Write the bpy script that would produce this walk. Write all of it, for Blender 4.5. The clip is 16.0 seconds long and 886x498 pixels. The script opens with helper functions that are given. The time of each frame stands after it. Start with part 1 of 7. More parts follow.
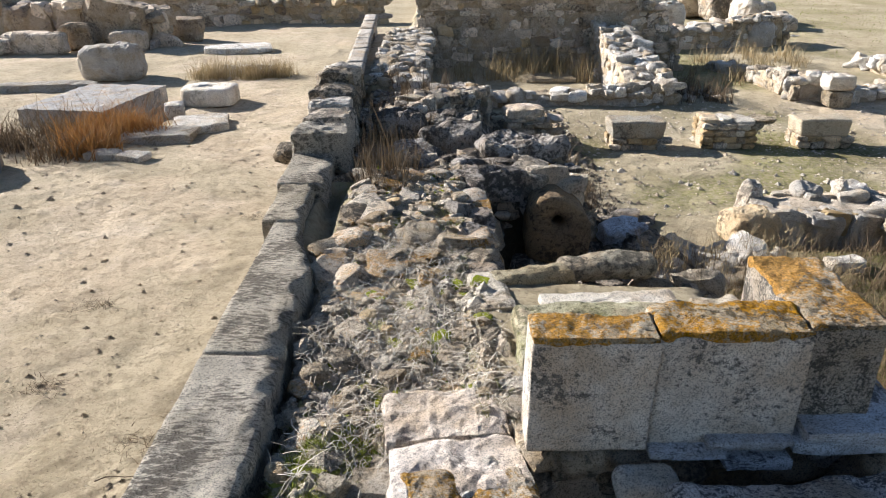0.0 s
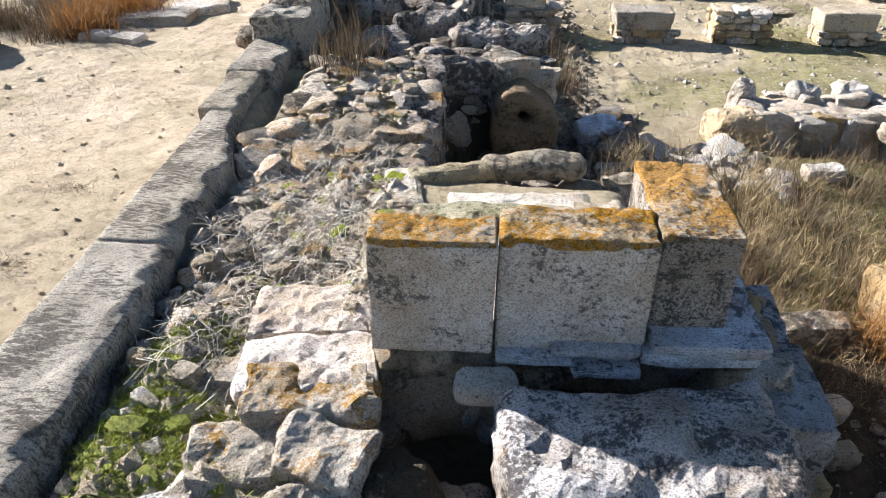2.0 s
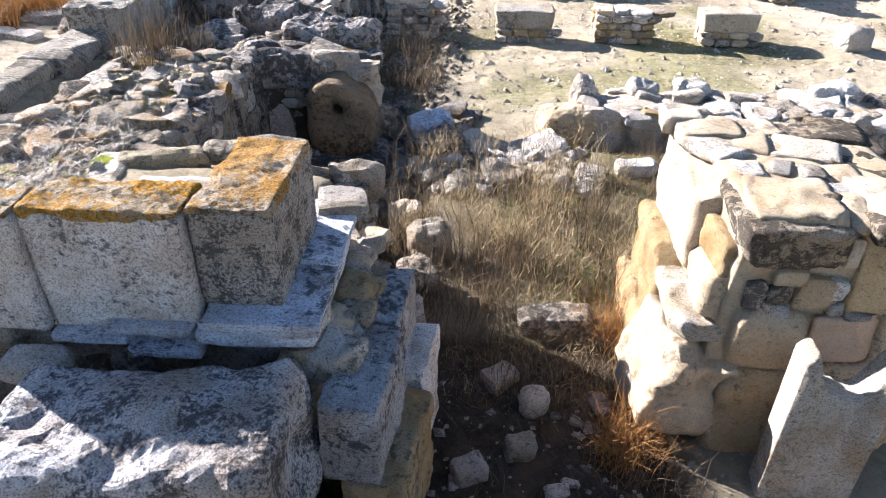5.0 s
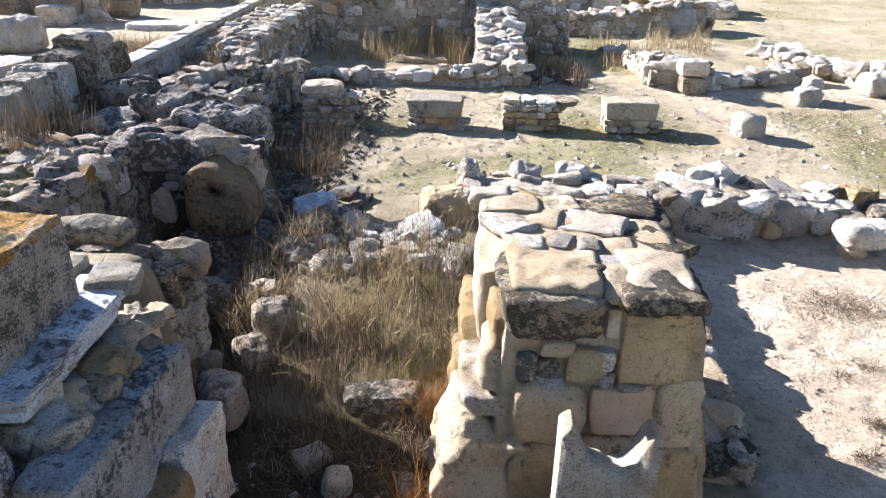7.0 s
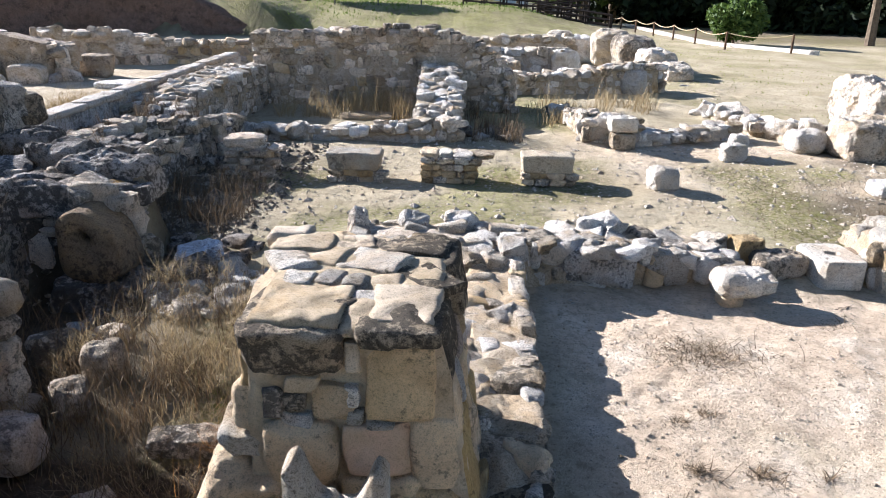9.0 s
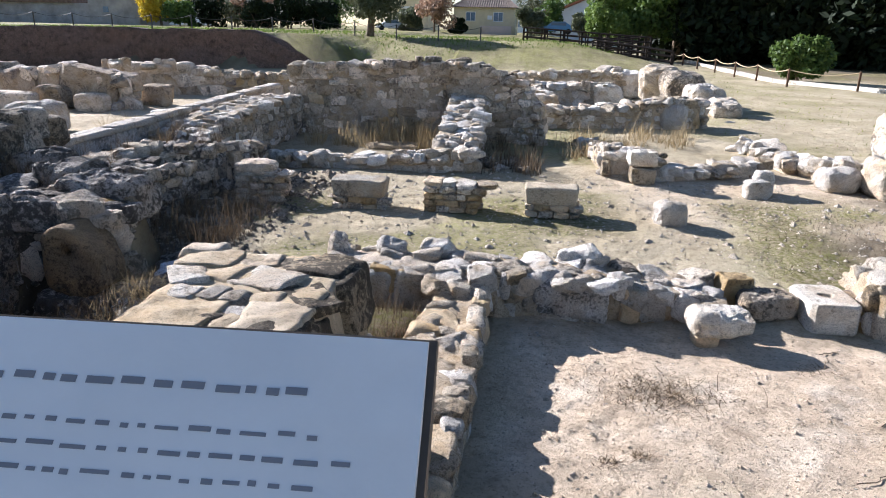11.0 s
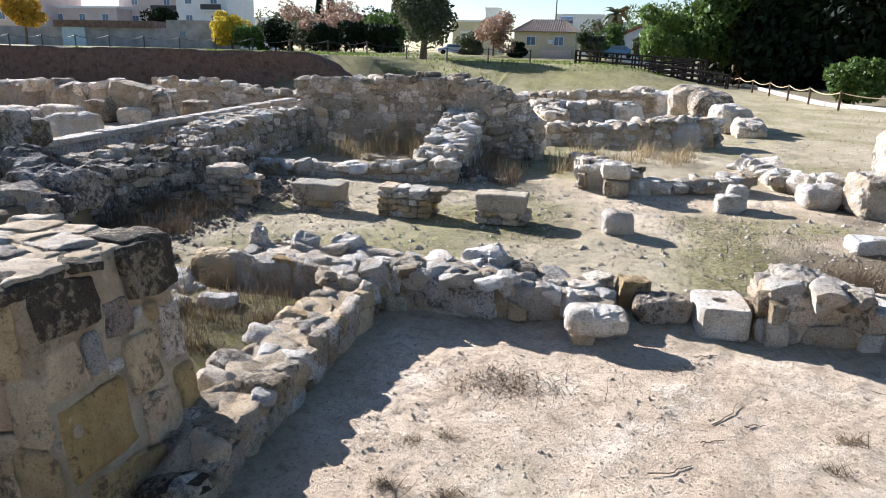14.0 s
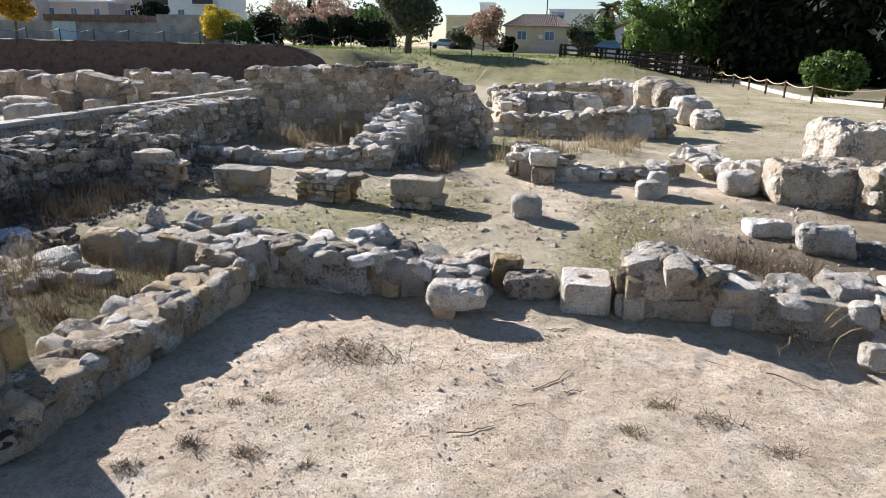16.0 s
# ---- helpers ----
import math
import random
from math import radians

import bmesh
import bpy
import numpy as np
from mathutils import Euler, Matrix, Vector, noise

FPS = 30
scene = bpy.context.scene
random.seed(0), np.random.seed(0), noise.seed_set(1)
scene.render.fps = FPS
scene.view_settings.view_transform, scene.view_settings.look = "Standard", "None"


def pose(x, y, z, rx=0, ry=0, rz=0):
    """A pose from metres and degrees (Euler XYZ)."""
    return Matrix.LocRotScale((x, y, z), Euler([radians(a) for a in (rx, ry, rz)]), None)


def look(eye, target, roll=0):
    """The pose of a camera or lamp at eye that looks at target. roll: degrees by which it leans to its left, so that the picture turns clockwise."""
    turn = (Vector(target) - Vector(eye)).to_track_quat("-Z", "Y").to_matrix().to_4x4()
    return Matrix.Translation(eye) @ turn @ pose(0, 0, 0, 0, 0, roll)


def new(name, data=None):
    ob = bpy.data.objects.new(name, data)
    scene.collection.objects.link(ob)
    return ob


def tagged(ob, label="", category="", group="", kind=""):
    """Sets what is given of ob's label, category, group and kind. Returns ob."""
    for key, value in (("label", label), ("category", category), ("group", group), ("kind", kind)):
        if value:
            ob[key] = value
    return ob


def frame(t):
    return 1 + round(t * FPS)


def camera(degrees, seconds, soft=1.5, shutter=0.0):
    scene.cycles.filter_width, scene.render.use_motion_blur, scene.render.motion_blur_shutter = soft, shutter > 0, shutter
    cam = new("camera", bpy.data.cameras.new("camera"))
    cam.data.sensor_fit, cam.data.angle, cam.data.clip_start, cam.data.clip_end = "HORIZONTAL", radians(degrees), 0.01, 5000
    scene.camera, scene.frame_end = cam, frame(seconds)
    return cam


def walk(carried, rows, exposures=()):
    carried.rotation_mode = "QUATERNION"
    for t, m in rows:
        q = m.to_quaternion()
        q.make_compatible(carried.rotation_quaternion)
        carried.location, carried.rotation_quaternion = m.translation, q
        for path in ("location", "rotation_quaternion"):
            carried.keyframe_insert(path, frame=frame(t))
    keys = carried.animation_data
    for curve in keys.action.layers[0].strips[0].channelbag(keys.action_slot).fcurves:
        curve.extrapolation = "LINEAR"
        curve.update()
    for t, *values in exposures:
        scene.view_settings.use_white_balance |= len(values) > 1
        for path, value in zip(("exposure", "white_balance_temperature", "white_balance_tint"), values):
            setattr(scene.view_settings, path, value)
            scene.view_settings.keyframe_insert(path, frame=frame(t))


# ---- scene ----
cam = camera(66.0, 16.0, 1.0)
METRES, EYE, TILT, LEAN, TURN = 6.5, 2.31, -24.7, 0.0, 0.0
ROWS = [
    (0.0, 0.0, 0.0, 0.0, 0.0, 0.0, -0.0),
    (0.5, 0.0249, 0.0112, 0.0053, 0.42, -3.56, -0.26),
    (1.0, 0.0421, 0.0155, 0.0047, 0.5, -6.08, -0.45),
    (1.5, 0.0646, 0.014, 0.004, 0.89, -8.13, -0.62),
    (2.0, 0.0873, 0.0116, 0.0027, 3.45, -8.95, -1.78),
    (2.5, 0.1194, 0.0177, 0.0016, 3.65, -9.35, -1.85),
    (3.0, 0.1507, 0.0207, 0.0028, 3.72, -9.37, -1.85),
    (3.5, 0.1847, 0.0197, -0.0015, 3.77, -9.27, -1.99),
    (4.0, 0.2198, 0.0208, -0.0038, 3.87, -9.26, -2.04),
    (4.5, 0.2553, 0.0282, -0.0044, 3.83, -9.11, -2.12),
    (7.0, 0.4023, 0.0343, -0.0096, 2.1, -0.94, -1.86),
    (7.5, 0.4367, 0.0313, -0.0128, 1.95, 0.6, -1.78),
    (8.0, 0.4699, 0.0334, -0.017, 1.94, 1.76, -1.84),
    (8.5, 0.5066, 0.0383, -0.0154, 1.91, 3.2, -1.85),
    (9.0, 0.5367, 0.0408, -0.019, 1.82, 4.06, -2.03),
    (11.5, 0.6701, 0.0569, -0.0207, 8.56, 6.92, -5.28),
    (12.0, 0.6997, 0.0623, -0.0232, 10.03, 7.17, -6.0),
    (12.5, 0.7314, 0.0698, -0.0222, 11.08, 7.46, -6.42),
    (13.0, 0.7648, 0.0687, -0.0254, 11.33, 7.91, -6.6),
    (13.5, 0.8022, 0.0631, -0.0301, 11.91, 8.24, -6.81),
    (14.0, 0.8404, 0.0672, -0.0353, 11.96, 7.99, -6.86),
    (14.5, 0.8766, 0.07, -0.0336, 11.96, 7.94, -6.81),
    (15.0, 0.9124, 0.0687, -0.0374, 11.81, 7.99, -6.93),
    (15.5, 0.9481, 0.0688, -0.0401, 11.89, 7.99, -6.89),
    (16.0, 0.9865, 0.08, -0.0413, 11.78, 7.65, -6.84),
]
walk(cam, [(t, pose(0, 0, EYE, TILT, LEAN, TURN) @ pose(METRES * x, METRES * y, METRES * z, 90 + pitch, roll, yaw)) for t, x, y, z, yaw, pitch, roll in ROWS], [(0.0, 1.4, 6200, 13), (2.5, 1.95, 6050, 15), (4.5, 2.3, 5900, 19), (8.0, 1.9, 5800, 16), (11.5, 1.65, 5750, 17), (12.5, 1.8, 5650, 16), (14.5, 1.55, 5800, 15), (16.0, 1.4, 5850, 15)])

# ---- light ----
SUN_ELEV, SUN_FROM = 24.5, Vector((-0.875, 0.485, 0.0)).normalized()
world = bpy.data.worlds.new("sky")
scene.world = world
world.use_nodes = True
wn = world.node_tree.nodes
sky = wn.new("ShaderNodeTexSky")
sky.sky_type, sky.sun_disc = "NISHITA", False
sky.sun_elevation = radians(SUN_ELEV)
sky.sun_rotation = math.atan2(SUN_FROM.x, SUN_FROM.y)
sky.dust_density, sky.air_density, sky.ozone_density = 0.4, 1.0, 2.0
wn["Background"].inputs["Strength"].default_value = 0.05
world.node_tree.links.new(sky.outputs[0], wn["Background"].inputs[0])
lamp = bpy.data.lights.new("sun", "SUN")
lamp.energy, lamp.angle, lamp.color = 5.0, radians(0.6), (1.0, 0.955, 0.885)
sun = new("sun", lamp)
to_sun = SUN_FROM * math.cos(radians(SUN_ELEV)) + Vector((0, 0, math.sin(radians(SUN_ELEV))))
sun.matrix_world = look(to_sun * 80, (0, 0, 0))

# ---- materials ----
def ramp_node(nt, fac, stops):
    r = nt.nodes.new("ShaderNodeValToRGB")
    el = r.color_ramp.elements
    while len(el) < len(stops):
        el.new(0.5)
    for e, (p, c) in zip(el, stops):
        e.position, e.color = p, (*c, 1) if len(c) == 3 else c
    nt.links.new(fac, r.inputs[0])
    return r.outputs[0]


def noise_node(nt, vec, scale, detail=6.0, rough=0.6, out="Fac"):
    n = nt.nodes.new("ShaderNodeTexNoise")
    n.inputs["Scale"].default_value, n.inputs["Detail"].default_value, n.inputs["Roughness"].default_value = scale, detail, rough
    nt.links.new(vec, n.inputs["Vector"])
    return n.outputs[out]


def mix_node(nt, fac, a, b, mode="MIX"):
    m = nt.nodes.new("ShaderNodeMix")
    m.data_type, m.blend_type = "RGBA", mode
    for sock, v in ((m.inputs[0], fac), (m.inputs[6], a), (m.inputs[7], b)):
        if isinstance(v, bpy.types.NodeSocket):
            nt.links.new(v, sock)
        elif isinstance(v, (int, float)):
            sock.default_value = v
        else:
            sock.default_value = (*v, 1)
    return m.outputs[2]


def math_node(nt, op, a, b=0.0, clamp=False):
    m = nt.nodes.new("ShaderNodeMath")
    m.operation, m.use_clamp = op, clamp
    for sock, v in zip(m.inputs, (a, b)):
        if isinstance(v, bpy.types.NodeSocket):
            nt.links.new(v, sock)
        else:
            sock.default_value = v
    return m.outputs[0]


def bump_node(nt, heights, bsdf):
    last = None
    for h, strength, dist in heights:
        b = nt.nodes.new("ShaderNodeBump")
        b.inputs["Strength"].default_value, b.inputs["Distance"].default_value = strength, dist
        nt.links.new(h, b.inputs["Height"])
        if last:
            nt.links.new(last, b.inputs["Normal"])
        last = b.outputs[0]
    nt.links.new(last, bsdf.inputs["Normal"])


def start_mat(name, rough=0.9, spec=0.2):
    m = bpy.data.materials.new(name)
    m.use_nodes = True
    nt = m.node_tree
    b = nt.nodes["Principled BSDF"]
    b.inputs["Roughness"].default_value, b.inputs["Specular IOR Level"].default_value = rough, spec
    geo = nt.nodes.new("ShaderNodeNewGeometry")
    return m, nt, b, geo


def plain(name, color, rough=0.7, spec=0.3, vary=0.25, scale=8.0, metal=0.0):
    m, nt, b, geo = start_mat(name, rough, spec)
    n = noise_node(nt, geo.outputs["Position"], scale)
    dark = tuple(c * (1 - vary) for c in color)
    lite = tuple(min(1, c * (1 + vary)) for c in color)
    nt.links.new(ramp_node(nt, n, [(0.3, dark), (0.7, lite)]), b.inputs["Base Color"])
    b.inputs["Metallic"].default_value = metal
    bump_node(nt, [(n, 0.15, 0.01)], b)
    return m


def stone_mat(name, pale, mid, dark, patina=0.3, lichen=0.0, lichen_col=(0.55, 0.25, 0.03), pits=0.5, vary=0.35, earth=(0.45, 0.32, 0.18), bump=0.7, streak=None, k=1.7, grain=1.0):
    m, nt, b, geo = start_mat(name, 0.93, 0.15)
    pos = geo.outputs["Position"]
    info = nt.nodes.new("ShaderNodeObjectInfo")
    rnd = info.outputs["Random"]
    off = nt.nodes.new("ShaderNodeVectorMath")
    off.operation = "ADD"
    comb = nt.nodes.new("ShaderNodeCombineXYZ")
    nt.links.new(math_node(nt, "MULTIPLY", rnd, 37.0), comb.inputs[0])
    nt.links.new(math_node(nt, "MULTIPLY", rnd, 11.0), comb.inputs[2])
    nt.links.new(pos, off.inputs[0])
    nt.links.new(comb.outputs[0], off.inputs[1])
    v = off.outputs[0]
    if streak:
        mp = nt.nodes.new("ShaderNodeMapping")
        mp.inputs["Scale"].default_value = streak[0]
        mp.inputs["Rotation"].default_value = (0, 0, streak[1])
        nt.links.new(v, mp.inputs[0])
        v2 = mp.outputs[0]
    else:
        v2 = v
    big = noise_node(nt, v, 3.5 * k, 7, 0.68)
    mid_n = noise_node(nt, v2, 14 * k, 9, 0.74)
    fine = noise_node(nt, v, 34 * k, 9, 0.82)
    col = ramp_node(nt, big, [(0.34, mid), (0.62, pale)])
    col = mix_node(nt, math_node(nt, "MULTIPLY", ramp_node(nt, noise_node(nt, v, 3.6, 6, 0.65), [(0.46, (0, 0, 0)), (0.62, (1, 1, 1))]), 0.62), col, earth)
    # dark crust
    low = noise_node(nt, v, 1.9 * k, 3, 0.5)
    patv = math_node(nt, "ADD", math_node(nt, "MULTIPLY", mid_n, 0.72), math_node(nt, "MULTIPLY", low, 0.40))
    pat = ramp_node(nt, patv, [(0.37 + 0.28 * patina, (1, 1, 1)), (0.43 + 0.28 * patina, (0, 0, 0))])
    patf = math_node(nt, "MULTIPLY", pat, 0.85)
    col = mix_node(nt, patf, col, dark)
    # speckle of pits
    sp = ramp_node(nt, fine, [(0.36, (1, 1, 1)), (0.45, (0, 0, 0))])
    col = mix_node(nt, math_node(nt, "MULTIPLY", sp, pits), col, tuple(c * 0.4 for c in dark))
    if lichen > 0:
        l1 = noise_node(nt, v, 55.0, 9, 0.8)
        l2 = noise_node(nt, v, 5.0, 3, 0.5)
        lf = math_node(nt, "ADD", math_node(nt, "MULTIPLY", l1, 0.65), math_node(nt, "MULTIPLY", l2, 0.5))
        lm = ramp_node(nt, lf, [(0.72 - 0.3 * lichen, (0, 0, 0)), (0.78 - 0.3 * lichen, (1, 1, 1))])
        lc = mix_node(nt, ramp_node(nt, fine, [(0.4, (0, 0, 0)), (0.6, (1, 1, 1))]), tuple(c * 0.55 for c in lichen_col), lichen_col)
        col = mix_node(nt, math_node(nt, "MULTIPLY", lm, 0.85), col, lc)
    vf = noise_node(nt, v, 190, 4, 0.7)
    col = mix_node(nt, 0.9 * grain, col, ramp_node(nt, fine, [(0.34, (0.30, 0.28, 0.26)), (0.47, (0.93, 0.92, 0.91)), (0.60, (1.0, 1.0, 1.0))]), "MULTIPLY")
    col = mix_node(nt, 0.85 * grain, col, ramp_node(nt, vf, [(0.38, (0.35, 0.34, 0.32)), (0.50, (1.0, 1.0, 1.0))]), "MULTIPLY")
    bright = math_node(nt, "ADD", math_node(nt, "MULTIPLY", rnd, vary * 2), 1.14 - vary)
    hsv = nt.nodes.new("ShaderNodeHueSaturation")
    nt.links.new(col, hsv.inputs["Color"])
    nt.links.new(bright, hsv.inputs["Value"])
    nt.links.new(math_node(nt, "ADD", math_node(nt, "MULTIPLY", rnd, -0.35), 1.15), hsv.inputs["Saturation"])
    nt.links.new(hsv.outputs[0], b.inputs["Base Color"])
    bump_node(nt, [(mid_n, min(1.0, bump), 0.05), (fine, min(1.0, bump), 0.026), (vf, min(1.0, bump), 0.008)], b)
    return m


LIME = stone_mat("limestone_white", (0.80, 0.755, 0.68), (0.68, 0.615, 0.52), (0.30, 0.26, 0.21), 0.26, bump=1.0, earth=(0.58, 0.44, 0.27))
RUBBLE = stone_mat("rubble_limestone", (0.74, 0.655, 0.525), (0.57, 0.47, 0.345), (0.19, 0.165, 0.13), 0.38, bump=1.0, earth=(0.48, 0.33, 0.17))
GREY = stone_mat("lichen_grey_stone", (0.68, 0.60, 0.49), (0.50, 0.42, 0.32), (0.10, 0.09, 0.075), 0.55, bump=1.0)
TAN = stone_mat("tan_sandstone", (0.76, 0.60, 0.38), (0.64, 0.47, 0.27), (0.24, 0.18, 0.12), 0.26, pits=0.25, bump=1.0, earth=(0.56, 0.36, 0.16), grain=0.55)
CRUST = stone_mat("dark_crusted_sandstone", (0.54, 0.45, 0.32), (0.38, 0.30, 0.20), (0.075, 0.065, 0.052), 0.70, bump=1.0)
CAP = stone_mat("pale_flat_capping", (0.75, 0.69, 0.59), (0.62, 0.55, 0.43), (0.30, 0.25, 0.17), 0.26, pits=0.4, bump=0.8)
MASON = stone_mat("brown_masonry_stone", (0.74, 0.62, 0.48), (0.55, 0.44, 0.33), (0.17, 0.13, 0.10), 0.36, vary=0.5)
ASHLAR = stone_mat("grey_limestone_ashlar", (0.88, 0.82, 0.74), (0.70, 0.61, 0.51), (0.12, 0.115, 0.11), 0.30, pits=0.35, bump=0.7, vary=0.06, earth=(0.58, 0.43, 0.27), k=3.2)
OCHRE = stone_mat("orange_lichened_top", (0.74, 0.66, 0.52), (0.52, 0.44, 0.30), (0.09, 0.075, 0.05), 0.42, lichen=0.60, lichen_col=(0.80, 0.40, 0.05), vary=0.05, bump=1.0, k=2.6)
OCHRE2 = stone_mat("orange_spotted_rubble", (0.72, 0.63, 0.50), (0.57, 0.47, 0.34), (0.15, 0.12, 0.09), 0.32, bump=1.0, lichen=0.48, lichen_col=(0.60, 0.32, 0.07))
SLATE = stone_mat("blue_grey_slate", (0.84, 0.86, 0.90), (0.60, 0.61, 0.65), (0.10, 0.09, 0.10), 0.34, streak=((1, 1, 7), 0.0), pits=0.3, earth=(0.40, 0.32, 0.26), vary=0.15)
KERB = stone_mat("grey_tooled_kerb", (0.74, 0.66, 0.52), (0.58, 0.505, 0.385), (0.15, 0.125, 0.095), 0.46, bump=1.0, streak=((0.7, 2.4, 1.0), 0.45), vary=0.06, k=2.4, earth=(0.42, 0.36, 0.26))
MORTAR = stone_mat("earth_mortar", (0.62, 0.53, 0.40), (0.47, 0.38, 0.27), (0.22, 0.18, 0.13), 0.28, pits=0.5, vary=0.1)
SOILCORE = stone_mat("grey_earth_core", (0.46, 0.40, 0.31), (0.32, 0.27, 0.20), (0.13, 0.11, 0.085), 0.42, pits=0.6, vary=0.1)
PAVE = stone_mat("grey_floor_slab", (0.42, 0.40, 0.37), (0.33, 0.31, 0.28), (0.16, 0.15, 0.14), 0.3, vary=0.1, bump=0.5)
DARKPINK = stone_mat("dark_pinkish_stone", (0.46, 0.39, 0.33), (0.34, 0.28, 0.23), (0.13, 0.11, 0.10), 0.35)
DARKG = stone_mat("dark_crusted_rubble", (0.58, 0.53, 0.47), (0.40, 0.355, 0.30), (0.065, 0.058, 0.05), 0.56, bump=1.0, earth=(0.30, 0.20, 0.11))
DARKCORE = stone_mat("dark_earth_core", (0.34, 0.29, 0.23), (0.23, 0.19, 0.15), (0.05, 0.042, 0.035), 0.5, vary=0.1)
COPING = stone_mat("pale_worn_coping", (0.62, 0.57, 0.50), (0.52, 0.46, 0.38), (0.22, 0.20, 0.17), 0.35, vary=0.12)

WOOD = plain("dark_timber", (0.035, 0.025, 0.018), 0.8, 0.2, 0.5)
POSTWOOD = plain("brown_fence_post", (0.10, 0.06, 0.035), 0.85, 0.2, 0.4)
ROPE = plain("sisal_rope", (0.45, 0.36, 0.22), 0.9, 0.1, 0.2, 60)
IRON = plain("dark_painted_iron", (0.06, 0.055, 0.05), 0.6, 0.4, 0.3)
CREAM = plain("cream_render", (0.66, 0.56, 0.36), 0.85, 0.2, 0.1, 1.2)
WHITE = plain("white_render", (0.78, 0.77, 0.74), 0.85, 0.2, 0.07, 1.0)
PINKR = plain("pink_render", (0.62, 0.50, 0.44), 0.85, 0.2, 0.1, 0.8)
GREYR = plain("grey_cement_render", (0.30, 0.29, 0.28), 0.9, 0.2, 0.3, 0.7)
BLUEDOOR = plain("pale_blue_metal", (0.42, 0.55, 0.62), 0.6, 0.4, 0.15, 2)
SHUTTER = plain("blue_grey_window", (0.12, 0.18, 0.26), 0.25, 0.6, 0.2)
ROOF = plain("grey_brown_roof_tile", (0.16, 0.125, 0.10), 0.9, 0.2, 0.4, 3)
REDTILE = plain("red_roof_tile", (0.40, 0.15, 0.08), 0.85, 0.2, 0.3, 3)
CARBLUE = plain("blue_car_paint", (0.10, 0.28, 0.50), 0.3, 0.6, 0.05)
CARWHITE = plain("white_car_paint", (0.7, 0.7, 0.7), 0.3, 0.6, 0.05)
TYRE = plain("tyre_rubber", (0.02, 0.02, 0.02), 0.9, 0.2, 0.2)
STEEL = plain("galvanised_tank", (0.55, 0.57, 0.60), 0.4, 0.5, 0.1, 2, 0.3)
PANELW = plain("white_sign_panel", (0.72, 0.71, 0.67), 0.28, 0.5, 0.06, 9)
PANELD = plain("dark_sign_edge", (0.075, 0.06, 0.045), 0.6, 0.3, 0.3, 20)
INK = plain("grey_ink", (0.20, 0.20, 0.21), 0.7, 0.2, 0.1)
BARK = plain("grey_bark", (0.13, 0.10, 0.07), 0.95, 0.1, 0.4, 6)


def leaf_mat(name, a, b_, rough=0.6, through_=0.25):
    m, nt, b, geo = start_mat(name, rough, 0.25)
    col = mix_node(nt, geo.outputs["Random Per Island"], a, b_)
    nt.links.new(col, b.inputs["Base Color"])
    tr = nt.nodes.new("ShaderNodeBsdfTranslucent")
    nt.links.new(col, tr.inputs[0])
    ms = nt.nodes.new("ShaderNodeMixShader")
    ms.inputs[0].default_value = through_
    out = nt.nodes["Material Output"]
    nt.links.new(b.outputs[0], ms.inputs[1])
    nt.links.new(tr.outputs[0], ms.inputs[2])
    nt.links.new(ms.outputs[0], out.inputs[0])
    return m


OLIVE = leaf_mat("olive_leaves", (0.06, 0.075, 0.035), (0.13, 0.14, 0.08))
GREEN = leaf_mat("green_leaves", (0.04, 0.075, 0.015), (0.12, 0.18, 0.04))
# green taken down to near black: crown shade is part of this leaf colour
DEEP = leaf_mat("shade_darkened_green_leaves", (0.006, 0.012, 0.004), (0.018, 0.030, 0.008), 0.8, 0.05)
LIGHTG = leaf_mat("fresh_green_needles", (0.09, 0.15, 0.03), (0.19, 0.26, 0.06))
YELLOW = leaf_mat("yellow_leaves", (0.45, 0.33, 0.02), (0.62, 0.48, 0.05))
RUSSET = leaf_mat("russet_leaves", (0.24, 0.15, 0.10), (0.42, 0.29, 0.20))
CYPRESS = leaf_mat("cypress_green", (0.012, 0.025, 0.012), (0.03, 0.05, 0.02), 0.7, 0.1)
DRY = leaf_mat("dry_straw", (0.24, 0.18, 0.09), (0.44, 0.34, 0.19), 0.8, 0.2)
# dry-weed brown, darkened further to stand for shade among the stems
DRYDARK = leaf_mat("brown_dry_weed_shade_deepened", (0.07, 0.05, 0.032), (0.22, 0.155, 0.088), 0.85, 0.15)
TWIG = leaf_mat("grey_twigs", (0.24, 0.20, 0.15), (0.66, 0.60, 0.50), 0.85, 0.05)
ORANGEW = leaf_mat("rusty_dry_weed", (0.22, 0.10, 0.03), (0.36, 0.19, 0.06), 0.85, 0.2)
GRASS = leaf_mat("green_grass", (0.07, 0.11, 0.015), (0.16, 0.22, 0.04), 0.8, 0.3)
MOSS = leaf_mat("moss", (0.09, 0.11, 0.012), (0.27, 0.29, 0.04), 0.9, 0.1)

MOSSY = stone_mat("green_moss_cushion", (0.30, 0.33, 0.03), (0.19, 0.23, 0.015), (0.06, 0.075, 0.012), 0.3, pits=0.3, vary=0.2, earth=(0.22, 0.21, 0.05), grain=0.4)
PLASTER = stone_mat("grey_wall_plaster", (0.52, 0.49, 0.45), (0.40, 0.37, 0.33), (0.17, 0.155, 0.14), 0.4, bump=0.6, vary=0.05)

# ---- numeric helpers ----
rng = np.random.default_rng(7)


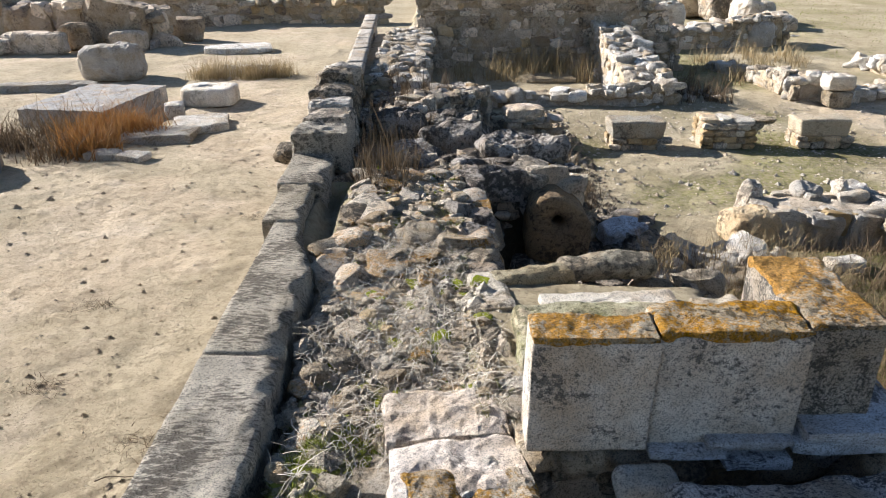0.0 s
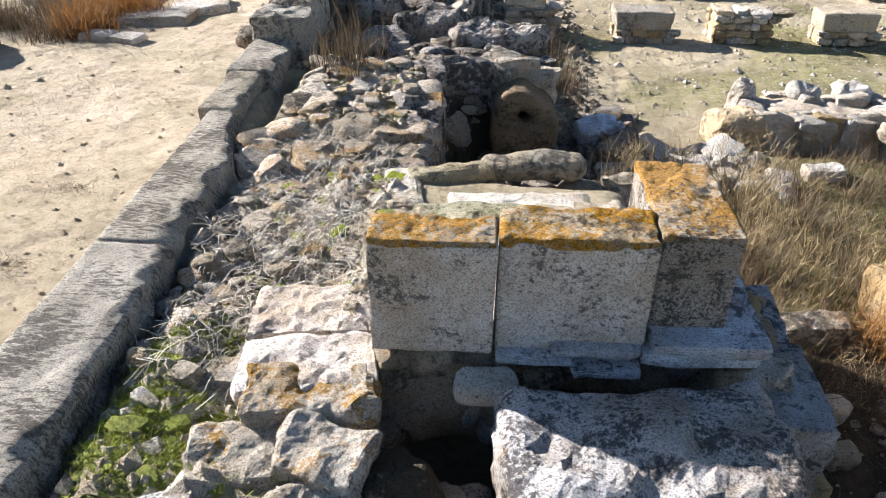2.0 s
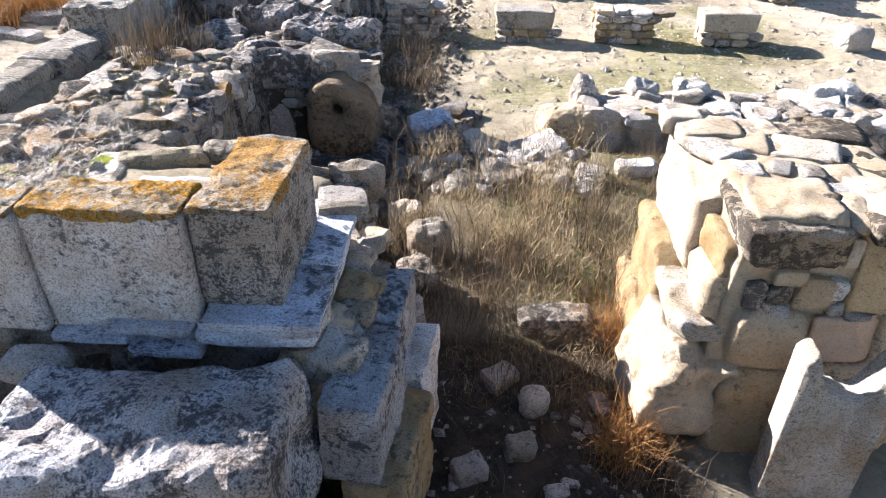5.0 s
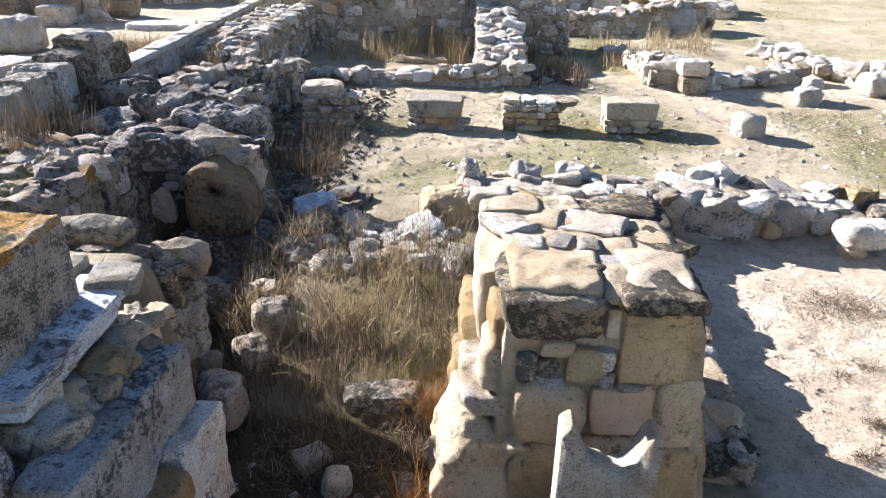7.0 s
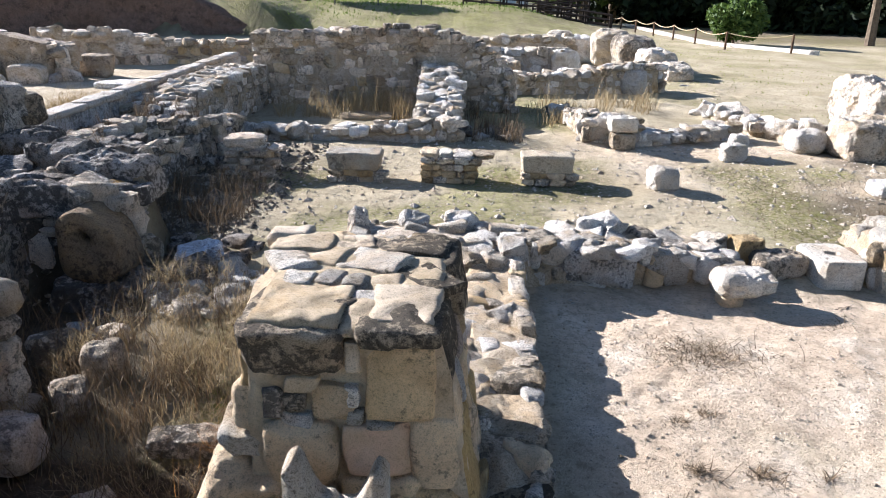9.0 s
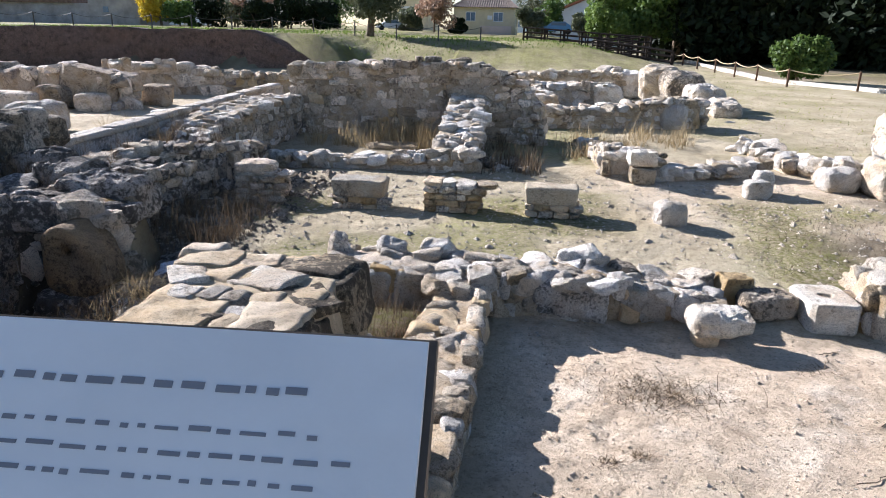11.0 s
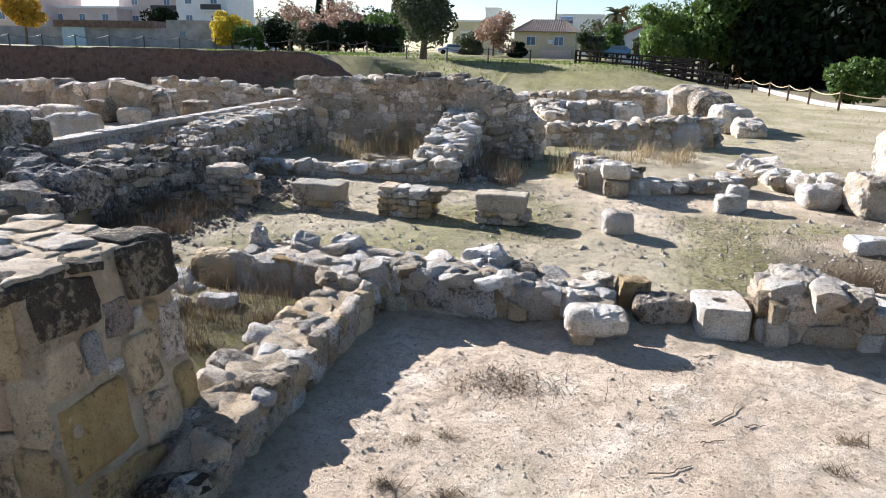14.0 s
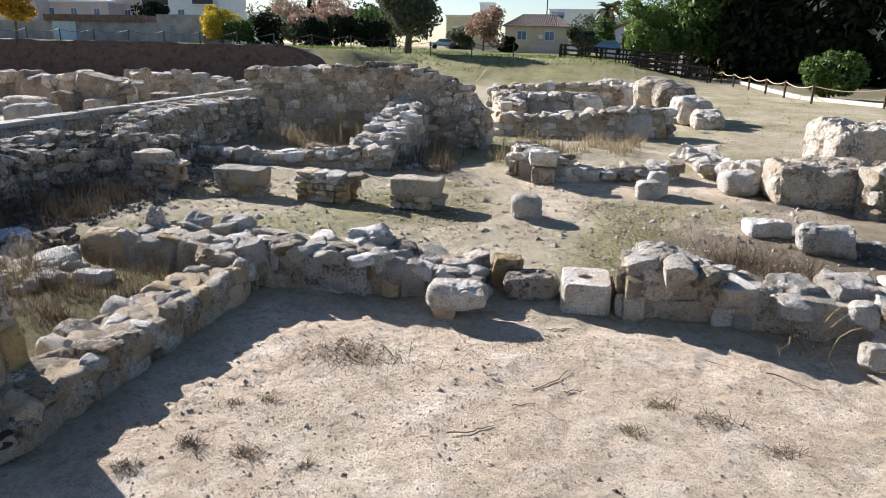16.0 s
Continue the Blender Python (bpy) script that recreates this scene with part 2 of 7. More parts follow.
def vnoise(p, seed=0):
    """Smooth lattice noise in -1..1 at the rows of p."""
    p = np.asarray(p, float)
    i = np.floor(p).astype(np.int64)
    f = p - i
    f = f * f * (3 - 2 * f)
    out = np.zeros(len(p))
    for dx in (0, 1):
        for dy in (0, 1):
            for dz in (0, 1):
                h = (i[:, 0] + dx) * 374761393 + (i[:, 1] + dy) * 668265263 + (i[:, 2] + dz) * 2147483647 + seed * 974711
                h = (h ^ (h >> 13)) * 1274126177
                h = (h ^ (h >> 16)) & 0xFFFFFF
                w = (f[:, 0] if dx else 1 - f[:, 0]) * (f[:, 1] if dy else 1 - f[:, 1]) * (f[:, 2] if dz else 1 - f[:, 2])
                out += w * (h / 0x7FFFFF - 1.0)
    return out


def fbm(p, freq, octaves=4, seed=0, gain=0.5):
    out, a = np.zeros(len(p)), 1.0
    for o in range(octaves):
        out += a * vnoise(np.asarray(p) * freq * 2.03 ** o, seed + o)
        a *= gain
    return out


def sstep(v, a, b):
    t = np.clip((v - a) / (b - a), 0, 1)
    return t * t * (3 - 2 * t)


def mesh_of(name, verts, faces, mat, smooth=False):
    me = bpy.data.meshes.new(name)
    me.from_pydata([tuple(v) for v in verts], [], faces)
    me.materials.append(mat)
    if smooth:
        me.polygons.foreach_set("use_smooth", [True] * len(me.polygons))
    me.update()
    return me


def rounded_box(dims, r=0.03, cell=0.06, amp=0.01, freq=6.0, seed=0, octaves=3, taper=0.0):
    """Vertices and faces of a worn, rounded box round the origin."""
    d = np.array(dims, float)
    n = [max(2, int(round(v / cell))) for v in d]
    verts, index, faces = [], {}, []

    def vid(c):
        if c not in index:
            index[c] = len(verts)
            verts.append([(c[k] / n[k] - 0.5) * d[k] for k in range(3)])
        return index[c]

    for ax in range(3):
        u, w = [(1, 2), (2, 0), (0, 1)][ax]
        for side in (0, n[ax]):
            for i in range(n[u]):
                for j in range(n[w]):
                    quad = []
                    for a, b in ((0, 0), (1, 0), (1, 1), (0, 1)):
                        c = [0, 0, 0]
                        c[ax], c[u], c[w] = side, i + a, j + b
                        quad.append(vid(tuple(c)))
                    faces.append(tuple(quad if side else quad[::-1]))
    v = np.array(verts)
    inner = np.maximum(d / 2 - r, 1e-4)
    core = np.clip(v, -inner, inner)
    o = v - core
    ln = np.linalg.norm(o, axis=1, keepdims=True)
    nrm = np.where(ln > 1e-9, o / np.maximum(ln, 1e-9), 0)
    v = core + nrm * np.minimum(ln, r)
    if amp:
        out = np.where(ln > 1e-9, nrm, 0)
        v = v + out * (amp * fbm(v + seed * 3.7, freq, octaves, seed))[:, None]
    if taper:
        k = 1 - taper * (v[:, 2] / d[2] + 0.5)
        v[:, 0] *= k
        v[:, 1] *= k
    return v, faces


def turned(v, rx=0.0, ry=0.0, rz=0.0):
    m = np.array(Euler((rx, ry, rz)).to_matrix())
    return np.asarray(v) @ m.T


def facet(v, planes, seed, keep=0.72):
    """Shear flat planes off a lump, as broken stone has them."""
    g_ = np.random.default_rng(seed)
    half = np.abs(v).max(axis=0)
    u = v / half
    for _ in range(planes):
        n = g_.normal(size=3)
        n /= np.linalg.norm(n)
        lim = (np.abs(n).sum()) * g_.uniform(keep - 0.12, keep + 0.14)
        d = u @ n
        u = u - np.clip(d - lim, 0, None)[:, None] * n
    return u * half


LIB = {}


def stone_meshes(mat, kind):
    """A dozen worn stones of about unit size in one material."""
    key = (mat.name, kind)
    if key not in LIB:
        out = []
        for s in range(16):
            if kind == "round":
                v, f = rounded_box((1, 1, 1), 0.34, 0.2, 0.10, 2.2, s + 5)
                v = facet(v, 7, s, 0.66)
            elif kind == "flat":
                v, f = rounded_box((1, 1, 1), 0.10, 0.2, 0.07, 2.6, s + 31)
                v = facet(v, 9, s + 40, 0.64)
            else:
                v, f = rounded_box((1, 1, 1), 0.12, 0.2, 0.06, 2.6, s + 61)
                v = facet(v, 9, s + 80, 0.70)
            v = v + 0.10 * np.stack([fbm(v + 9, 1.3, 2, s), fbm(v + 19, 1.3, 2, s), fbm(v + 29, 1.3, 2, s)], 1)
            v = v + 0.05 * np.stack([fbm(v + 9, 4, 3, s), fbm(v + 19, 4, 3, s), fbm(v + 29, 4, 3, s)], 1)
            me_ = mesh_of("stone", v, f, mat, True)
            me_.set_sharp_from_angle(angle=radians(34))
            out.append(me_)
        LIB[key] = out
    return LIB[key]


def child(ob, parent):
    ob.parent = parent
    ob.location = ob.location - parent.location
    return ob


def part(name, verts, faces, mat, parent, label="", smooth=False):
    ob = new(name, mesh_of(name, verts, faces, mat, smooth))
    ob.parent = parent
    if label:
        ob["label"] = label
    return ob


def empty(name, loc, label, category, group="", kind=""):
    ob = new(name)
    ob.location = loc
    return tagged(ob, label, category, group, kind)


def stone_at(parent, mat, loc, dims, rz=0.0, tilt=0.06, kind="block", name="stone"):
    ms = stone_meshes(mat, kind)
    ob = new(name, ms[rng.integers(len(ms))])
    ob.location, ob.scale = loc, dims
    ob.rotation_euler = (rng.normal(0, tilt), rng.normal(0, tilt), rz + rng.choice([0, math.pi]))
    return child(ob, parent) if parent else ob


def pick(mats):
    names = [m for m, _ in mats]
    w = np.array([k for _, k in mats], float)
    return names[rng.choice(len(names), p=w / w.sum())]


def block(name, loc, dims, mat, label, category, rz=0.0, r=0.03, cell=0.05, amp=0.012, freq=7.0, tilt=(0, 0), group="", taper=0.0, seed=None, smooth=False, cuts=None):
    """A single worn block or boulder whose base centre is at loc."""
    v, f = rounded_box(dims, r, cell, amp, freq, int(rng.integers(1000)) if seed is None else seed, 5, taper)
    k = int(rng.integers(1000))
    v = facet(v, (10 if r > 0.025 else 4) if cuts is None else cuts, k, 0.76 if r > 0.025 else 0.86)
    v = v + min(0.012, min(dims) * 0.06) * np.stack([fbm(v + 9, 16, 3, k), fbm(v + 19, 16, 3, k), fbm(v + 29, 16, 3, k)], 1)
    v = turned(v, tilt[0], tilt[1], rz)
    v = v - np.array([0, 0, v[:, 2].min()])
    ob = new(name, mesh_of(name, v, f, mat, smooth))
    ob.location = loc
    return tagged(ob, label, category, group)


def wall(a, b, thick, base, top, label, mats, size=(0.17, 0.12), faces=("f",), core=MORTAR, cover=1.0, top_size=0.17, group="ruined walls", tops=None, name="ruined_wall", proud=0.004, toplift=-0.03, jitter=0.028, kinds=("block", "round", "flat")):
    """A ruined rubble wall from a to b: an earthen core and the stones set in its faces and on its top.
    top: heights along the wall; faces: f for the one to the right of a-b, k for the other, s and e for the ends."""
    a, b = np.array(a, float), np.array(b, float)
    L = float(np.linalg.norm(b - a))
    d = (b - a) / L
    nrm = np.array([d[1], -d[0]])
    ang = math.atan2(d[1], d[0])
    top = np.array(top, float)
    hs = lambda s: float(np.interp(s / L, np.linspace(0, 1, len(top)), top))
    hmax = top.max() - base
    v, f = rounded_box((L - 0.03, thick - 0.03, 1.0), 0.015, max(0.04, L / 70), 0.0, 5)
    s = v[:, 0] + L / 2
    hh = np.interp(s / L, np.linspace(0, 1, len(top)), top) - base - 0.015
    z = (v[:, 2] + 0.5) * hh
    v = np.stack([v[:, 0], v[:, 1], z], 1)
    jit = np.stack([fbm(v + 3, 6, 4, 3), fbm(v + 7, 6, 4, 4), fbm(v + 13, 6, 4, 5)], 1) * jitter
    jit[:, 2] *= z > 0.03
    v = turned(v + jit, 0, 0, ang)
    c = (a + b) / 2
    ob = new(name, mesh_of(name, v, f, core, True))
    ob.location = (c[0], c[1], base)
    tagged(ob, label, "wall", group, "structure")
    w0, h0 = size

    def course(p, q, out, oa):
        ln = float(np.linalg.norm(q - p))
        dd = (q - p) / ln
        zz = base - 0.02
        while zz < base + hmax:
            ch = h0 * rng.uniform(0.7, 1.35)
            x = rng.uniform(-0.5, 0) * w0
            while x < ln:
                w = w0 * min(1.7, rng.lognormal(-0.1, 0.45))
                m = min(max(x + w / 2, 0.02), ln - 0.02)
                pt = p + dd * m
                sl = float(np.dot(pt - a, d))
                if zz + ch * 0.6 < hs(min(max(sl, 0), L)) and rng.random() < cover:
                    dp = rng.uniform(0.09, 0.16)
                    xy = pt + out * (proud + rng.normal(0, 0.012) - dp / 2)
                    stone_at(ob, pick(mats), (xy[0], xy[1], zz + ch / 2 + rng.normal(0, 0.015)), (w * 1.02, dp, ch * rng.uniform(0.85, 1.2)), oa + rng.normal(0, 0.12), 0.09, rng.choice(["block", "block", "round"]))
                x += w
            zz += ch
    if "f" in faces:
        course(a + nrm * thick / 2, b + nrm * thick / 2, nrm, ang)
    if "k" in faces:
        course(a - nrm * thick / 2, b - nrm * thick / 2, -nrm, ang)
    if "s" in faces:
        course(a - nrm * thick / 2, a + nrm * thick / 2, -d, ang + math.pi / 2)
    if "e" in faces:
        course(b - nrm * thick / 2, b + nrm * thick / 2, d, ang + math.pi / 2)
    t = top_size
    x = 0.0
    while x < L and t < 5:
        step = t * rng.uniform(0.75, 1.2)
        across = -thick / 2
        while across < thick / 2 - 0.03:
            w = t * rng.uniform(0.6, 1.5)
            m = min(across + w / 2, thick / 2 - 0.03)
            sl = min(x + step / 2 + rng.normal(0, 0.02), L - 0.02)
            xy = a + d * sl + nrm * m
            h = t * rng.uniform(0.35, 0.85)
            stone_at(ob, pick(tops or mats), (xy[0], xy[1], hs(sl) - h * 0.08 + toplift + rng.normal(0, 0.015)), (step * 1.02, w * 1.0, h), ang + rng.normal(0, 0.5), 0.16, rng.choice(kinds))
            across += w
        x += step
    return ob

# ---- ground ----
def inside(x, y, x0, x1, y0, y1, e=0.08):
    return sstep(x, x0 - e, x0 + e) * (1 - sstep(x, x1 - e, x1 + e)) * sstep(y, y0 - e, y0 + e) * (1 - sstep(y, y1 - e, y1 + e))


def scarp_y(x):
    return 37 + (x + 10) * 0.42


def lie(x, y):
    """The lie of the land without its fine relief."""
    z = 0.09 * sstep(y, 4.9, 5.6) - 0.12 * sstep(y, 11, 26)
    # hillock of green grass far off, and the cut bank before it
    far = 1.35 * sstep(y, 37, 47) * (1 - sstep(x, 4, 14))
    cut = 1.55 * sstep(y, scarp_y(x) - 0.2, scarp_y(x) + 0.5) * (1 - sstep(x, -9, -4))
    z = z + np.maximum(far, cut)
    st = 1 - sstep(x, -1.0, -0.86)
    z = z * (1 - st) + st * (-0.27 + np.maximum(far, cut) * 1.12 + 0.1 * sstep(y, 30, 36))
    # rubble platform
    pl = inside(x, y, -0.9, 0.16, 0.62, 4.95, 0.06)
    z = z * (1 - pl) + pl * 0.76
    pl = inside(x, y, -0.95, 0.98, 4.7, 5.45, 0.06)
    z = z * (1 - pl) + pl * 0.62
    pl = inside(x, y, -1.0, 0.15, 5.4, 9.2, 0.10)
    z = z * (1 - pl) + pl * (0.60 - 0.02 * (y - 5))
    pl = inside(x, y, -1.25, -0.42, 8.8, 12.9, 0.06)
    z = z * (1 - pl) + pl * 0.66
    # crack between kerb and rubble
    pl = inside(x + 0.05 * (y - 1.5), y, -0.625, -0.545, 0.5, 4.4, 0.03)
    z = z * (1 - pl) + pl * 0.62
    # floor behind the ashlar wall
    pl = inside(x, y, 0.1, 1.28, 1.75, 2.85, 0.05)
    z = z * (1 - pl) + pl * 0.84
    # deep pit, and the overgrown room
    pl = inside(x, y, 0.25, 1.45, 3.0, 4.75, 0.12)
    z = z * (1 - pl) - pl * 0.10
    pl = inside(x, y, 1.35, 3.5, 0.9, 4.8, 0.2)
    z = z * (1 - pl) + pl * (0.05 + 0.03 * (y - 2))
    # foreground hollow with tumbled stones
    pl = inside(x, y, 0.24, 1.55, 0.55, 1.5, 0.08)
    z = z * (1 - pl) + pl * 0.48
    # bank on which the path runs
    bank = 1 - sstep(y, 0.30, 0.52)
    z = z * (1 - bank) + bank * np.clip(0.78 - 0.072 * x, 0.2, 0.9)
    return z


xs = np.concatenate([-8 - np.geomspace(0.12, 900, 60)[::-1], np.arange(-8, 11.5, 0.055), 11.5 + np.geomspace(0.12, 900, 60)])
ys = np.concatenate([-0.5 - np.geomspace(0.2, 300, 26)[::-1], np.arange(-0.5, 14.0, 0.055), 14 + np.geomspace(0.08, 1200, 110)])
GX, GY = np.meshgrid(xs, ys)
gx, gy_ = GX.ravel(), GY.ravel()


def land(x, y):
    p = np.stack([x, y, np.zeros_like(x)], 1)
    court = inside(x, y, 4.05, 20, -1, 4.9, 0.1)
    rough = 1 - 0.55 * court
    z = lie(x, y)
    soft = fbm(p, 0.55, 3, 11) * 0.030 + fbm(p, 2.6, 3, 17) * 0.014 * rough + fbm(p, 9.0, 3, 23) * 0.008 + np.clip(fbm(p, 1.1, 3, 29), 0, 1) * fbm(p, 14.0, 2, 37) * 0.012
    plat = inside(x, y, -0.6, 0.16, 1.1, 9.0, 0.1)
    soft = soft + plat * fbm(p, 5.0, 3, 31) * 0.03
    return z + soft


gz = land(gx, gy_)


def zat(x, y):
    return float(land(np.array([float(x)]), np.array([float(y)]))[0])


nx, ny = len(xs), len(ys)
ii = (np.arange(ny - 1)[:, None] * nx + np.arange(nx - 1)[None, :]).ravel()
quads = np.stack([ii, ii + 1, ii + nx + 1, ii + nx], 1)
me = bpy.data.meshes.new("ground")
me.vertices.add(len(gx))
me.vertices.foreach_set("co", np.stack([gx, gy_, gz], 1).ravel())
me.loops.add(quads.size)
me.loops.foreach_set("vertex_index", quads.ravel())
me.polygons.add(len(quads))
me.polygons.foreach_set("loop_start", np.arange(len(quads)) * 4)
me.polygons.foreach_set("loop_total", np.full(len(quads), 4))
me.update(calc_edges=True)
me.polygons.foreach_set("use_smooth", [True] * len(quads))
# what covers the soil: moss and grass, dark earth with shade painted in, pale dust
P3 = np.stack([gx, gy_, np.zeros_like(gx)], 1)
blot = fbm(P3, 0.8, 4, 41)
moss = inside(gx, gy_, 1.0, 5.0, 5.4, 8.2, 0.5) * sstep(blot, -0.15, 0.35) * 0.75
moss = np.maximum(moss, inside(gx, gy_, 3.2, 5.2, 7.0, 12.5, 0.5) * sstep(blot, -0.3, 0.3) * 0.9)
moss = np.maximum(moss, inside(gx, gy_, 3.4, 5.4, 11.0, 15.5, 0.5) * 0.8)
moss = np.maximum(moss, inside(gx, gy_, -0.7, 0.2, 1.0, 5, 0.1) * sstep(fbm(P3, 3.0, 3, 43), 0.05, 0.4) * 0.9)
moss = np.maximum(moss, inside(gx, gy_, 2.7, 3.6, 3.0, 5.0, 0.1) * 0.9)
moss = np.maximum(moss, inside(gx, gy_, 1.9, 3.6, 2.7, 4.7, 0.25) * sstep(fbm(P3, 2.0, 3, 47), -0.5, 0.3) * 1.0)
moss = np.maximum(moss, inside(gx, gy_, -0.85, -0.6, 4.8, 9, 0.1) * 0.3)
field = sstep(gy_, 7.0, 12) * sstep(gx, 6.0, 8.0)
moss = np.maximum(moss, field * sstep(blot, -0.5, 0.5) * 0.6)
hill = sstep(gy_, 33, 40) * (1 - sstep(gx, 8, 14))
moss = np.maximum(moss, hill * (0.9 + 0.4 * sstep(blot, -0.4, 0.3)))
moss = np.maximum(moss, sstep(gx, 5.5, 6.5) * inside(gx, gy_, 6, 14, 5.6, 9.0, 0.5) * sstep(blot, -0.5, 0.3) * 0.9)
moss = np.maximum(moss, (1 - sstep(gx, -1.2, -0.9)) * (1 - sstep(gy_, 1.5, 5.0)) * 0.25 * sstep(blot, -0.5, 0.3))
# dark soil of pit, hollow and platform foot, deepened to carry their shade
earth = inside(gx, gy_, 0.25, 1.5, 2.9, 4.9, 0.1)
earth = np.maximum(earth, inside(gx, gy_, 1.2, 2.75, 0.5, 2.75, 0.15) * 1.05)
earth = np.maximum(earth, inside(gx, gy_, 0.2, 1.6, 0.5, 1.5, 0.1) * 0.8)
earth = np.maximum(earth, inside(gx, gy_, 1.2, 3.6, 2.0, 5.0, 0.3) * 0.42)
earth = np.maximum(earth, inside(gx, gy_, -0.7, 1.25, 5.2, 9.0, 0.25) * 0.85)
earth = np.maximum(earth, sstep(gx, 6.2, 7.4) * inside(gx, gy_, 6, 30, 6.0, 9.5, 0.8) * (0.25 + 0.4 * sstep(fbm(P3, 1.4, 3, 59), -0.1, 0.4)))
steep = inside(gx, gy_, -400, -4, 0, 500, 2) * sstep(gy_, scarp_y(gx) - 2.5, scarp_y(gx) - 0.6) * (1 - sstep(gy_, scarp_y(gx) + 0.25, scarp_y(gx) + 0.9))
earth = np.maximum(earth, steep)
earth = np.maximum(earth, hill * 0.4 * sstep(fbm(P3, 0.35, 4, 77), -0.15, 0.4))
earth = np.maximum(earth, sstep(gx, 12.5, 17) * sstep(gy_, 33, 40) * 0.7)
pale = inside(gx, gy_, 4.0, 30, -3, 5.0, 0.3)
pale = np.maximum(pale, inside(gx, gy_, 5.2, 8.5, 7.5, 10.8, 1.0) * 0.7)
pale = np.maximum(pale, (0.15 + 0.35 * sstep(blot, -0.2, 0.4)) * (1 - sstep(gx, -1.1, -0.9)) * (1 - sstep(gy_, 20, 28)))
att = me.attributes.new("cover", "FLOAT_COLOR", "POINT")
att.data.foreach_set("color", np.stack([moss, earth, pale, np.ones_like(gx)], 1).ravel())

SOIL, nt, b, geo = start_mat("soil", 0.97, 0.1)
pos = geo.outputs["Position"]
an = nt.nodes.new("ShaderNodeAttribute")
an.attribute_name = "cover"
sep = nt.nodes.new("ShaderNodeSeparateColor")
nt.links.new(an.outputs["Color"], sep.inputs[0])
n1, n2, n3, n4 = noise_node(nt, pos, 0.9, 6, 0.6), noise_node(nt, pos, 7, 8, 0.7), noise_node(nt, pos, 60, 6, 0.7), noise_node(nt, pos, 22, 5, 0.65)
col = ramp_node(nt, n1, [(0.3, (0.40, 0.33, 0.21)), (0.7, (0.53, 0.45, 0.31))])
col = mix_node(nt, sep.outputs["Blue"], col, ramp_node(nt, n1, [(0.3, (0.60, 0.465, 0.325)), (0.55, (0.70, 0.56, 0.405)), (0.75, (0.64, 0.53, 0.355))]))
dust = noise_node(nt, pos, 2.6, 7, 0.66)
col = mix_node(nt, math_node(nt, "MULTIPLY", sep.outputs["Blue"], ramp_node(nt, dust, [(0.5, (0, 0, 0)), (0.66, (0.85, 0.85, 0.85))])), col, (0.80, 0.675, 0.52))
col = mix_node(nt, math_node(nt, "MULTIPLY", sep.outputs["Blue"], ramp_node(nt, dust, [(0.34, (0.7, 0.7, 0.7)), (0.46, (0, 0, 0))])), col, (0.50, 0.385, 0.27))
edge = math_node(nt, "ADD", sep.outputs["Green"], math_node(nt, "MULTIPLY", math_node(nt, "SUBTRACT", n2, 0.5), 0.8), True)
# earth brown kept below the soil's own tone, shade included in the colour
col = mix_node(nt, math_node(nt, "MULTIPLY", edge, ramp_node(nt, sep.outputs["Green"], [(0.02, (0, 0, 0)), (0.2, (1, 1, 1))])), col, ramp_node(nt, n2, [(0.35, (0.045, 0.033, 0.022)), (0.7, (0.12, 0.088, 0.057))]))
mo = math_node(nt, "MULTIPLY", sep.outputs["Red"], ramp_node(nt, n4, [(0.36, (0, 0, 0)), (0.56, (1, 1, 1))]))
col = mix_node(nt, mo, col, mix_node(nt, 1.0, ramp_node(nt, n3, [(0.35, (0.13, 0.135, 0.035)), (0.65, (0.27, 0.26, 0.08))]), ramp_node(nt, noise_node(nt, pos, 0.45, 9, 0.72), [(0.38, (0.50, 0.48, 0.45)), (0.60, (1.15, 1.15, 1.05))]), "MULTIPLY"))
col = mix_node(nt, 0.55, col, ramp_node(nt, n2, [(0.35, (0.55, 0.53, 0.50)), (0.52, (1, 1, 1)), (0.72, (1.0, 1.0, 1.0))]), "MULTIPLY")
col = mix_node(nt, ramp_node(nt, n3, [(0.31, (0.85, 0.85, 0.85)), (0.44, (0, 0, 0))]), col, (0.16, 0.125, 0.085))
col = mix_node(nt, 0.5, col, ramp_node(nt, n4, [(0.36, (0.6, 0.58, 0.56)), (0.5, (1, 1, 1))]), "MULTIPLY")
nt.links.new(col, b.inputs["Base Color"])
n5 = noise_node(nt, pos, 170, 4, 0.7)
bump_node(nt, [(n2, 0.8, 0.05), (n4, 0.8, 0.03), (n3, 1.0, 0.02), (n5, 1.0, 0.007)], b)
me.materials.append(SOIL)
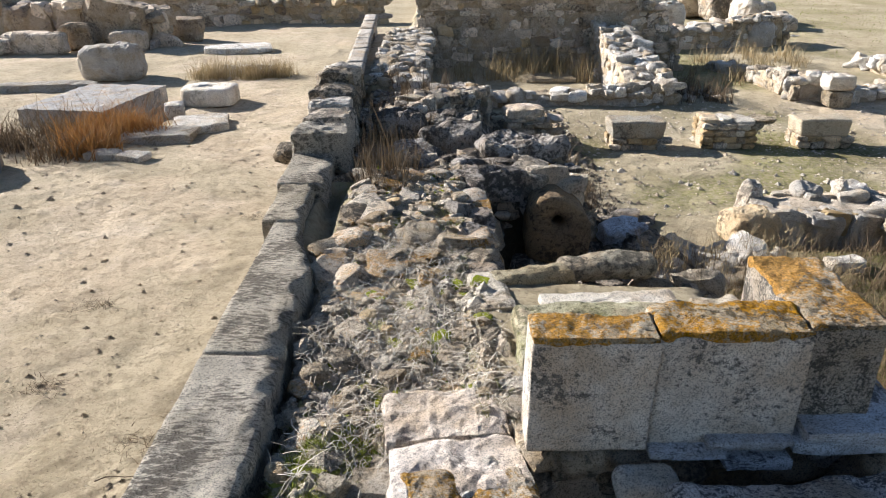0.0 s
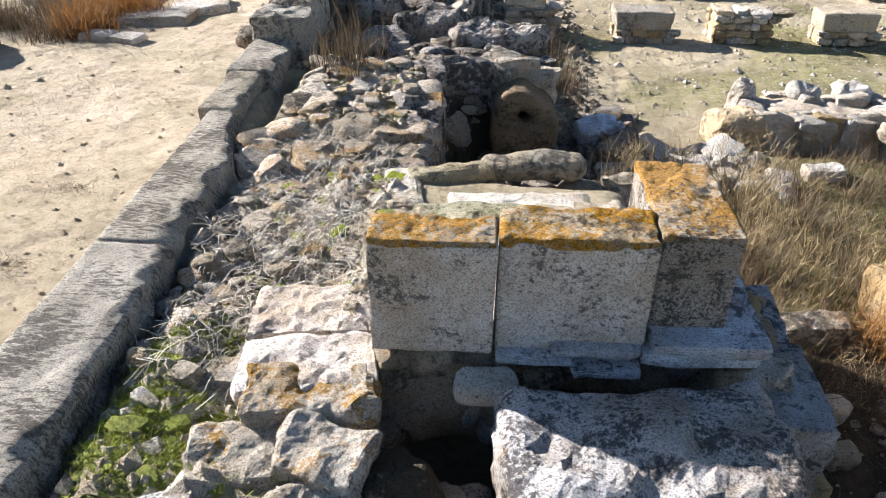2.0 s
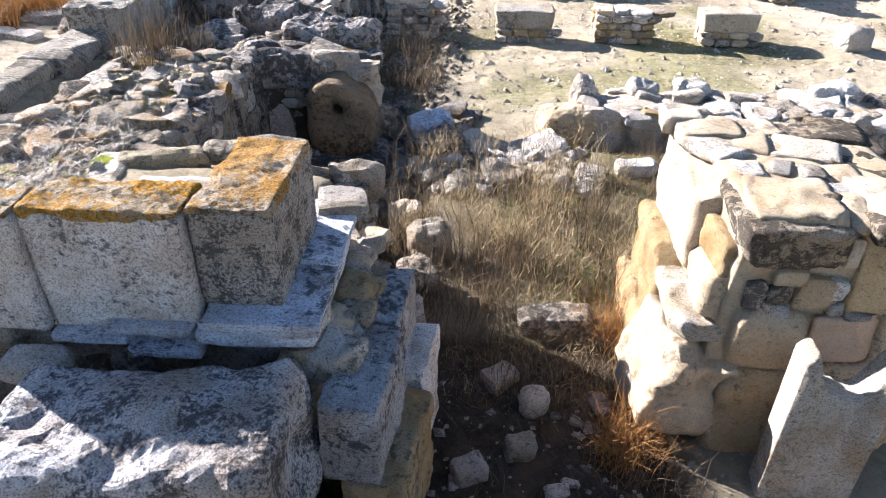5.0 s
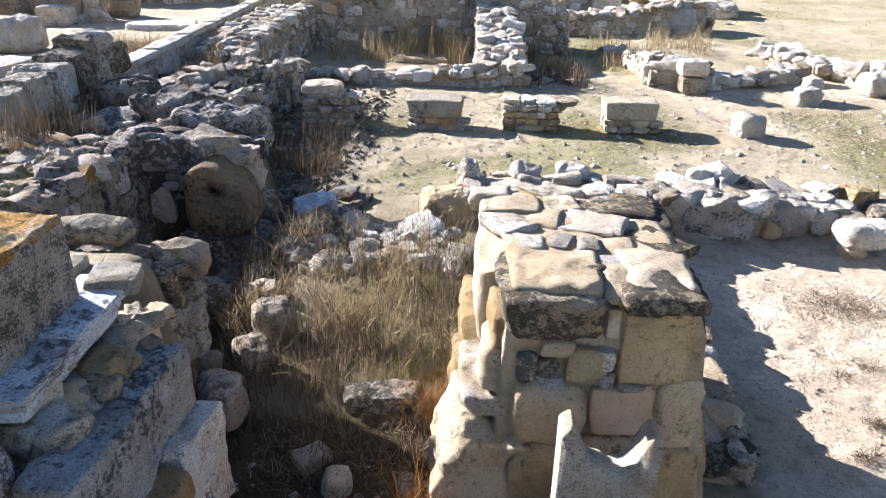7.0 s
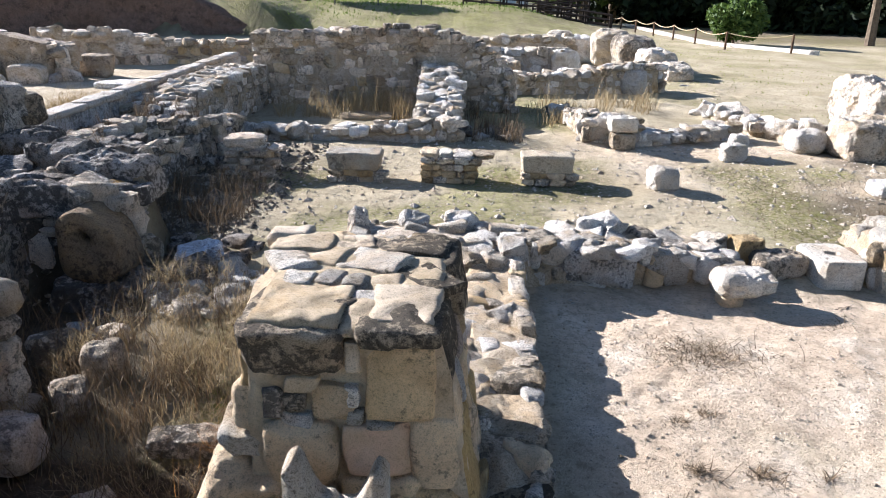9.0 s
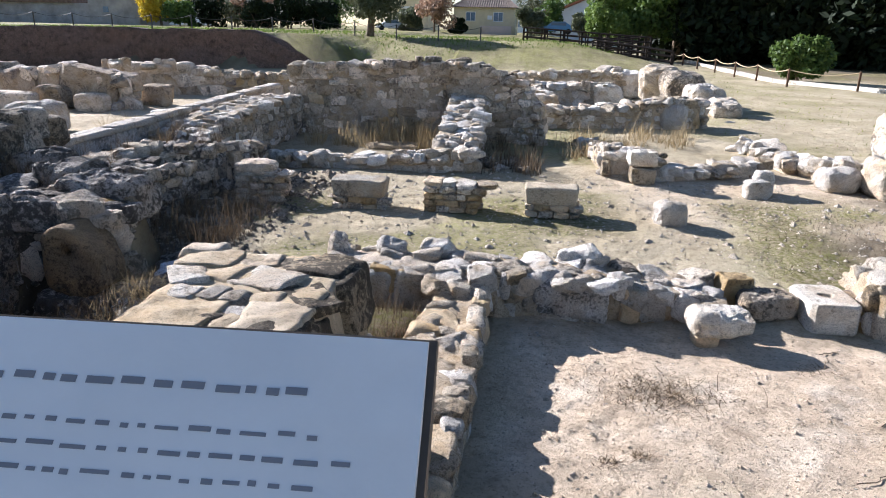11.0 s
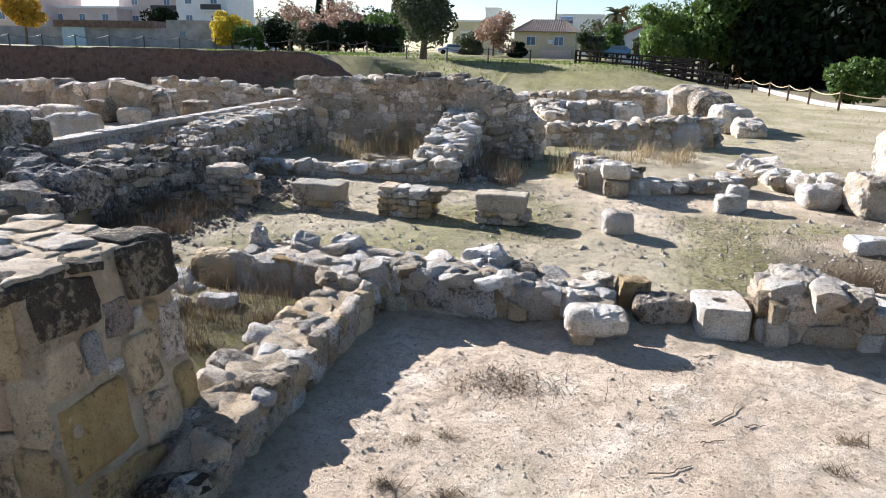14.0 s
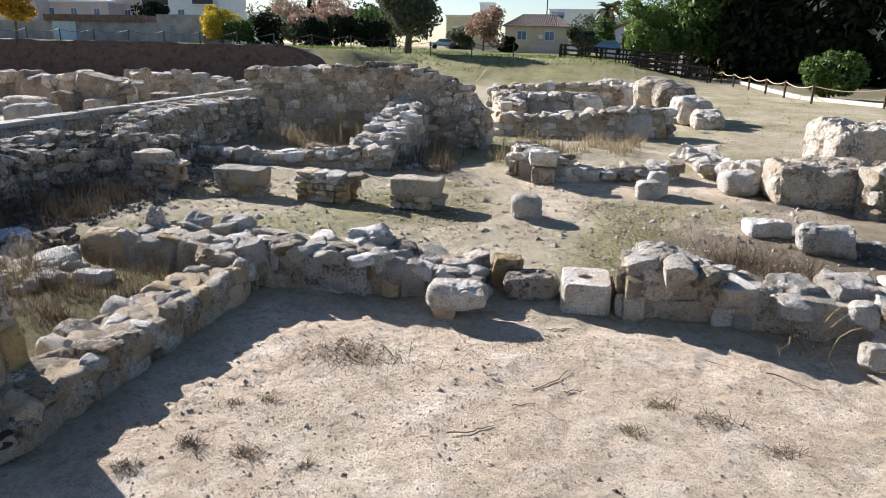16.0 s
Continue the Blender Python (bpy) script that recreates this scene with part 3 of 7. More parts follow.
def bank():
    """The excavated bank: a steep face of dark earth."""
    xs_ = np.linspace(-60, -7.5, 260)
    hs_ = np.linspace(0, 1, 12)
    X, H = np.meshgrid(xs_, hs_)
    x, h = X.ravel(), H.ravel()
    top = 1.62 * sstep(-x, 7.5, 11.5) + 0.1
    y = scarp_y(x) - 0.9 + 0.45 * h
    p = np.stack([x, h * 2, y], 1)
    y = y + fbm(p, 0.8, 4, 3) * 0.22
    z = -0.35 + h * (top + 0.35) + (h > 0.9) * fbm(p, 1.5, 3, 8) * 0.06
    back_y = y[-260:] + 1.4
    v = np.concatenate([np.stack([x, y, z], 1), np.stack([xs_, back_y, z[-260:] - 0.02], 1)])
    f = [(r * 260 + c, r * 260 + c + 1, (r + 1) * 260 + c + 1, (r + 1) * 260 + c) for r in range(12) for c in range(259)]
    m = stone_mat("dark_red_brown_earth", (0.20, 0.13, 0.095), (0.13, 0.085, 0.06), (0.06, 0.042, 0.032), 0.4, vary=0.02, earth=(0.17, 0.10, 0.07))
    tagged(new("earth_bank", mesh_of("earth_bank", v, f, m, True)), "excavated bank of dark red-brown earth", "bank", kind="structure")


bank()
ground = tagged(new("ground", me), "dusty pale earth with moss, dry grass and a cut bank", "ground", kind="structure")

# ---- terrace wall with tooled kerb stones ----
def kerb_left(y):
    return -0.912 - 0.012 * (y - 1.0) if y < 3.5 else -1.0 - 0.08 * (y - 3.5)


terrace = wall((-0.66, 0.42), (-0.98, 4.85), 0.26, -0.30, [0.60, 0.60], "earth and rubble terrace wall under grey kerb stones", [(GREY, 1)], faces=(), core=SOILCORE)
cuts = [0.45, 2.2, 3.52, 4.15, 4.86]
for y0, y1 in zip(cuts, cuts[1:]):
    ln, w = y1 - y0 - 0.010, 0.325 if y0 < 2 else 0.29 if y0 < 3.5 else 0.215 if y0 < 4 else 0.30
    c = kerb_left((y0 + y1) / 2) + w / 2
    v, f = rounded_box((w, ln, 0.26), 0.016, 0.022, 0.007, 7, int(y0 * 10), 4)
    tool = (v[:, 2] > 0.1) * 0.003 * np.sign(np.sin(v[:, 1] * 75 + v[:, 0] * 30 + 5 * vnoise(v * 5, 3))) * np.clip(vnoise(v * 13, 9), 0, 1)
    v[:, 2] += tool + (v[:, 2] > 0.1) * (0.004 * vnoise(v * 42, 12) - 0.007 * np.clip(vnoise(v * 22, 14) - 0.25, 0, 1))
    if y0 < 3.5:
        v[:, 2] -= 0.005 * np.exp(-((v[:, 0] - 0.05) / 0.08) ** 2) * (v[:, 2] > 0.1)
    ragged = sstep(v[:, 0], w * 0.28, w * 0.5)
    v[:, 0] += ragged * (0.014 * vnoise(v * 7, 21) + 0.016 * vnoise(v * 23, 25))
    v[:, 2] -= ragged * (v[:, 2] > 0) * 0.02 * (1 + vnoise(v * 9, 22))
    if 2 < y0 < 3.5:
        v[:, 0] -= 0.13 * sstep(v[:, 1], 0.05, 0.62) * (v[:, 0] / w + 0.5)
    ob = new("kerb_stone", mesh_of("kerb_stone", turned(v, 0, 0, 0.012 if y0 < 3.5 else 0.02), f, KERB, True))
    ob.location = (c, (y0 + y1) / 2, 0.735)
    tagged(ob, "long grey tooled limestone kerb stone", "kerb stone", "kerb stones along the terrace wall")
# upper terrace wall
upper = wall((-0.96, 4.86), (-1.02, 6.95), 0.34, -0.30, [0.66, 0.72, 0.80, 0.66], "terrace wall of grey rubble", [(DARKG, 2), (RUBBLE, 1)], faces=("f",), core=DARKCORE, cover=0.7)
hy = 4.80
for i, (ln, w, z0, h, mt) in enumerate([(0.42, 0.42, 0.80, 0.19, KERB), (0.34, 0.38, 0.83, 0.17, GREY), (0.36, 0.34, 0.84, 0.19, LIME), (0.30, 0.40, 0.80, 0.26, GREY), (0.34, 0.36, 0.78, 0.18, GREY)]):
    block("terrace_block", (-0.90 - 0.02 * i, hy + ln / 2, z0 - 0.12), (w, ln, h + 0.12), mt, "weathered grey block on the terrace wall", "stone block", 0.05 * (-1) ** i, 0.03, 0.04, 0.03, 5, group="terrace blocks")
    hy += ln + 0.01
for k, (x, y, z, w, h) in enumerate([(-0.93, 6.05, 1.02, 0.3, 0.10), (-0.99, 6.35, 1.00, 0.34, 0.22), (-0.97, 6.62, 0.92, 0.34, 0.32), (-0.95, 6.88, 0.80, 0.34, 0.3), (-1.13, 4.98, 0.78, 0.12, 0.14)]):
    block("terrace_stone", (x, y, z - 0.05), (w, 0.24, h), GREY, "dark weathered stone on the terrace wall", "stone", 0.3 * k, 0.04, 0.05, 0.03, 6, group="terrace blocks")
kerb2 = wall((-1.02, 6.9), (-1.46, 14.8), 0.22, -0.3, [0.76, 0.78, 0.80, 0.82], "long plastered terrace wall with flat pale coping", [(GREY, 1), (RUBBLE, 1)], (0.4, 0.2), ("f",), core=PLASTER, cover=0.12, top_size=9.0, jitter=0.012)
for k_, s0 in enumerate(np.arange(0.0, 7.7, 1.1)):
    t_ = (s0 + 0.54) / 7.92
    v, f = rounded_box((0.24, 1.08, 0.08), 0.015, 0.05, 0.01, 5, k_)
    ob = new("coping_slab", mesh_of("coping_slab", turned(v, 0, 0, 0.056), f, COPING, True))
    ob.location = (-1.02 - 0.44 * t_, 6.95 + 7.85 * t_, 0.76 + 0.06 * t_)
    child(ob, kerb2)
wide = wall((-0.62, 8.8), (-0.55, 12.8), 0.72, 0.0, [0.62, 0.80, 0.82, 0.80], "broad terrace wall of whitish rubble", [(RUBBLE, 2), (GREY, 2), (LIME, 1)], (0.2, 0.13), ("f", "s"), tops=[(LIME, 2), (RUBBLE, 2)], core=SOILCORE)

# ---- rubble platform beside the kerb ----
pit_side = wall((0.17, 4.75), (0.20, 2.92), 0.22, -0.12, [0.74, 0.76, 0.78], "rubble face of the platform above the pit", [(DARKG, 3), (RUBBLE, 2)], (0.22, 0.15), ("k",), core=DARKCORE, tops=[(OCHRE2, 1), (DARKG, 2), (RUBBLE, 1)], top_size=0.2)
pit_back = wall((0.10, 4.92), (0.98, 5.05), 0.42, -0.05, [0.72, 0.72, 0.70, 0.62], "crumbling dark-crusted wall over the pit", [(DARKG, 3), (RUBBLE, 1)], (0.26, 0.18), ("f", "e"), core=DARKCORE, tops=[(DARKG, 3), (RUBBLE, 1)], top_size=0.22)
step_wall = wall((-0.60, 6.9), (0.42, 8.3), 0.35, 0.0, [0.66, 0.72, 0.68, 0.60], "rough terrace face of mixed rubble", [(DARKG, 2), (RUBBLE, 2), (MASON, 1)], (0.2, 0.14), ("f", "e"), core=DARKCORE)
mid_wall = wall((0.08, 5.5), (0.15, 7.4), 0.4, 0.0, [0.62, 0.6, 0.55], "tumbled rubble face of the platform", [(DARKG, 3), (RUBBLE, 2)], (0.18, 0.13), ("f",), core=DARKCORE)
end_wall = wall((0.40, 8.3), (0.02, 9.9), 0.4, 0.0, [0.55, 0.5, 0.35], "low crumbling rubble wall joining the rooms", [(DARKG, 2), (RUBBLE, 2)], (0.2, 0.14), ("f",), core=DARKCORE)


# great crusted masses of the platform core
for x, y, w, d, rz in ((0.62, 5.42, 0.74, 0.42, 0.12), (0.12, 5.72, 0.60, 0.40, -0.25), (-0.38, 6.05, 0.5, 0.36, 0.3)):
    block("rubble_mass", (x, y, zat(x, y) - 0.12), (w, d, 0.80 - zat(x, y) + 0.12), DARKG, "massive dark-crusted lump of mortared rubble", "ruined masonry", rz, 0.09, 0.03, 0.06, 4.0, group="platform core lumps", cuts=5)


def scatter(n, x0, x1, y0, y1, size, mats, label, category="stone", group="loose stones", flat=0.6, sink=0.3, name="loose_stone", zlift=0.0, joined=False):
    vs, fs, k0 = [], [], 0
    mat0 = mats[0][0]
    for _ in range(n):
        x, y = rng.uniform(x0, x1), rng.uniform(y0, y1)
        s = size * rng.lognormal(0, 0.35)
        dims = (s * rng.uniform(0.8, 1.3), s * rng.uniform(0.7, 1.1), s * flat * rng.uniform(0.7, 1.2))
        if joined:
            me_ = stone_meshes(mat0, rng.choice(["block", "round", "flat"]))[rng.integers(16)]
            co = np.array([v_.co for v_ in me_.vertices]) * dims
            co = turned(co, rng.normal(0, 0.2), rng.normal(0, 0.2), rng.uniform(0, 6.28)) + np.array([x, y, zat(x, y) + dims[2] * (0.5 - sink) + zlift])
            vs.append(co)
            fs += [tuple(i + k0 for i in p.vertices) for p in me_.polygons]
            k0 += len(co)
            continue
        ob = stone_at(None, pick(mats), (x, y, zat(x, y) + dims[2] * (0.5 - sink) + zlift), dims, rng.uniform(0, 6.28), 0.2, rng.choice(["block", "round", "flat"]), name)
        tagged(ob, label, category, group)
    if joined:
        tagged(new(name, mesh_of(name, np.concatenate(vs), fs, mat0)), label, category, kind="stuff")


scatter(150, -0.56, 0.22, 1.6, 4.8, 0.072, [(RUBBLE, 3), (GREY, 2), (OCHRE2, 5), (TAN, 2)], "weathered loose rubble stone on the platform", group="platform rubble", sink=0.45)
scatter(30, -0.62, 0.16, 3.0, 4.9, 0.15, [(OCHRE2, 4), (GREY, 1), (RUBBLE, 2)], "flat lichen-spotted slab among rubble", group="platform rubble", flat=0.35, sink=0.4, name="flat_stone")
scatter(480, -0.60, 0.22, 1.85, 5.3, 0.045, [(RUBBLE, 1)], "small grey rubble between larger stones", "rubble", joined=True, name="small_rubble")
scatter(60, -0.65, 0.9, 4.75, 5.5, 0.12, [(RUBBLE, 3), (DARKG, 2), (OCHRE2, 2)], "grey rubble stone above the pit", group="platform rubble", sink=0.4)
scatter(240, -0.75, 0.30, 5.3, 8.6, 0.12, [(DARKG, 1)], "grey rubble on the upper platform", "rubble", joined=True, name="upper_rubble", sink=0.4)
scatter(160, -0.75, 0.40, 5.3, 8.8, 0.10, [(RUBBLE, 1)], "pale rubble on the upper platform", "rubble", joined=True, name="upper_rubble", sink=0.4)
scatter(120, 0.9, 2.55, 4.05, 4.8, 0.09, [(LIME, 1)], "pale rubble tumbled beside the pit", "rubble", joined=True, name="pit_rubble")
scatter(110, 0.95, 1.75, 4.0, 5.5, 0.11, [(DARKG, 1)], "bluish grey rubble tumbled beside the pit", "rubble", joined=True, name="pit_rubble")
scatter(22, 1.2, 2.4, 4.1, 4.75, 0.17, [(LIME, 3), (RUBBLE, 2)], "pale stone tumbled beside the pit", group="pit stones", name="tumbled_stone")
scatter(16, 1.75, 2.5, 1.1, 2.3, 0.06, [(DARKPINK, 2), (GREY, 1)], "small stone lying on dark earth", group="hollow stones", name="hollow_stone")
scatter(40, 0.25, 0.9, 0.62, 1.45, 0.14, [(RUBBLE, 2), (GREY, 2), (DARKPINK, 1)], "tumbled rubble stone in the hollow", group="hollow stones", sink=0.15, name="hollow_stone")
scatter(420, -0.52, -0.06, 1.0, 1.95, 0.026, [(MOSSY, 1)], "bright green moss cushions between stones", "moss", flat=0.22, joined=True, name="moss_cushions", sink=0.35)
scatter(160, -0.46, 0.2, 2.0, 4.7, 0.045, [(MOSSY, 1)], "green moss cushions between stones", "moss", flat=0.22, joined=True, name="moss_cushions", sink=0.35)
scatter(12, -0.42, 0.0, 0.9, 1.8, 0.085, [(LIME, 1), (RUBBLE, 1)], "white stone lying in green moss", group="stones in moss", flat=0.5, name="moss_stone")

# ---- ashlar wall with lichened top ----
ASHPIT = stone_mat("pitted_limestone_ashlar", (0.78, 0.73, 0.66), (0.64, 0.58, 0.50), (0.10, 0.095, 0.09), 0.52, bump=1.0, vary=0.06, earth=(0.56, 0.46, 0.34), k=7.5, pits=0.8)
FOOT = stone_mat("black_weathered_ashlar", (0.76, 0.75, 0.73), (0.58, 0.56, 0.54), (0.10, 0.10, 0.11), 0.42, bump=1.0, vary=0.06, earth=(0.36, 0.30, 0.25), k=2.6)
ash_base = wall((0.22, 1.86), (1.36, 1.92), 0.42, 0.42, [0.86, 0.88, 0.93], "mortared rubble footing of the ashlar wall", [(RUBBLE, 2), (LIME, 1)], (0.16, 0.1), ("f", "s"), core=MORTAR, cover=0.45, group="ashlar wall", top_size=0.12)
for x0, x1, y0, y1, zb in ((0.25, 0.615, 1.62, 1.76, 0.89), (0.62, 1.063, 1.65, 1.83, 0.89), (1.068, 1.30, 1.69, 2.15, 0.97)):
    root = empty("ashlar_block", ((x0 + x1) / 2, (y0 + y1) / 2, zb), "upright grey limestone ashlar block crusted with orange lichen on top", "stone block", "ashlar wall")
    w, d = x1 - x0, y1 - y0
    v, f = rounded_box((w, d, 1.272 - zb), 0.007, 0.018, 0.004, 9, int(x0 * 100), 4)
    part("body", v + np.array([0, 0, (1.272 - zb) / 2]), f, ASHPIT if x0 > 1 else ASHLAR, root, "", True)
    v, f = rounded_box((w - 0.002, d - 0.002, 0.03), 0.006, 0.010, 0.009, 14, int(x0 * 90), 3)
    v[:, 2] += (v[:, 2] > 0) * 0.004 * (vnoise(v * 90, 5) + 0.6 * vnoise(v * 35, 6))
    part("lichen_top", v + np.array([0, 0, 1.276 - zb]), f, OCHRE, root, "orange lichen crust", True)
# slate courses under the blocks
for x0, x1, y0, y1, z0, h in ((0.62, 0.86, 1.60, 1.75, 0.86, 0.035), (0.80, 1.05, 1.61, 1.75, 0.895, 0.028), (0.84, 1.06, 1.60, 1.78, 0.82, 0.04), (1.07, 1.42, 1.60, 2.2, 0.925, 0.045), (1.05, 1.40, 1.615, 2.2, 0.875, 0.045), (1.20, 1.42, 1.9, 2.32, 0.955, 0.03)):
    block("slate_slab", ((x0 + x1) / 2, (y0 + y1) / 2, z0), (x1 - x0, y1 - y0, h), SLATE, "thin blue-grey slate slab bedded under ashlar", "stone slab", rng.normal(0, 0.02), 0.008, 0.03, 0.008, 8, group="slate courses")
core2 = wall((1.40, 1.62), (1.40, 2.35), 0.2, 0.15, [0.86, 0.86], "mortared rubble end of the ashlar wall", [(RUBBLE, 2), (LIME, 1), (TAN, 1)], (0.13, 0.09), ("f", "s"), core=MORTAR, cover=0.6, group="ashlar wall", top_size=0.1)
for y0, y1, z1 in ((1.46, 1.85, 0.79), (1.86, 2.18, 0.79)):
    block("corner_ashlar", (1.535, (y0 + y1) / 2, z1 - 0.30), (0.17, y1 - y0 - 0.01, 0.30), FOOT, "black-weathered squared ashlar block of the wall footing", "stone block", -0.10, 0.008, 0.025, 0.005, 9, cuts=0, group="footing ashlars")
block("corner_ashlar", (1.60, 1.66, 0.08), (0.2, 0.42, 0.42), TAN, "squared tan ashlar block of the wall footing", "stone block", -0.10, 0.012, 0.025, 0.008, 9, cuts=0, group="footing ashlars")
block("corner_ashlar", (1.60, 2.05, 0.08), (0.2, 0.30, 0.44), ASHLAR, "pale squared ashlar block of the wall footing", "stone block", -0.10, 0.012, 0.025, 0.008, 9, cuts=0, group="footing ashlars")
block("oval_cobble", (0.60, 1.55, 0.79), (0.20, 0.13, 0.085), LIME, "smooth oval pale cobble jammed under ashlar", "stone", 0.05, 0.045, 0.02, 0.006, 6)
block("fallen_block", (1.03, 1.33, 0.42), (0.74, 0.42, 0.43), stone_mat("white_black_crusted_limestone", (0.95, 0.92, 0.89), (0.86, 0.81, 0.77), (0.085, 0.08, 0.085), 0.50, k=4.6, lichen=0.15, lichen_col=(0.45, 0.27, 0.08), bump=1.0, vary=0.05), "large fallen limestone block with black crust", "stone block", 0.06, 0.045, 0.022, 0.03, 4.5, (0.05, -0.05), cuts=0)
LICH = stone_mat("pale_lichened_slab", (0.80, 0.73, 0.62), (0.66, 0.57, 0.45), (0.20, 0.17, 0.13), 0.30, bump=1.0, lichen=0.34, lichen_col=(0.66, 0.36, 0.07), vary=0.1)
for x, y, z, w, d, h, rz in ((0.07, 1.50, 0.68, 0.38, 0.20, 0.13, 0.15), (0.16, 1.30, 0.66, 0.26, 0.22, 0.14, -0.2), (-0.10, 1.30, 0.64, 0.26, 0.2, 0.13, 0.1), (0.17, 1.14, 0.62, 0.24, 0.2, 0.14, 0.5), (-0.06, 1.08, 0.64, 0.22, 0.16, 0.13, -0.1), (0.10, 1.58, 0.74, 0.2, 0.12, 0.09, 0.6)):
    block("lichened_slab", (x, y, z), (w, d, h), LICH, "rough pale stone with orange lichen in hollow", "stone", rz, 0.025, 0.018, 0.022, 6, (0.05, 0.05), group="lichened stones")
block("dark_boulder", (0.36, 1.30, 0.44), (0.24, 0.26, 0.30), CRUST, "dark crusted boulder in the hollow", "stone", 0.3, 0.09, 0.03, 0.03, 5)
block("pink_slab", (0.0, 1.88, 0.735), (0.40, 0.26, 0.085), stone_mat("pinkish_slab", (0.70, 0.61, 0.52), (0.56, 0.47, 0.38), (0.22, 0.18, 0.15), 0.3), "flat pinkish limestone slab among dry twigs", "stone slab", 0.12, 0.02, 0.025, 0.02, 8)
block("pink_slab", (0.05, 1.62, 0.745), (0.42, 0.24, 0.075), stone_mat("pinkish_slab_b", (0.74, 0.65, 0.56), (0.60, 0.51, 0.42), (0.22, 0.18, 0.15), 0.3), "flat pinkish limestone slab among rubble", "stone slab", 0.2, 0.02, 0.03, 0.02, 6)
# floor behind the wall
block("plaster_ridge", (0.72, 2.60, 0.78), (0.60, 0.16, 0.09), CAP, "pale plaster ridge edging a sunken floor", "ledge", 0.05, 0.02, 0.025, 0.010, 8)
block("floor_slab", (0.62, 2.3, 0.80), (0.66, 0.42, 0.10), stone_mat("mossy_slab", (0.42, 0.38, 0.24), (0.30, 0.28, 0.14), (0.14, 0.13, 0.06), 0.4, lichen=0.4, lichen_col=(0.23, 0.22, 0.06)), "mossy floor slab behind the ashlar wall", "stone slab", 0.0, 0.02, 0.03, 0.012, 8)
block("plaster_patch", (0.22, 2.72, 0.78), (0.16, 0.34, 0.07), CAP, "white plaster patch at the pit edge", "plaster", 0.15, 0.02, 0.025, 0.015, 8)
block("white_slab", (1.36, 2.28, 0.955), (0.17, 0.17, 0.06), LIME, "bright white slab behind the ashlar wall", "stone slab", 0.2, 0.015, 0.025, 0.012, 7)
block("porous_stone", (0.52, 2.02, 0.86), (0.22, 0.14, 0.12), CRUST, "dark porous stone behind the ashlar wall", "stone", 0.1, 0.03, 0.03, 0.03, 9)
block("white_wedge", (1.00, 2.0, 0.90), (0.2, 0.34, 0.22), CAP, "white limestone wedge beside lichened block", "stone", 0.15, 0.03, 0.03, 0.02, 6)
block("long_stone", (0.42, 2.87, 0.76), (0.42, 0.13, 0.12), stone_mat("yellowish_lintel", (0.44, 0.39, 0.28), (0.34, 0.29, 0.19), (0.12, 0.10, 0.07), 0.4, vary=0.05), "long worn lintel stone lying across the pit edge", "lintel", 0.20, 0.045, 0.025, 0.018, 6, group="lintels")
block("long_stone", (0.80, 3.00, 0.77), (0.50, 0.14, 0.10), stone_mat("greyish_lintel", (0.42, 0.38, 0.29), (0.32, 0.28, 0.20), (0.10, 0.09, 0.07), 0.45, vary=0.05), "long worn lintel stone lying across the pit edge", "lintel", 0.12, 0.05, 0.025, 0.02, 6, group="lintels")
pit_front = wall((0.25, 2.92), (1.28, 2.98), 0.2, -0.12, [0.72, 0.74], "mortared wall under the lintel stones", [(GREY, 1), (RUBBLE, 1)], (0.2, 0.14), ("k", "e"), core=SOILCORE, top_size=0.12)
# stone with a round hole in the pit
def holed_disc(name, loc, width, height, depth, hole, mat, label, category, hz=0.55, rz=0.0, upright=True):
    n = 40
    verts, faces = [], []
    for k in range(n):
        a = 2 * math.pi * k / n
        ca, sa = math.cos(a), math.sin(a)
        ex = abs(ca) ** 0.62 * (1 if ca >= 0 else -1) * width / 2
        ez = abs(sa) ** 0.62 * (1 if sa >= 0 else -1) * height / 2
        wob = 1 + 0.05 * float(vnoise(np.array([[ca * 2, sa * 2, 4.0]]), 3)[0])
        hx, hz_ = ca * hole, sa * hole + (hz - 0.5) * height
        for t, yy in ((0, -depth / 2), (0.5, -depth / 2 - 0.008), (0.93, -depth / 2), (1.0, -depth / 2 + 0.03), (1.0, depth / 2 - 0.03), (0.93, depth / 2), (0, depth / 2)):
            verts.append((hx + (ex * wob - hx) * t, yy, hz_ + (ez * wob - hz_) * t))
    m = 7
    for k in range(n):
        for j in range(m):
            a, b_ = k * m + j, k * m + (j + 1) % m
            c, d = ((k + 1) % n) * m + (j + 1) % m, ((k + 1) % n) * m + j
            faces.append((a, d, c, b_))
    v = np.array(verts)
    v = v + np.stack([fbm(v, 8, 3, 1), fbm(v, 8, 3, 2), fbm(v, 8, 3, 5)], 1) * 0.008
    if upright:
        v[:, 0] *= 1.0 - 0.25 * np.clip(v[:, 2] / height + 0.1, 0, 1)
        v[:, 2] -= np.clip(v[:, 2] + 0.1 * height, 0, 1) * 0.75 * np.clip(v[:, 0] / width + 0.05, 0, 1)
        v = v + np.stack([fbm(v + 4, 3, 3, 7), fbm(v + 5, 3, 3, 8), fbm(v + 6, 3, 3, 9)], 1) * 0.022
    if not upright:
        v = turned(v, math.pi / 2)
    v = turned(v, 0, 0, rz)
    v[:, 2] -= v[:, 2].min()
    ob = new(name, mesh_of(name, v, faces, mat, True))
    ob.location = loc
    return tagged(ob, label, category)


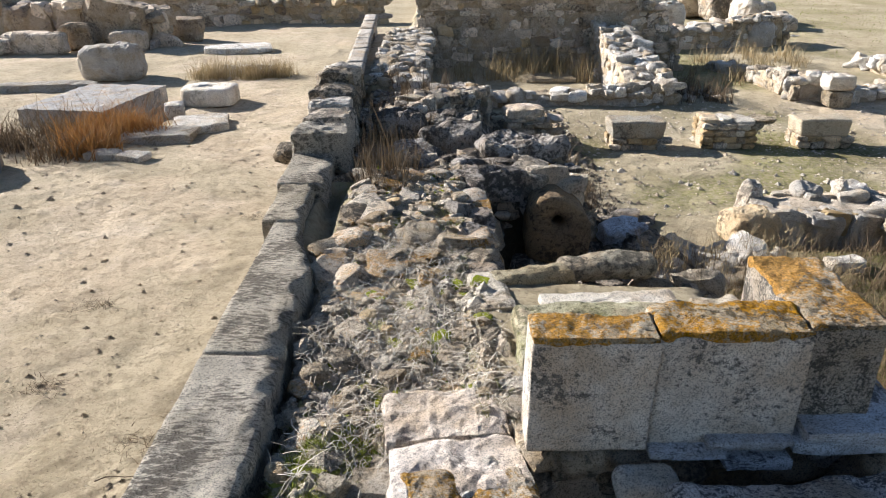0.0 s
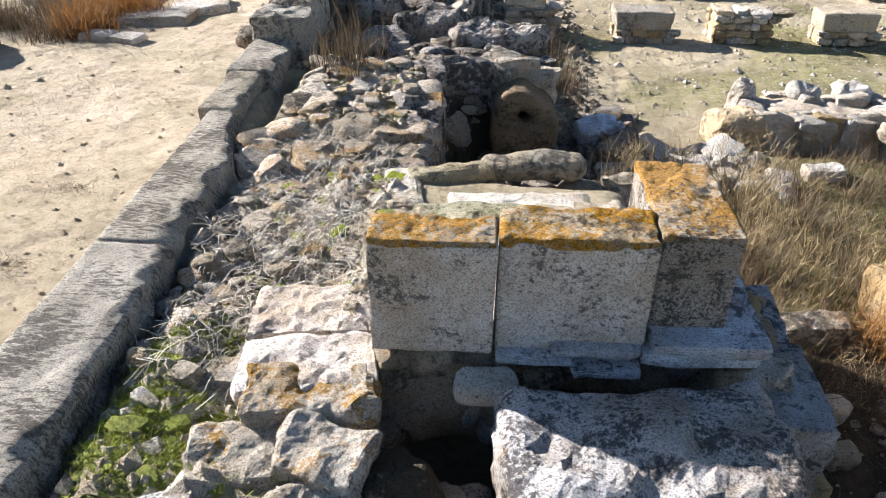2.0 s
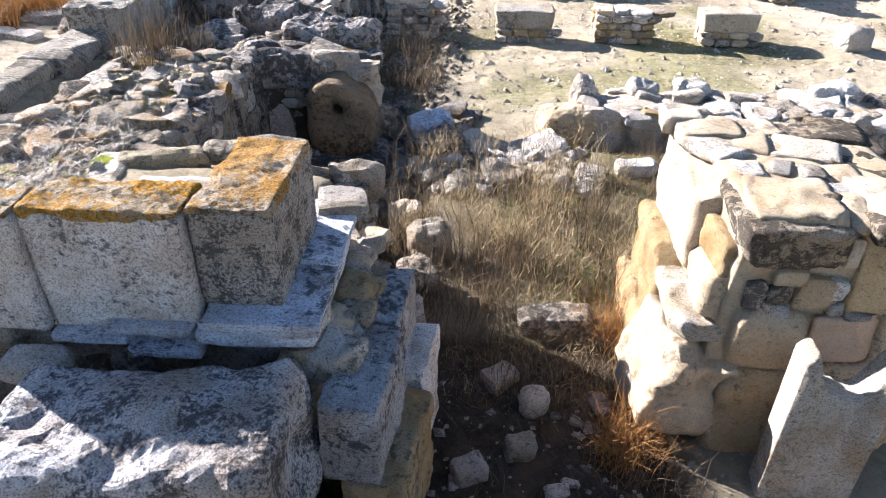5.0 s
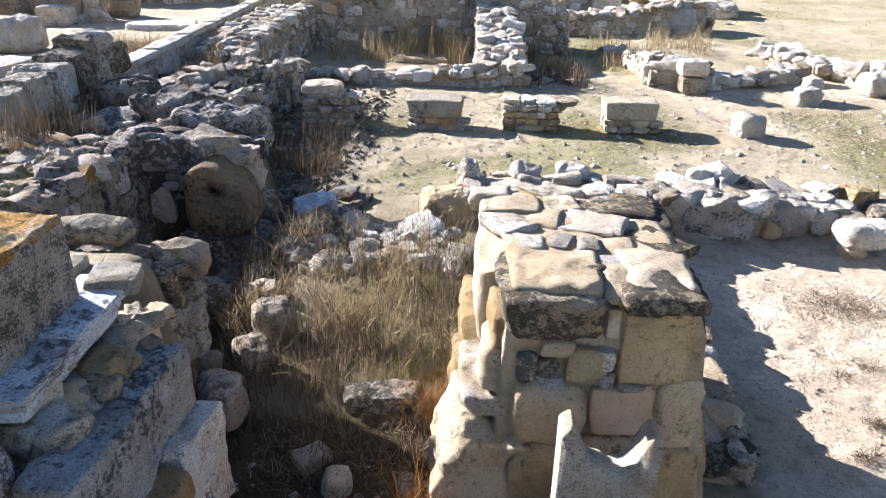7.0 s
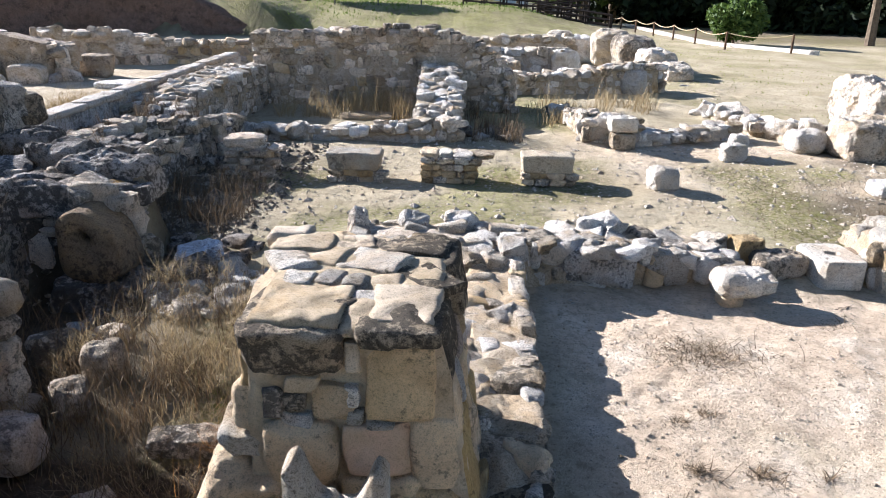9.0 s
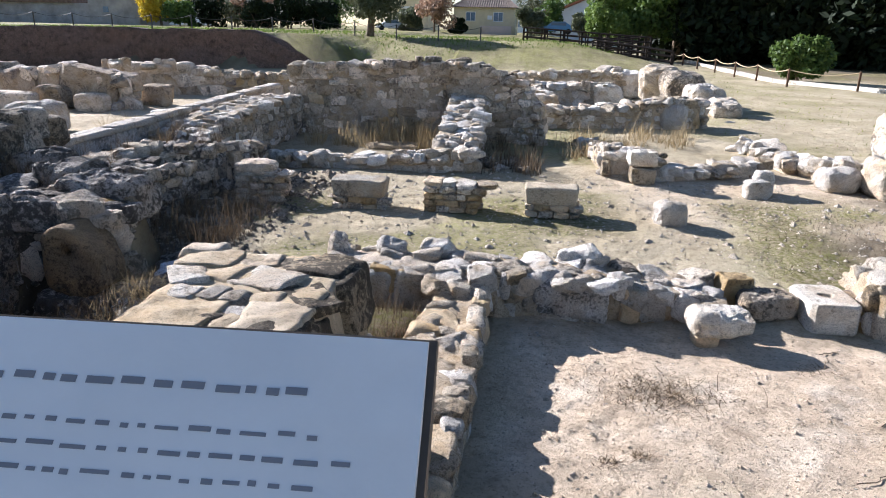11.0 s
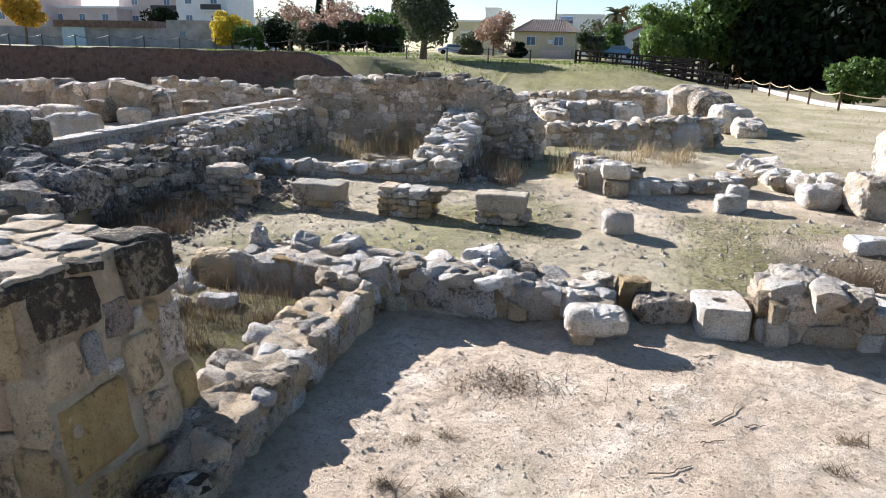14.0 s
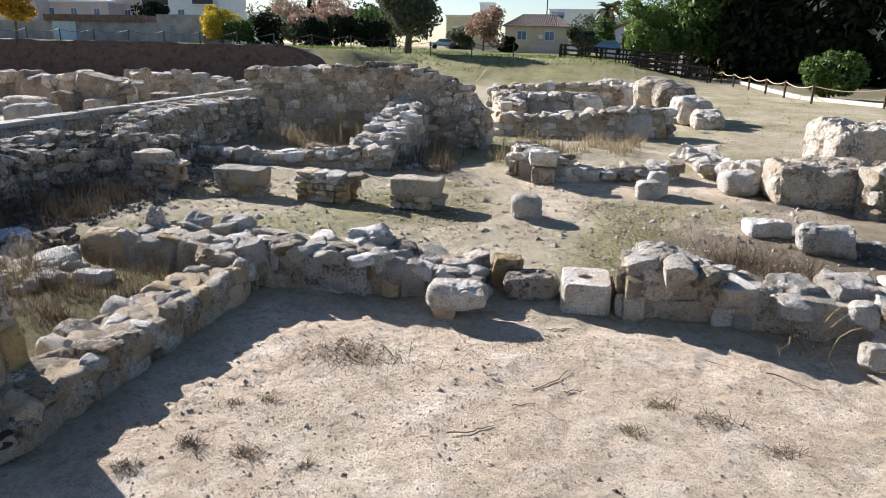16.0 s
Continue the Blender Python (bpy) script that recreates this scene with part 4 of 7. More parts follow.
holed_disc("pierced_stone", (0.84, 4.70, 0.07), 0.50, 0.54, 0.30, 0.05, stone_mat("brown_pierced_stone", (0.30, 0.225, 0.15), (0.21, 0.155, 0.10), (0.08, 0.062, 0.048), 0.4, vary=0.05), "brown standing stone pierced by a round hole", "pierced stone", 0.63, -0.05)
block("pit_ledge", (0.84, 4.66, -0.16), (0.66, 0.44, 0.25), DARKG, "dark rough ledge under the pierced stone", "ledge", 0.05, 0.06, 0.03, 0.03, 5)
block("blue_stone", (1.44, 5.02, 0.02), (0.36, 0.28, 0.2), SLATE, "bluish grey rough stone beside the pit", "stone", 0.3, 0.07, 0.025, 0.05, 5, (0.1, -0.1))
block("pit_stone", (0.66, 3.6, -0.12), (0.3, 0.24, 0.2), GREY, "grey stone lying in the dark pit", "stone", 0.5, 0.07, 0.04, 0.03, 6)
block("pit_stone", (1.12, 3.62, -0.02), (0.26, 0.22, 0.2), GREY, "grey stone standing in dry grass", "stone", 0.2, 0.07, 0.04, 0.03, 6)
block("pit_stone", (1.40, 3.72, 0.0), (0.22, 0.2, 0.2), RUBBLE, "rounded grey stone in dry grass", "stone", 0.2, 0.07, 0.04, 0.03, 6)
for x, y, w, d, h, mt, rz in ((2.24, 2.80, 0.38, 0.16, 0.09, GREY, 0.1), (1.52, 2.62, 0.2, 0.24, 0.22, DARKPINK, 0.2), (1.55, 3.02, 0.17, 0.2, 0.13, GREY, 0.6), (1.58, 3.3, 0.22, 0.18, 0.2, RUBBLE, 0.3), (2.12, 2.26, 0.11, 0.10, 0.07, RUBBLE, 0.3), (1.97, 2.42, 0.15, 0.12, 0.06, DARKPINK, 0.8), (2.52, 2.38, 0.06, 0.16, 0.16, LIME, 0.2), (1.85, 1.90, 0.14, 0.12, 0.09, DARKPINK, 0.4), (2.05, 2.02, 0.14, 0.12, 0.10, RUBBLE, 0.1), (2.86, 4.38, 0.26, 0.15, 0.07, LIME, 0.1), (2.72, 2.95, 0.24, 0.3, 0.08, LIME, 0.2)):
    block("room_stone", (x, y, zat(x, y) - 0.03), (w, d, h + 0.03), mt, "weathered stone lying in dry grass", "stone", rz, min(w, d, h) * 0.35, 0.03, 0.02, 6, group="stones in the overgrown room")

# ---- masonry pier with flat capping ----
pier = wall((2.74, 2.625), (3.43, 2.63), 0.895, 0.0, [1.072, 1.072], "tall masonry pier of mortared sandstone", [(TAN, 1)], faces=(), core=stone_mat("buff_mortar", (0.80, 0.67, 0.47), (0.66, 0.52, 0.34), (0.30, 0.23, 0.16), 0.18, pits=0.2, vary=0.05, bump=1.0, grain=0.4), group="masonry pier", top_size=9.0, jitter=0.012)
for o in list(pier.children):
    bpy.data.objects.remove(o)
for v_ in pier.data.vertices:
    if v_.co.x > 0.28:
        v_.co.x += 0.17 * max(0.0, 1 - v_.co.z)
    if v_.co.x < -0.28:
        v_.co.x -= 0.05 * max(0.0, 1 - v_.co.z)
    v_.co.y += 0.008 if v_.co.y < -0.3 else 0.0


def pier_stone(x0, x1, y0, y1, z0, z1, mat, r=0.02, amp=0.012, rz=0.0, tilt=(0, 0), label="", taper=0.0, rough=0.011):
    y0, y1 = (2.15 + (w - 2.15) * 1.19 for w in (y0, y1))
    z0, z1 = z0 * 1.035, z1 * 1.035
    q = int(rng.integers(999))
    v, f = rounded_box((x1 - x0, y1 - y0, z1 - z0), r * 0.65, 0.022, amp, 7, q, 4, taper)
    v = facet(v, 6, q, 0.82)
    v = v + rough * np.stack([fbm(v + 9, 9, 4, q), fbm(v + 19, 9, 4, q), fbm(v + 29, 9, 4, q)], 1)
    ob = new("stone", mesh_of("stone", turned(v, tilt[0], tilt[1], rz), f, mat, True))
    ob.location = ((x0 + x1) / 2, (y0 + y1) / 2, (z0 + z1) / 2)
    if label:
        ob["label"] = label
    return child(ob, pier)


# front: two overhanging crusted blocks, then smaller stones and large lower ones
pier_stone(2.78, 3.06, 2.16, 2.40, 0.83, 1.015, CRUST, 0.05, 0.02, 0.0, (0.0, 0.02), "dark overhanging block", -0.42, 0.016)
pier_stone(3.15, 3.42, 2.13, 2.42, 0.965, 1.025, CRUST, 0.03, 0.018, 0, (0, -0.03), "dark overhanging slab", rough=0.014)
BUFF = stone_mat("buff_weathered_bed", (0.66, 0.55, 0.40), (0.52, 0.42, 0.29), (0.26, 0.21, 0.15), 0.24, pits=0.3, vary=0.12, grain=0.6)
pier_stone(2.77, 3.08, 2.17, 2.43, 1.00, 1.036, BUFF, 0.015, 0.012, rough=0.010)
pier_stone(3.17, 3.40, 2.19, 2.44, 1.01, 1.034, BUFF, 0.015, 0.012, rough=0.010)
pier_stone(3.08, 3.19, 2.16, 2.45, 0.985, 1.022, BUFF, 0.015, 0.012, rough=0.010)
SAND = stone_mat("brown_sandstone_face", (0.76, 0.56, 0.30), (0.60, 0.42, 0.20), (0.20, 0.145, 0.085), 0.36, pits=0.25, bump=0.8, vary=0.22, earth=(0.50, 0.32, 0.15), grain=0.55)
pier_stone(3.16, 3.40, 2.17, 2.45, 0.67, 0.965, SAND, 0.025, 0.008, 0, (0, 0))
pier_stone(2.87, 2.96, 2.16, 2.3, 0.69, 0.76, GREY, 0.02, 0.01)
pier_stone(2.98, 3.13, 2.17, 2.3, 0.66, 0.80, TAN, 0.02, 0.008)
pier_stone(2.86, 2.98, 2.16, 2.3, 0.63, 0.69, LIME, 0.02, 0.01)
pier_stone(3.07, 3.36, 2.17, 2.45, 0.44, 0.645, stone_mat("red_brown_block", (0.66, 0.45, 0.29), (0.54, 0.35, 0.21), (0.22, 0.15, 0.10), 0.2, pits=0.1, bump=0.5, vary=0.05, grain=0.4), 0.015, 0.006)
pier_stone(2.80, 3.05, 2.15, 2.5, 0.40, 0.645, TAN, 0.06, 0.014)
pier_stone(3.30, 3.47, 2.18, 2.7, 0.38, 0.68, SAND, 0.04, 0.012, 0.05)
pier_stone(3.30, 3.50, 2.16, 2.75, 0.0, 0.40, SAND, 0.04, 0.014, 0.05)
pier_stone(3.05, 3.34, 2.15, 2.5, 0.0, 0.43, SAND, 0.03, 0.01)
pier_stone(2.78, 3.05, 2.12, 2.5, 0.0, 0.41, TAN, 0.04, 0.012)
# sunlit west side, flaring towards the ground
pier_stone(2.66, 2.84, 2.42, 2.9, 0.62, 0.98, TAN, 0.05, 0.014)
pier_stone(2.68, 2.86, 2.2, 2.50, 0.58, 0.76, TAN, 0.05, 0.016)
pier_stone(2.70, 2.9, 2.2, 2.55, 0.74, 0.90, TAN, 0.05, 0.016)
pier_stone(2.60, 2.84, 2.5, 2.92, 0.28, 0.64, TAN, 0.06, 0.016)
pier_stone(2.60, 2.86, 2.18, 2.52, 0.48, 0.58, CAP, 0.04, 0.014)
pier_stone(2.53, 2.84, 2.12, 2.50, 0.08, 0.44, TAN, 0.06, 0.022, 0.1, (0, 0.28), rough=0.02)
pier_stone(2.56, 2.82, 2.52, 2.95, -0.02, 0.30, TAN, 0.06, 0.018)
# battered east side: flush stones in mortar
def east_stone(y0, y1, z0, z1, mat, proud=0.014):
    q = int(rng.integers(999))
    v, f = rounded_box((0.12, y1 - y0, z1 - z0), 0.022, 0.022, 0.012, 7, q, 4)
    v = facet(v, 5, q, 0.86)
    v = v + 0.009 * np.stack([fbm(v + 9, 8, 4, q), fbm(v + 19, 8, 4, q), fbm(v + 29, 8, 4, q)], 1)
    zc = (z0 + z1) / 2
    ob = new("stone", mesh_of("stone", turned(v, rng.normal(0, 0.06), -0.168, 0.0), f, mat, True))
    ob.location = (3.42 + 0.17 * max(0.0, 1 - zc) + proud - 0.06, (y0 + y1) / 2, zc)
    child(ob, pier)


for y0, y1, z0, z1, mt in ((2.24, 2.58, 0.80, 1.01, CRUST), (2.44, 2.53, 0.60, 0.78, LIME), (2.55, 2.64, 0.55, 0.61, CAP), (2.57, 2.73, 0.69, 0.86, DARKPINK), (2.22, 2.60, 0.22, 0.55, SAND), (2.64, 2.86, 0.40, 0.66, SAND), (2.66, 2.90, 0.12, 0.37, SAND), (2.90, 3.05, 0.44, 0.72, MASON), (2.92, 3.06, 0.08, 0.40, SAND), (2.28, 2.62, -0.02, 0.19, SAND), (2.75, 2.82, 0.70, 0.78, CAP), (2.84, 2.90, 0.68, 0.77, TAN), (2.24, 2.42, 0.58, 0.78, SAND)):
    east_stone(y0, y1, z0, z1, mt)
east_stone(2.74, 3.06, 0.80, 1.05, CRUST, 0.045)
pier_stone(2.7, 2.98, 2.72, 2.92, 0.0, 0.98, TAN, 0.04, 0.015)
pier_stone(2.98, 3.24, 2.74, 2.93, 0.0, 0.98, TAN, 0.04, 0.015)
for x0, x1, z0, z1, mt in ((3.09, 3.15, 0.84, 0.97, BUFF), (3.08, 3.14, 0.72, 0.80, CAP), (3.10, 3.15, 0.655, 0.71, CAP), (3.17, 3.26, 0.645, 0.668, LIME), (3.00, 3.06, 0.42, 0.62, TAN), (2.80, 2.87, 0.66, 0.78, GREY), (2.88, 3.00, 0.765, 0.83, BUFF)):
    pier_stone(x0, x1, 2.165, 2.28, z0, z1, mt, 0.016, 0.008)
# capping of thin pale slabs
for x0, x1, y0, y1, z1, mt in ((2.66, 2.92, 2.72, 2.92, 1.07, CAP), (2.92, 3.10, 2.76, 2.92, 1.055, CAP), (3.10, 3.26, 2.74, 2.92, 1.04, CRUST), (3.22, 3.43, 2.72, 2.95, 1.05, CRUST), (2.70, 2.86, 2.56, 2.74, 1.05, CAP), (2.86, 3.00, 2.60, 2.76, 1.045, TAN), (3.00, 3.26, 2.56, 2.74, 1.06, CAP), (3.25, 3.42, 2.42, 2.70, 1.045, CRUST), (2.80, 2.92, 2.44, 2.56, 1.045, CAP), (2.93, 3.02, 2.46, 2.56, 1.04, LIME), (3.04, 3.13, 2.43, 2.53, 1.045, LIME), (3.12, 3.26, 2.42, 2.56, 1.035, TAN), (2.84, 3.02, 2.38, 2.45, 1.04, CAP), (3.08, 3.22, 2.34, 2.41, 1.05, LIME), (2.95, 3.06, 2.32, 2.42, 1.03, TAN), (2.62, 2.8, 2.84, 2.95, 1.08, CAP)):
    pier_stone(x0, x1 - 0.004, y0, y1 - 0.004, 0.985, 1.022 + (z1 - 1.03) * 0.45, BUFF if mt is TAN or (mt is CAP and y0 > 2.58 and x0 < 3.0) else mt, 0.010, 0.010, rng.normal(0, 0.25), (rng.normal(0, 0.012), rng.normal(0, 0.012)), rough=0.008)

# two-pronged white stone before the pier
def forked_stone():
    xs_ = np.linspace(-0.16, 0.16, 21)
    prof = []
    for x in xs_:
        u = abs(x) / 0.16
        h = 0.12 + 0.16 * np.clip((u - 0.35) / 0.4, 0, 1) ** 1.3 - 0.03 * np.clip((u - 0.85) / 0.15, 0, 1)
        prof.append(0.42 + h + (0.02 if x < 0 else 0))
    verts, faces = [], []
    for j, yy in enumerate((-0.055, -0.04, 0.04, 0.055)):
        for x, h in zip(xs_, prof):
            inset = 0.012 if j in (0, 3) else 0
            verts.append((x, yy, h - inset))
        for x in xs_:
            verts.append((x * 1.02, yy, 0.0))
    n = len(xs_)
    for j in range(3):
        for i in range(n - 1):
            a, c = j * 2 * n + i, (j + 1) * 2 * n + i
            faces.append((a, a + 1, c + 1, c))
        for i in (0, n - 1):
            a, c = j * 2 * n + i, (j + 1) * 2 * n + i
            q = (a, c, c + n, a + n)
            faces.append(q if i == 0 else q[::-1])
    for j, flip in ((0, False), (3, True)):
        for i in range(n - 1):
            a = j * 2 * n + i
            q = (a, a + n, a + n + 1, a + 1)
            faces.append(q[::-1] if flip else q)
    v = np.array(verts)
    v = v + np.stack([fbm(v, 9, 3, 1), fbm(v, 9, 3, 2), fbm(v, 9, 3, 5)], 1) * 0.007
    ob = new("forked_stone", mesh_of("forked_stone", turned(v, 0, 0, -0.03), faces, CAP, True))
    ob.location = (3.10, 1.95, 0.0)
    tagged(ob, "white two-pronged limestone slab standing before the pier", "stone slab")


forked_stone()

# ---- low walls round the courtyard ----
SPECK = stone_mat("grey_speckled_limestone", (0.80, 0.76, 0.70), (0.66, 0.60, 0.52), (0.13, 0.12, 0.11), 0.40, pits=0.8, bump=1.0, vary=0.05, k=3.0)
PALE = [(LIME, 4), (RUBBLE, 2), (TAN, 0.6)]
w1 = wall((2.58, 5.27), (3.80, 5.20), 0.56, 0.0, [0.27, 0.32, 0.34, 0.33], "low rubble wall of white limestone", PALE, (0.2, 0.15), ("f", "s"), tops=[(LIME, 5), (RUBBLE, 1)], top_size=0.2)
w1b = wall((3.76, 5.20), (5.52, 5.40), 0.58, 0.0, [0.33, 0.32, 0.31, 0.26, 0.20], "low rubble wall of white limestone", PALE, (0.2, 0.15), ("f", "e"), tops=[(LIME, 4), (RUBBLE, 2), (GREY, 1)], top_size=0.2)
w2 = wall((3.70, 4.90), (3.70, 2.45), 0.40, -0.02, [0.30, 0.24, 0.22, 0.22, 0.18, 0.12], "low crumbling cross wall of mortared tan rubble", [(RUBBLE, 3), (TAN, 1), (LIME, 2)], (0.2, 0.14), ("k",), tops=[(RUBBLE, 4), (LIME, 2.5), (CRUST, 0.7), (TAN, 1)], top_size=0.21, toplift=-0.045, jitter=0.04, kinds=("round", "block", "round"))
block("yellow_boulder", (2.46, 5.06, 0.02), (0.44, 0.34, 0.30), TAN, "smooth yellowish boulder at the wall's end", "boulder", 0.2, 0.12, 0.035, 0.02, 4)
block("peak_stone", (2.62, 5.45, 0.10), (0.24, 0.2, 0.31), LIME, "white pointed stone on the low wall", "stone", 0.3, 0.06, 0.03, 0.03, 5, taper=0.4)
for x, y, w, d, h, mt in ((2.78, 5.02, 0.22, 0.18, 0.27, LIME), (3.02, 4.99, 0.26, 0.2, 0.28, LIME), (3.28, 4.98, 0.24, 0.18, 0.28, LIME), (3.74, 4.96, 0.42, 0.2, 0.22, RUBBLE), (4.48, 5.06, 0.58, 0.24, 0.25, SPECK), (4.92, 5.05, 0.12, 0.10, 0.22, TAN), (5.08, 5.10, 0.2, 0.18, 0.26, LIME), (5.36, 5.20, 0.36, 0.28, 0.20, LIME), (4.58, 5.58, 0.34, 0.2, 0.34, LIME), (4.00, 5.10, 0.42, 0.26, 0.31, RUBBLE), (3.42, 5.45, 0.28, 0.22, 0.37, LIME), (3.05, 5.44, 0.24, 0.2, 0.36, LIME)):
    block("facing_stone", (x, y, 0.0), (w, d, h + 0.04), mt, "large irregular facing stone of the low wall", "stone", rng.normal(0.15, 0.1), min(w, d) * 0.3, 0.03, 0.025, 5, (0, rng.normal(0, 0.1)), group="facing stones")

# ---- stones lying along the courtyard ----
block("prop_stone", (5.40, 4.78, -0.02), (0.16, 0.14, 0.11), TAN, "small tan stone propping a rounded block", "stone", 0.3, 0.04, 0.02, 0.02, 6)
block("rounded_block", (5.49, 4.80, 0.07), (0.42, 0.27, 0.18), CAP, "pale rounded limestone block on courtyard earth", "stone block", 0.10, 0.06, 0.02, 0.006, 5, cuts=3)
block("small_block", (5.74, 5.48, 0.03), (0.24, 0.2, 0.24), TAN, "squared tan stone block", "stone block", 0.2, 0.02, 0.03, 0.012, 6)
block("rough_rock", (5.96, 5.32, 0.0), (0.40, 0.26, 0.20), GREY, "rough grey rock beside courtyard", "stone", 0.15, 0.06, 0.03, 0.03, 6)


def trough():
    root = empty("socket_stone", (6.36, 5.33, 0.0), "white squared limestone block with a round socket on top", "stone block")
    n, w, d, h = 32, 0.36, 0.46, 0.225
    verts, faces = [], []
    for k in range(n):
        a = 2 * math.pi * (k + 0.5) / n
        ca, sa = math.cos(a), math.sin(a)
        s = 1 / max(abs(ca), abs(sa))
        ox, oy = ca * s * w / 2, sa * s * d / 2
        ring = [(ca * 0.052, sa * 0.04, h - 0.10), (ca * 0.055, sa * 0.043, h - 0.006), (ca * 0.062, sa * 0.05, h), (ox * 0.94, oy * 0.94, h), (ox, oy, h - 0.02), (ox, oy, 0.015), (ox * 0.96, oy * 0.96, 0)]
        verts += ring
    for k in range(n):
        for j in range(6):
            a, c = k * 7 + j, ((k + 1) % n) * 7 + j
            faces.append((a, c, c + 1, a + 1)[::-1])
    faces.append(tuple(k * 7 for k in range(n)))
    v = np.array(verts)
    v = v + np.stack([fbm(v, 7, 3, 1), fbm(v, 7, 3, 2), fbm(v, 7, 3, 5)], 1) * 0.006
    part("body", turned(v, 0, 0, 0.05), faces, CAP, root)


trough()
block("wedge_stone", (6.62, 5.22, 0.0), (0.08, 0.1, 0.14), TAN, "small upright stone at wall foot", "stone", 0.2, 0.02, 0.03, 0.01, 6)
block("gap_stone", (6.58, 5.48, 0.0), (0.2, 0.2, 0.18), DARKPINK, "small brown stone between blocks", "stone", 0.1, 0.05, 0.03, 0.02, 6)
e1 = wall((6.62, 5.40), (7.42, 5.42), 0.52, 0.0, [0.36, 0.44, 0.38, 0.26], "low ruined wall of porous white limestone", [(LIME, 2), (RUBBLE, 3)], (0.22, 0.16), ("f", "s"), tops=[(LIME, 2), (RUBBLE, 3)], top_size=0.22)
block("porous_block", (6.94, 5.42, 0.02), (0.50, 0.46, 0.43), stone_mat("porous_limestone", (0.62, 0.55, 0.44), (0.50, 0.42, 0.31), (0.20, 0.15, 0.10), 0.4, bump=1.2, vary=0.05), "large porous limestone block on the low wall", "stone block", 0.1, 0.08, 0.03, 0.035, 5)
e2 = wall((7.40, 5.42), (8.9, 5.30), 0.55, 0.0, [0.22, 0.24, 0.28, 0.2], "low ruined wall of white limestone", [(LIME, 3), (RUBBLE, 2)], (0.24, 0.16), ("f",), tops=[(LIME, 3), (RUBBLE, 2)], top_size=0.22)
for x, y, w, d, h, mt, rz in ((7.55, 5.35, 0.36, 0.22, 0.28, CAP, 0.05), (7.82, 5.42, 0.26, 0.36, 0.30, LIME, 0.5), (8.14, 5.4, 0.34, 0.34, 0.34, LIME, 0.2), (8.42, 5.2, 0.34, 0.3, 0.3, LIME, 0.7), (8.62, 4.9, 0.4, 0.3, 0.3, LIME, 0.3), (8.15, 4.72, 0.16, 0.14, 0.16, LIME, 0.3)):
    block("wall_block", (x, y, 0.0), (w, d, h), mt, "white limestone block of the ruined wall", "stone block", rz, 0.05, 0.03, 0.02, 6, group="wall blocks")

# ---- row of short piers ----
def bench_pier(x, y, w, cap, mats, label, base=0.09):
    root = empty("stone_pier", (x, y, base - 0.03), label, "pier", "row of short stone piers")
    ch = 0.14 if cap else 0.30
    v, f = rounded_box((w * 0.86, 0.28, ch + 0.02), 0.02, 0.05, 0.01, 8, int(x * 10), 3)
    part("core", v + np.array([0, 0, (ch + 0.02) / 2]), f, MORTAR, root)
    rows = 2 if cap else 4
    for k in range(rows):
        h = ch / rows
        for sy in (-1, 1):
            xx = -w * 0.46
            while xx < w * 0.4:
                ww = rng.uniform(0.09, 0.2)
                stone_at(root, pick(mats), (x + xx + ww / 2, y + sy * 0.13, base - 0.01 + h * (k + 0.5)), (ww * 0.97, 0.12, h * 0.95), 0, 0.04)
                xx += ww
    if cap:
        v, f = rounded_box((w, 0.34, 0.20), 0.025, 0.03, 0.012, 6, int(x * 20), 4)
        v[:, 0] *= 1 - 0.10 * (0.5 - v[:, 2] / 0.2)
        part("capstone", v + np.array([0, 0, ch + 0.11]), f, cap, root, "single worn capping block", True)
    else:
        xx = -w * 0.48
        while xx < w * 0.45:
            ww = rng.uniform(0.14, 0.24)
            stone_at(root, pick(mats), (x + xx + ww / 2, y, base + ch), (ww, 0.3, 0.07), 0, 0.03, "flat")
            xx += ww
    return root


GREYCAP = stone_mat("grey_brown_capstone", (0.44, 0.40, 0.32), (0.33, 0.29, 0.22), (0.15, 0.13, 0.10), 0.4, vary=0.05)
TANCAP = stone_mat("tan_capstone", (0.58, 0.49, 0.34), (0.50, 0.41, 0.27), (0.26, 0.20, 0.13), 0.2, vary=0.05)
bench_pier(2.20, 7.70, 0.63, GREYCAP, [(TAN, 1), (RUBBLE, 1)], "short pier with a grey capping block on small masonry")
bench_pier(3.25, 7.75, 0.66, None, [(RUBBLE, 2), (TAN, 2), (CAP, 1)], "short pier of small coursed tan stones")
bench_pier(4.36, 7.80, 0.60, TANCAP, [(RUBBLE, 1), (TAN, 1)], "short pier with a tan capping block on small masonry")
p0 = bench_pier(0.98, 7.80, 0.56, None, [(MASON, 2), (RUBBLE, 1)], "short crumbling pier of brown stones")
block("pier_boulder", (0.92, 7.8, 0.38), (0.46, 0.3, 0.12), MASON, "flat brown stone on a crumbling pier", "stone slab", 0.1, 0.04, 0.04, 0.02, 5)
block("white_boulder", (5.64, 7.62, 0.05), (0.32, 0.28, 0.28), LIME, "white squarish boulder on pale earth", "boulder", 0.15, 0.08, 0.03, 0.02, 5)

# ---- room with an L-shaped low wall before the tall back wall ----
lw = wall((0.02, 9.92), (2.9, 9.94), 0.36, 0.02, [0.25, 0.25, 0.24, 0.27, 0.33], "low white rubble wall of a room", [(LIME, 4), (RUBBLE, 1)], (0.26, 0.18), ("f", "s"), tops=[(LIME, 4), (RUBBLE, 1)], top_size=0.22)
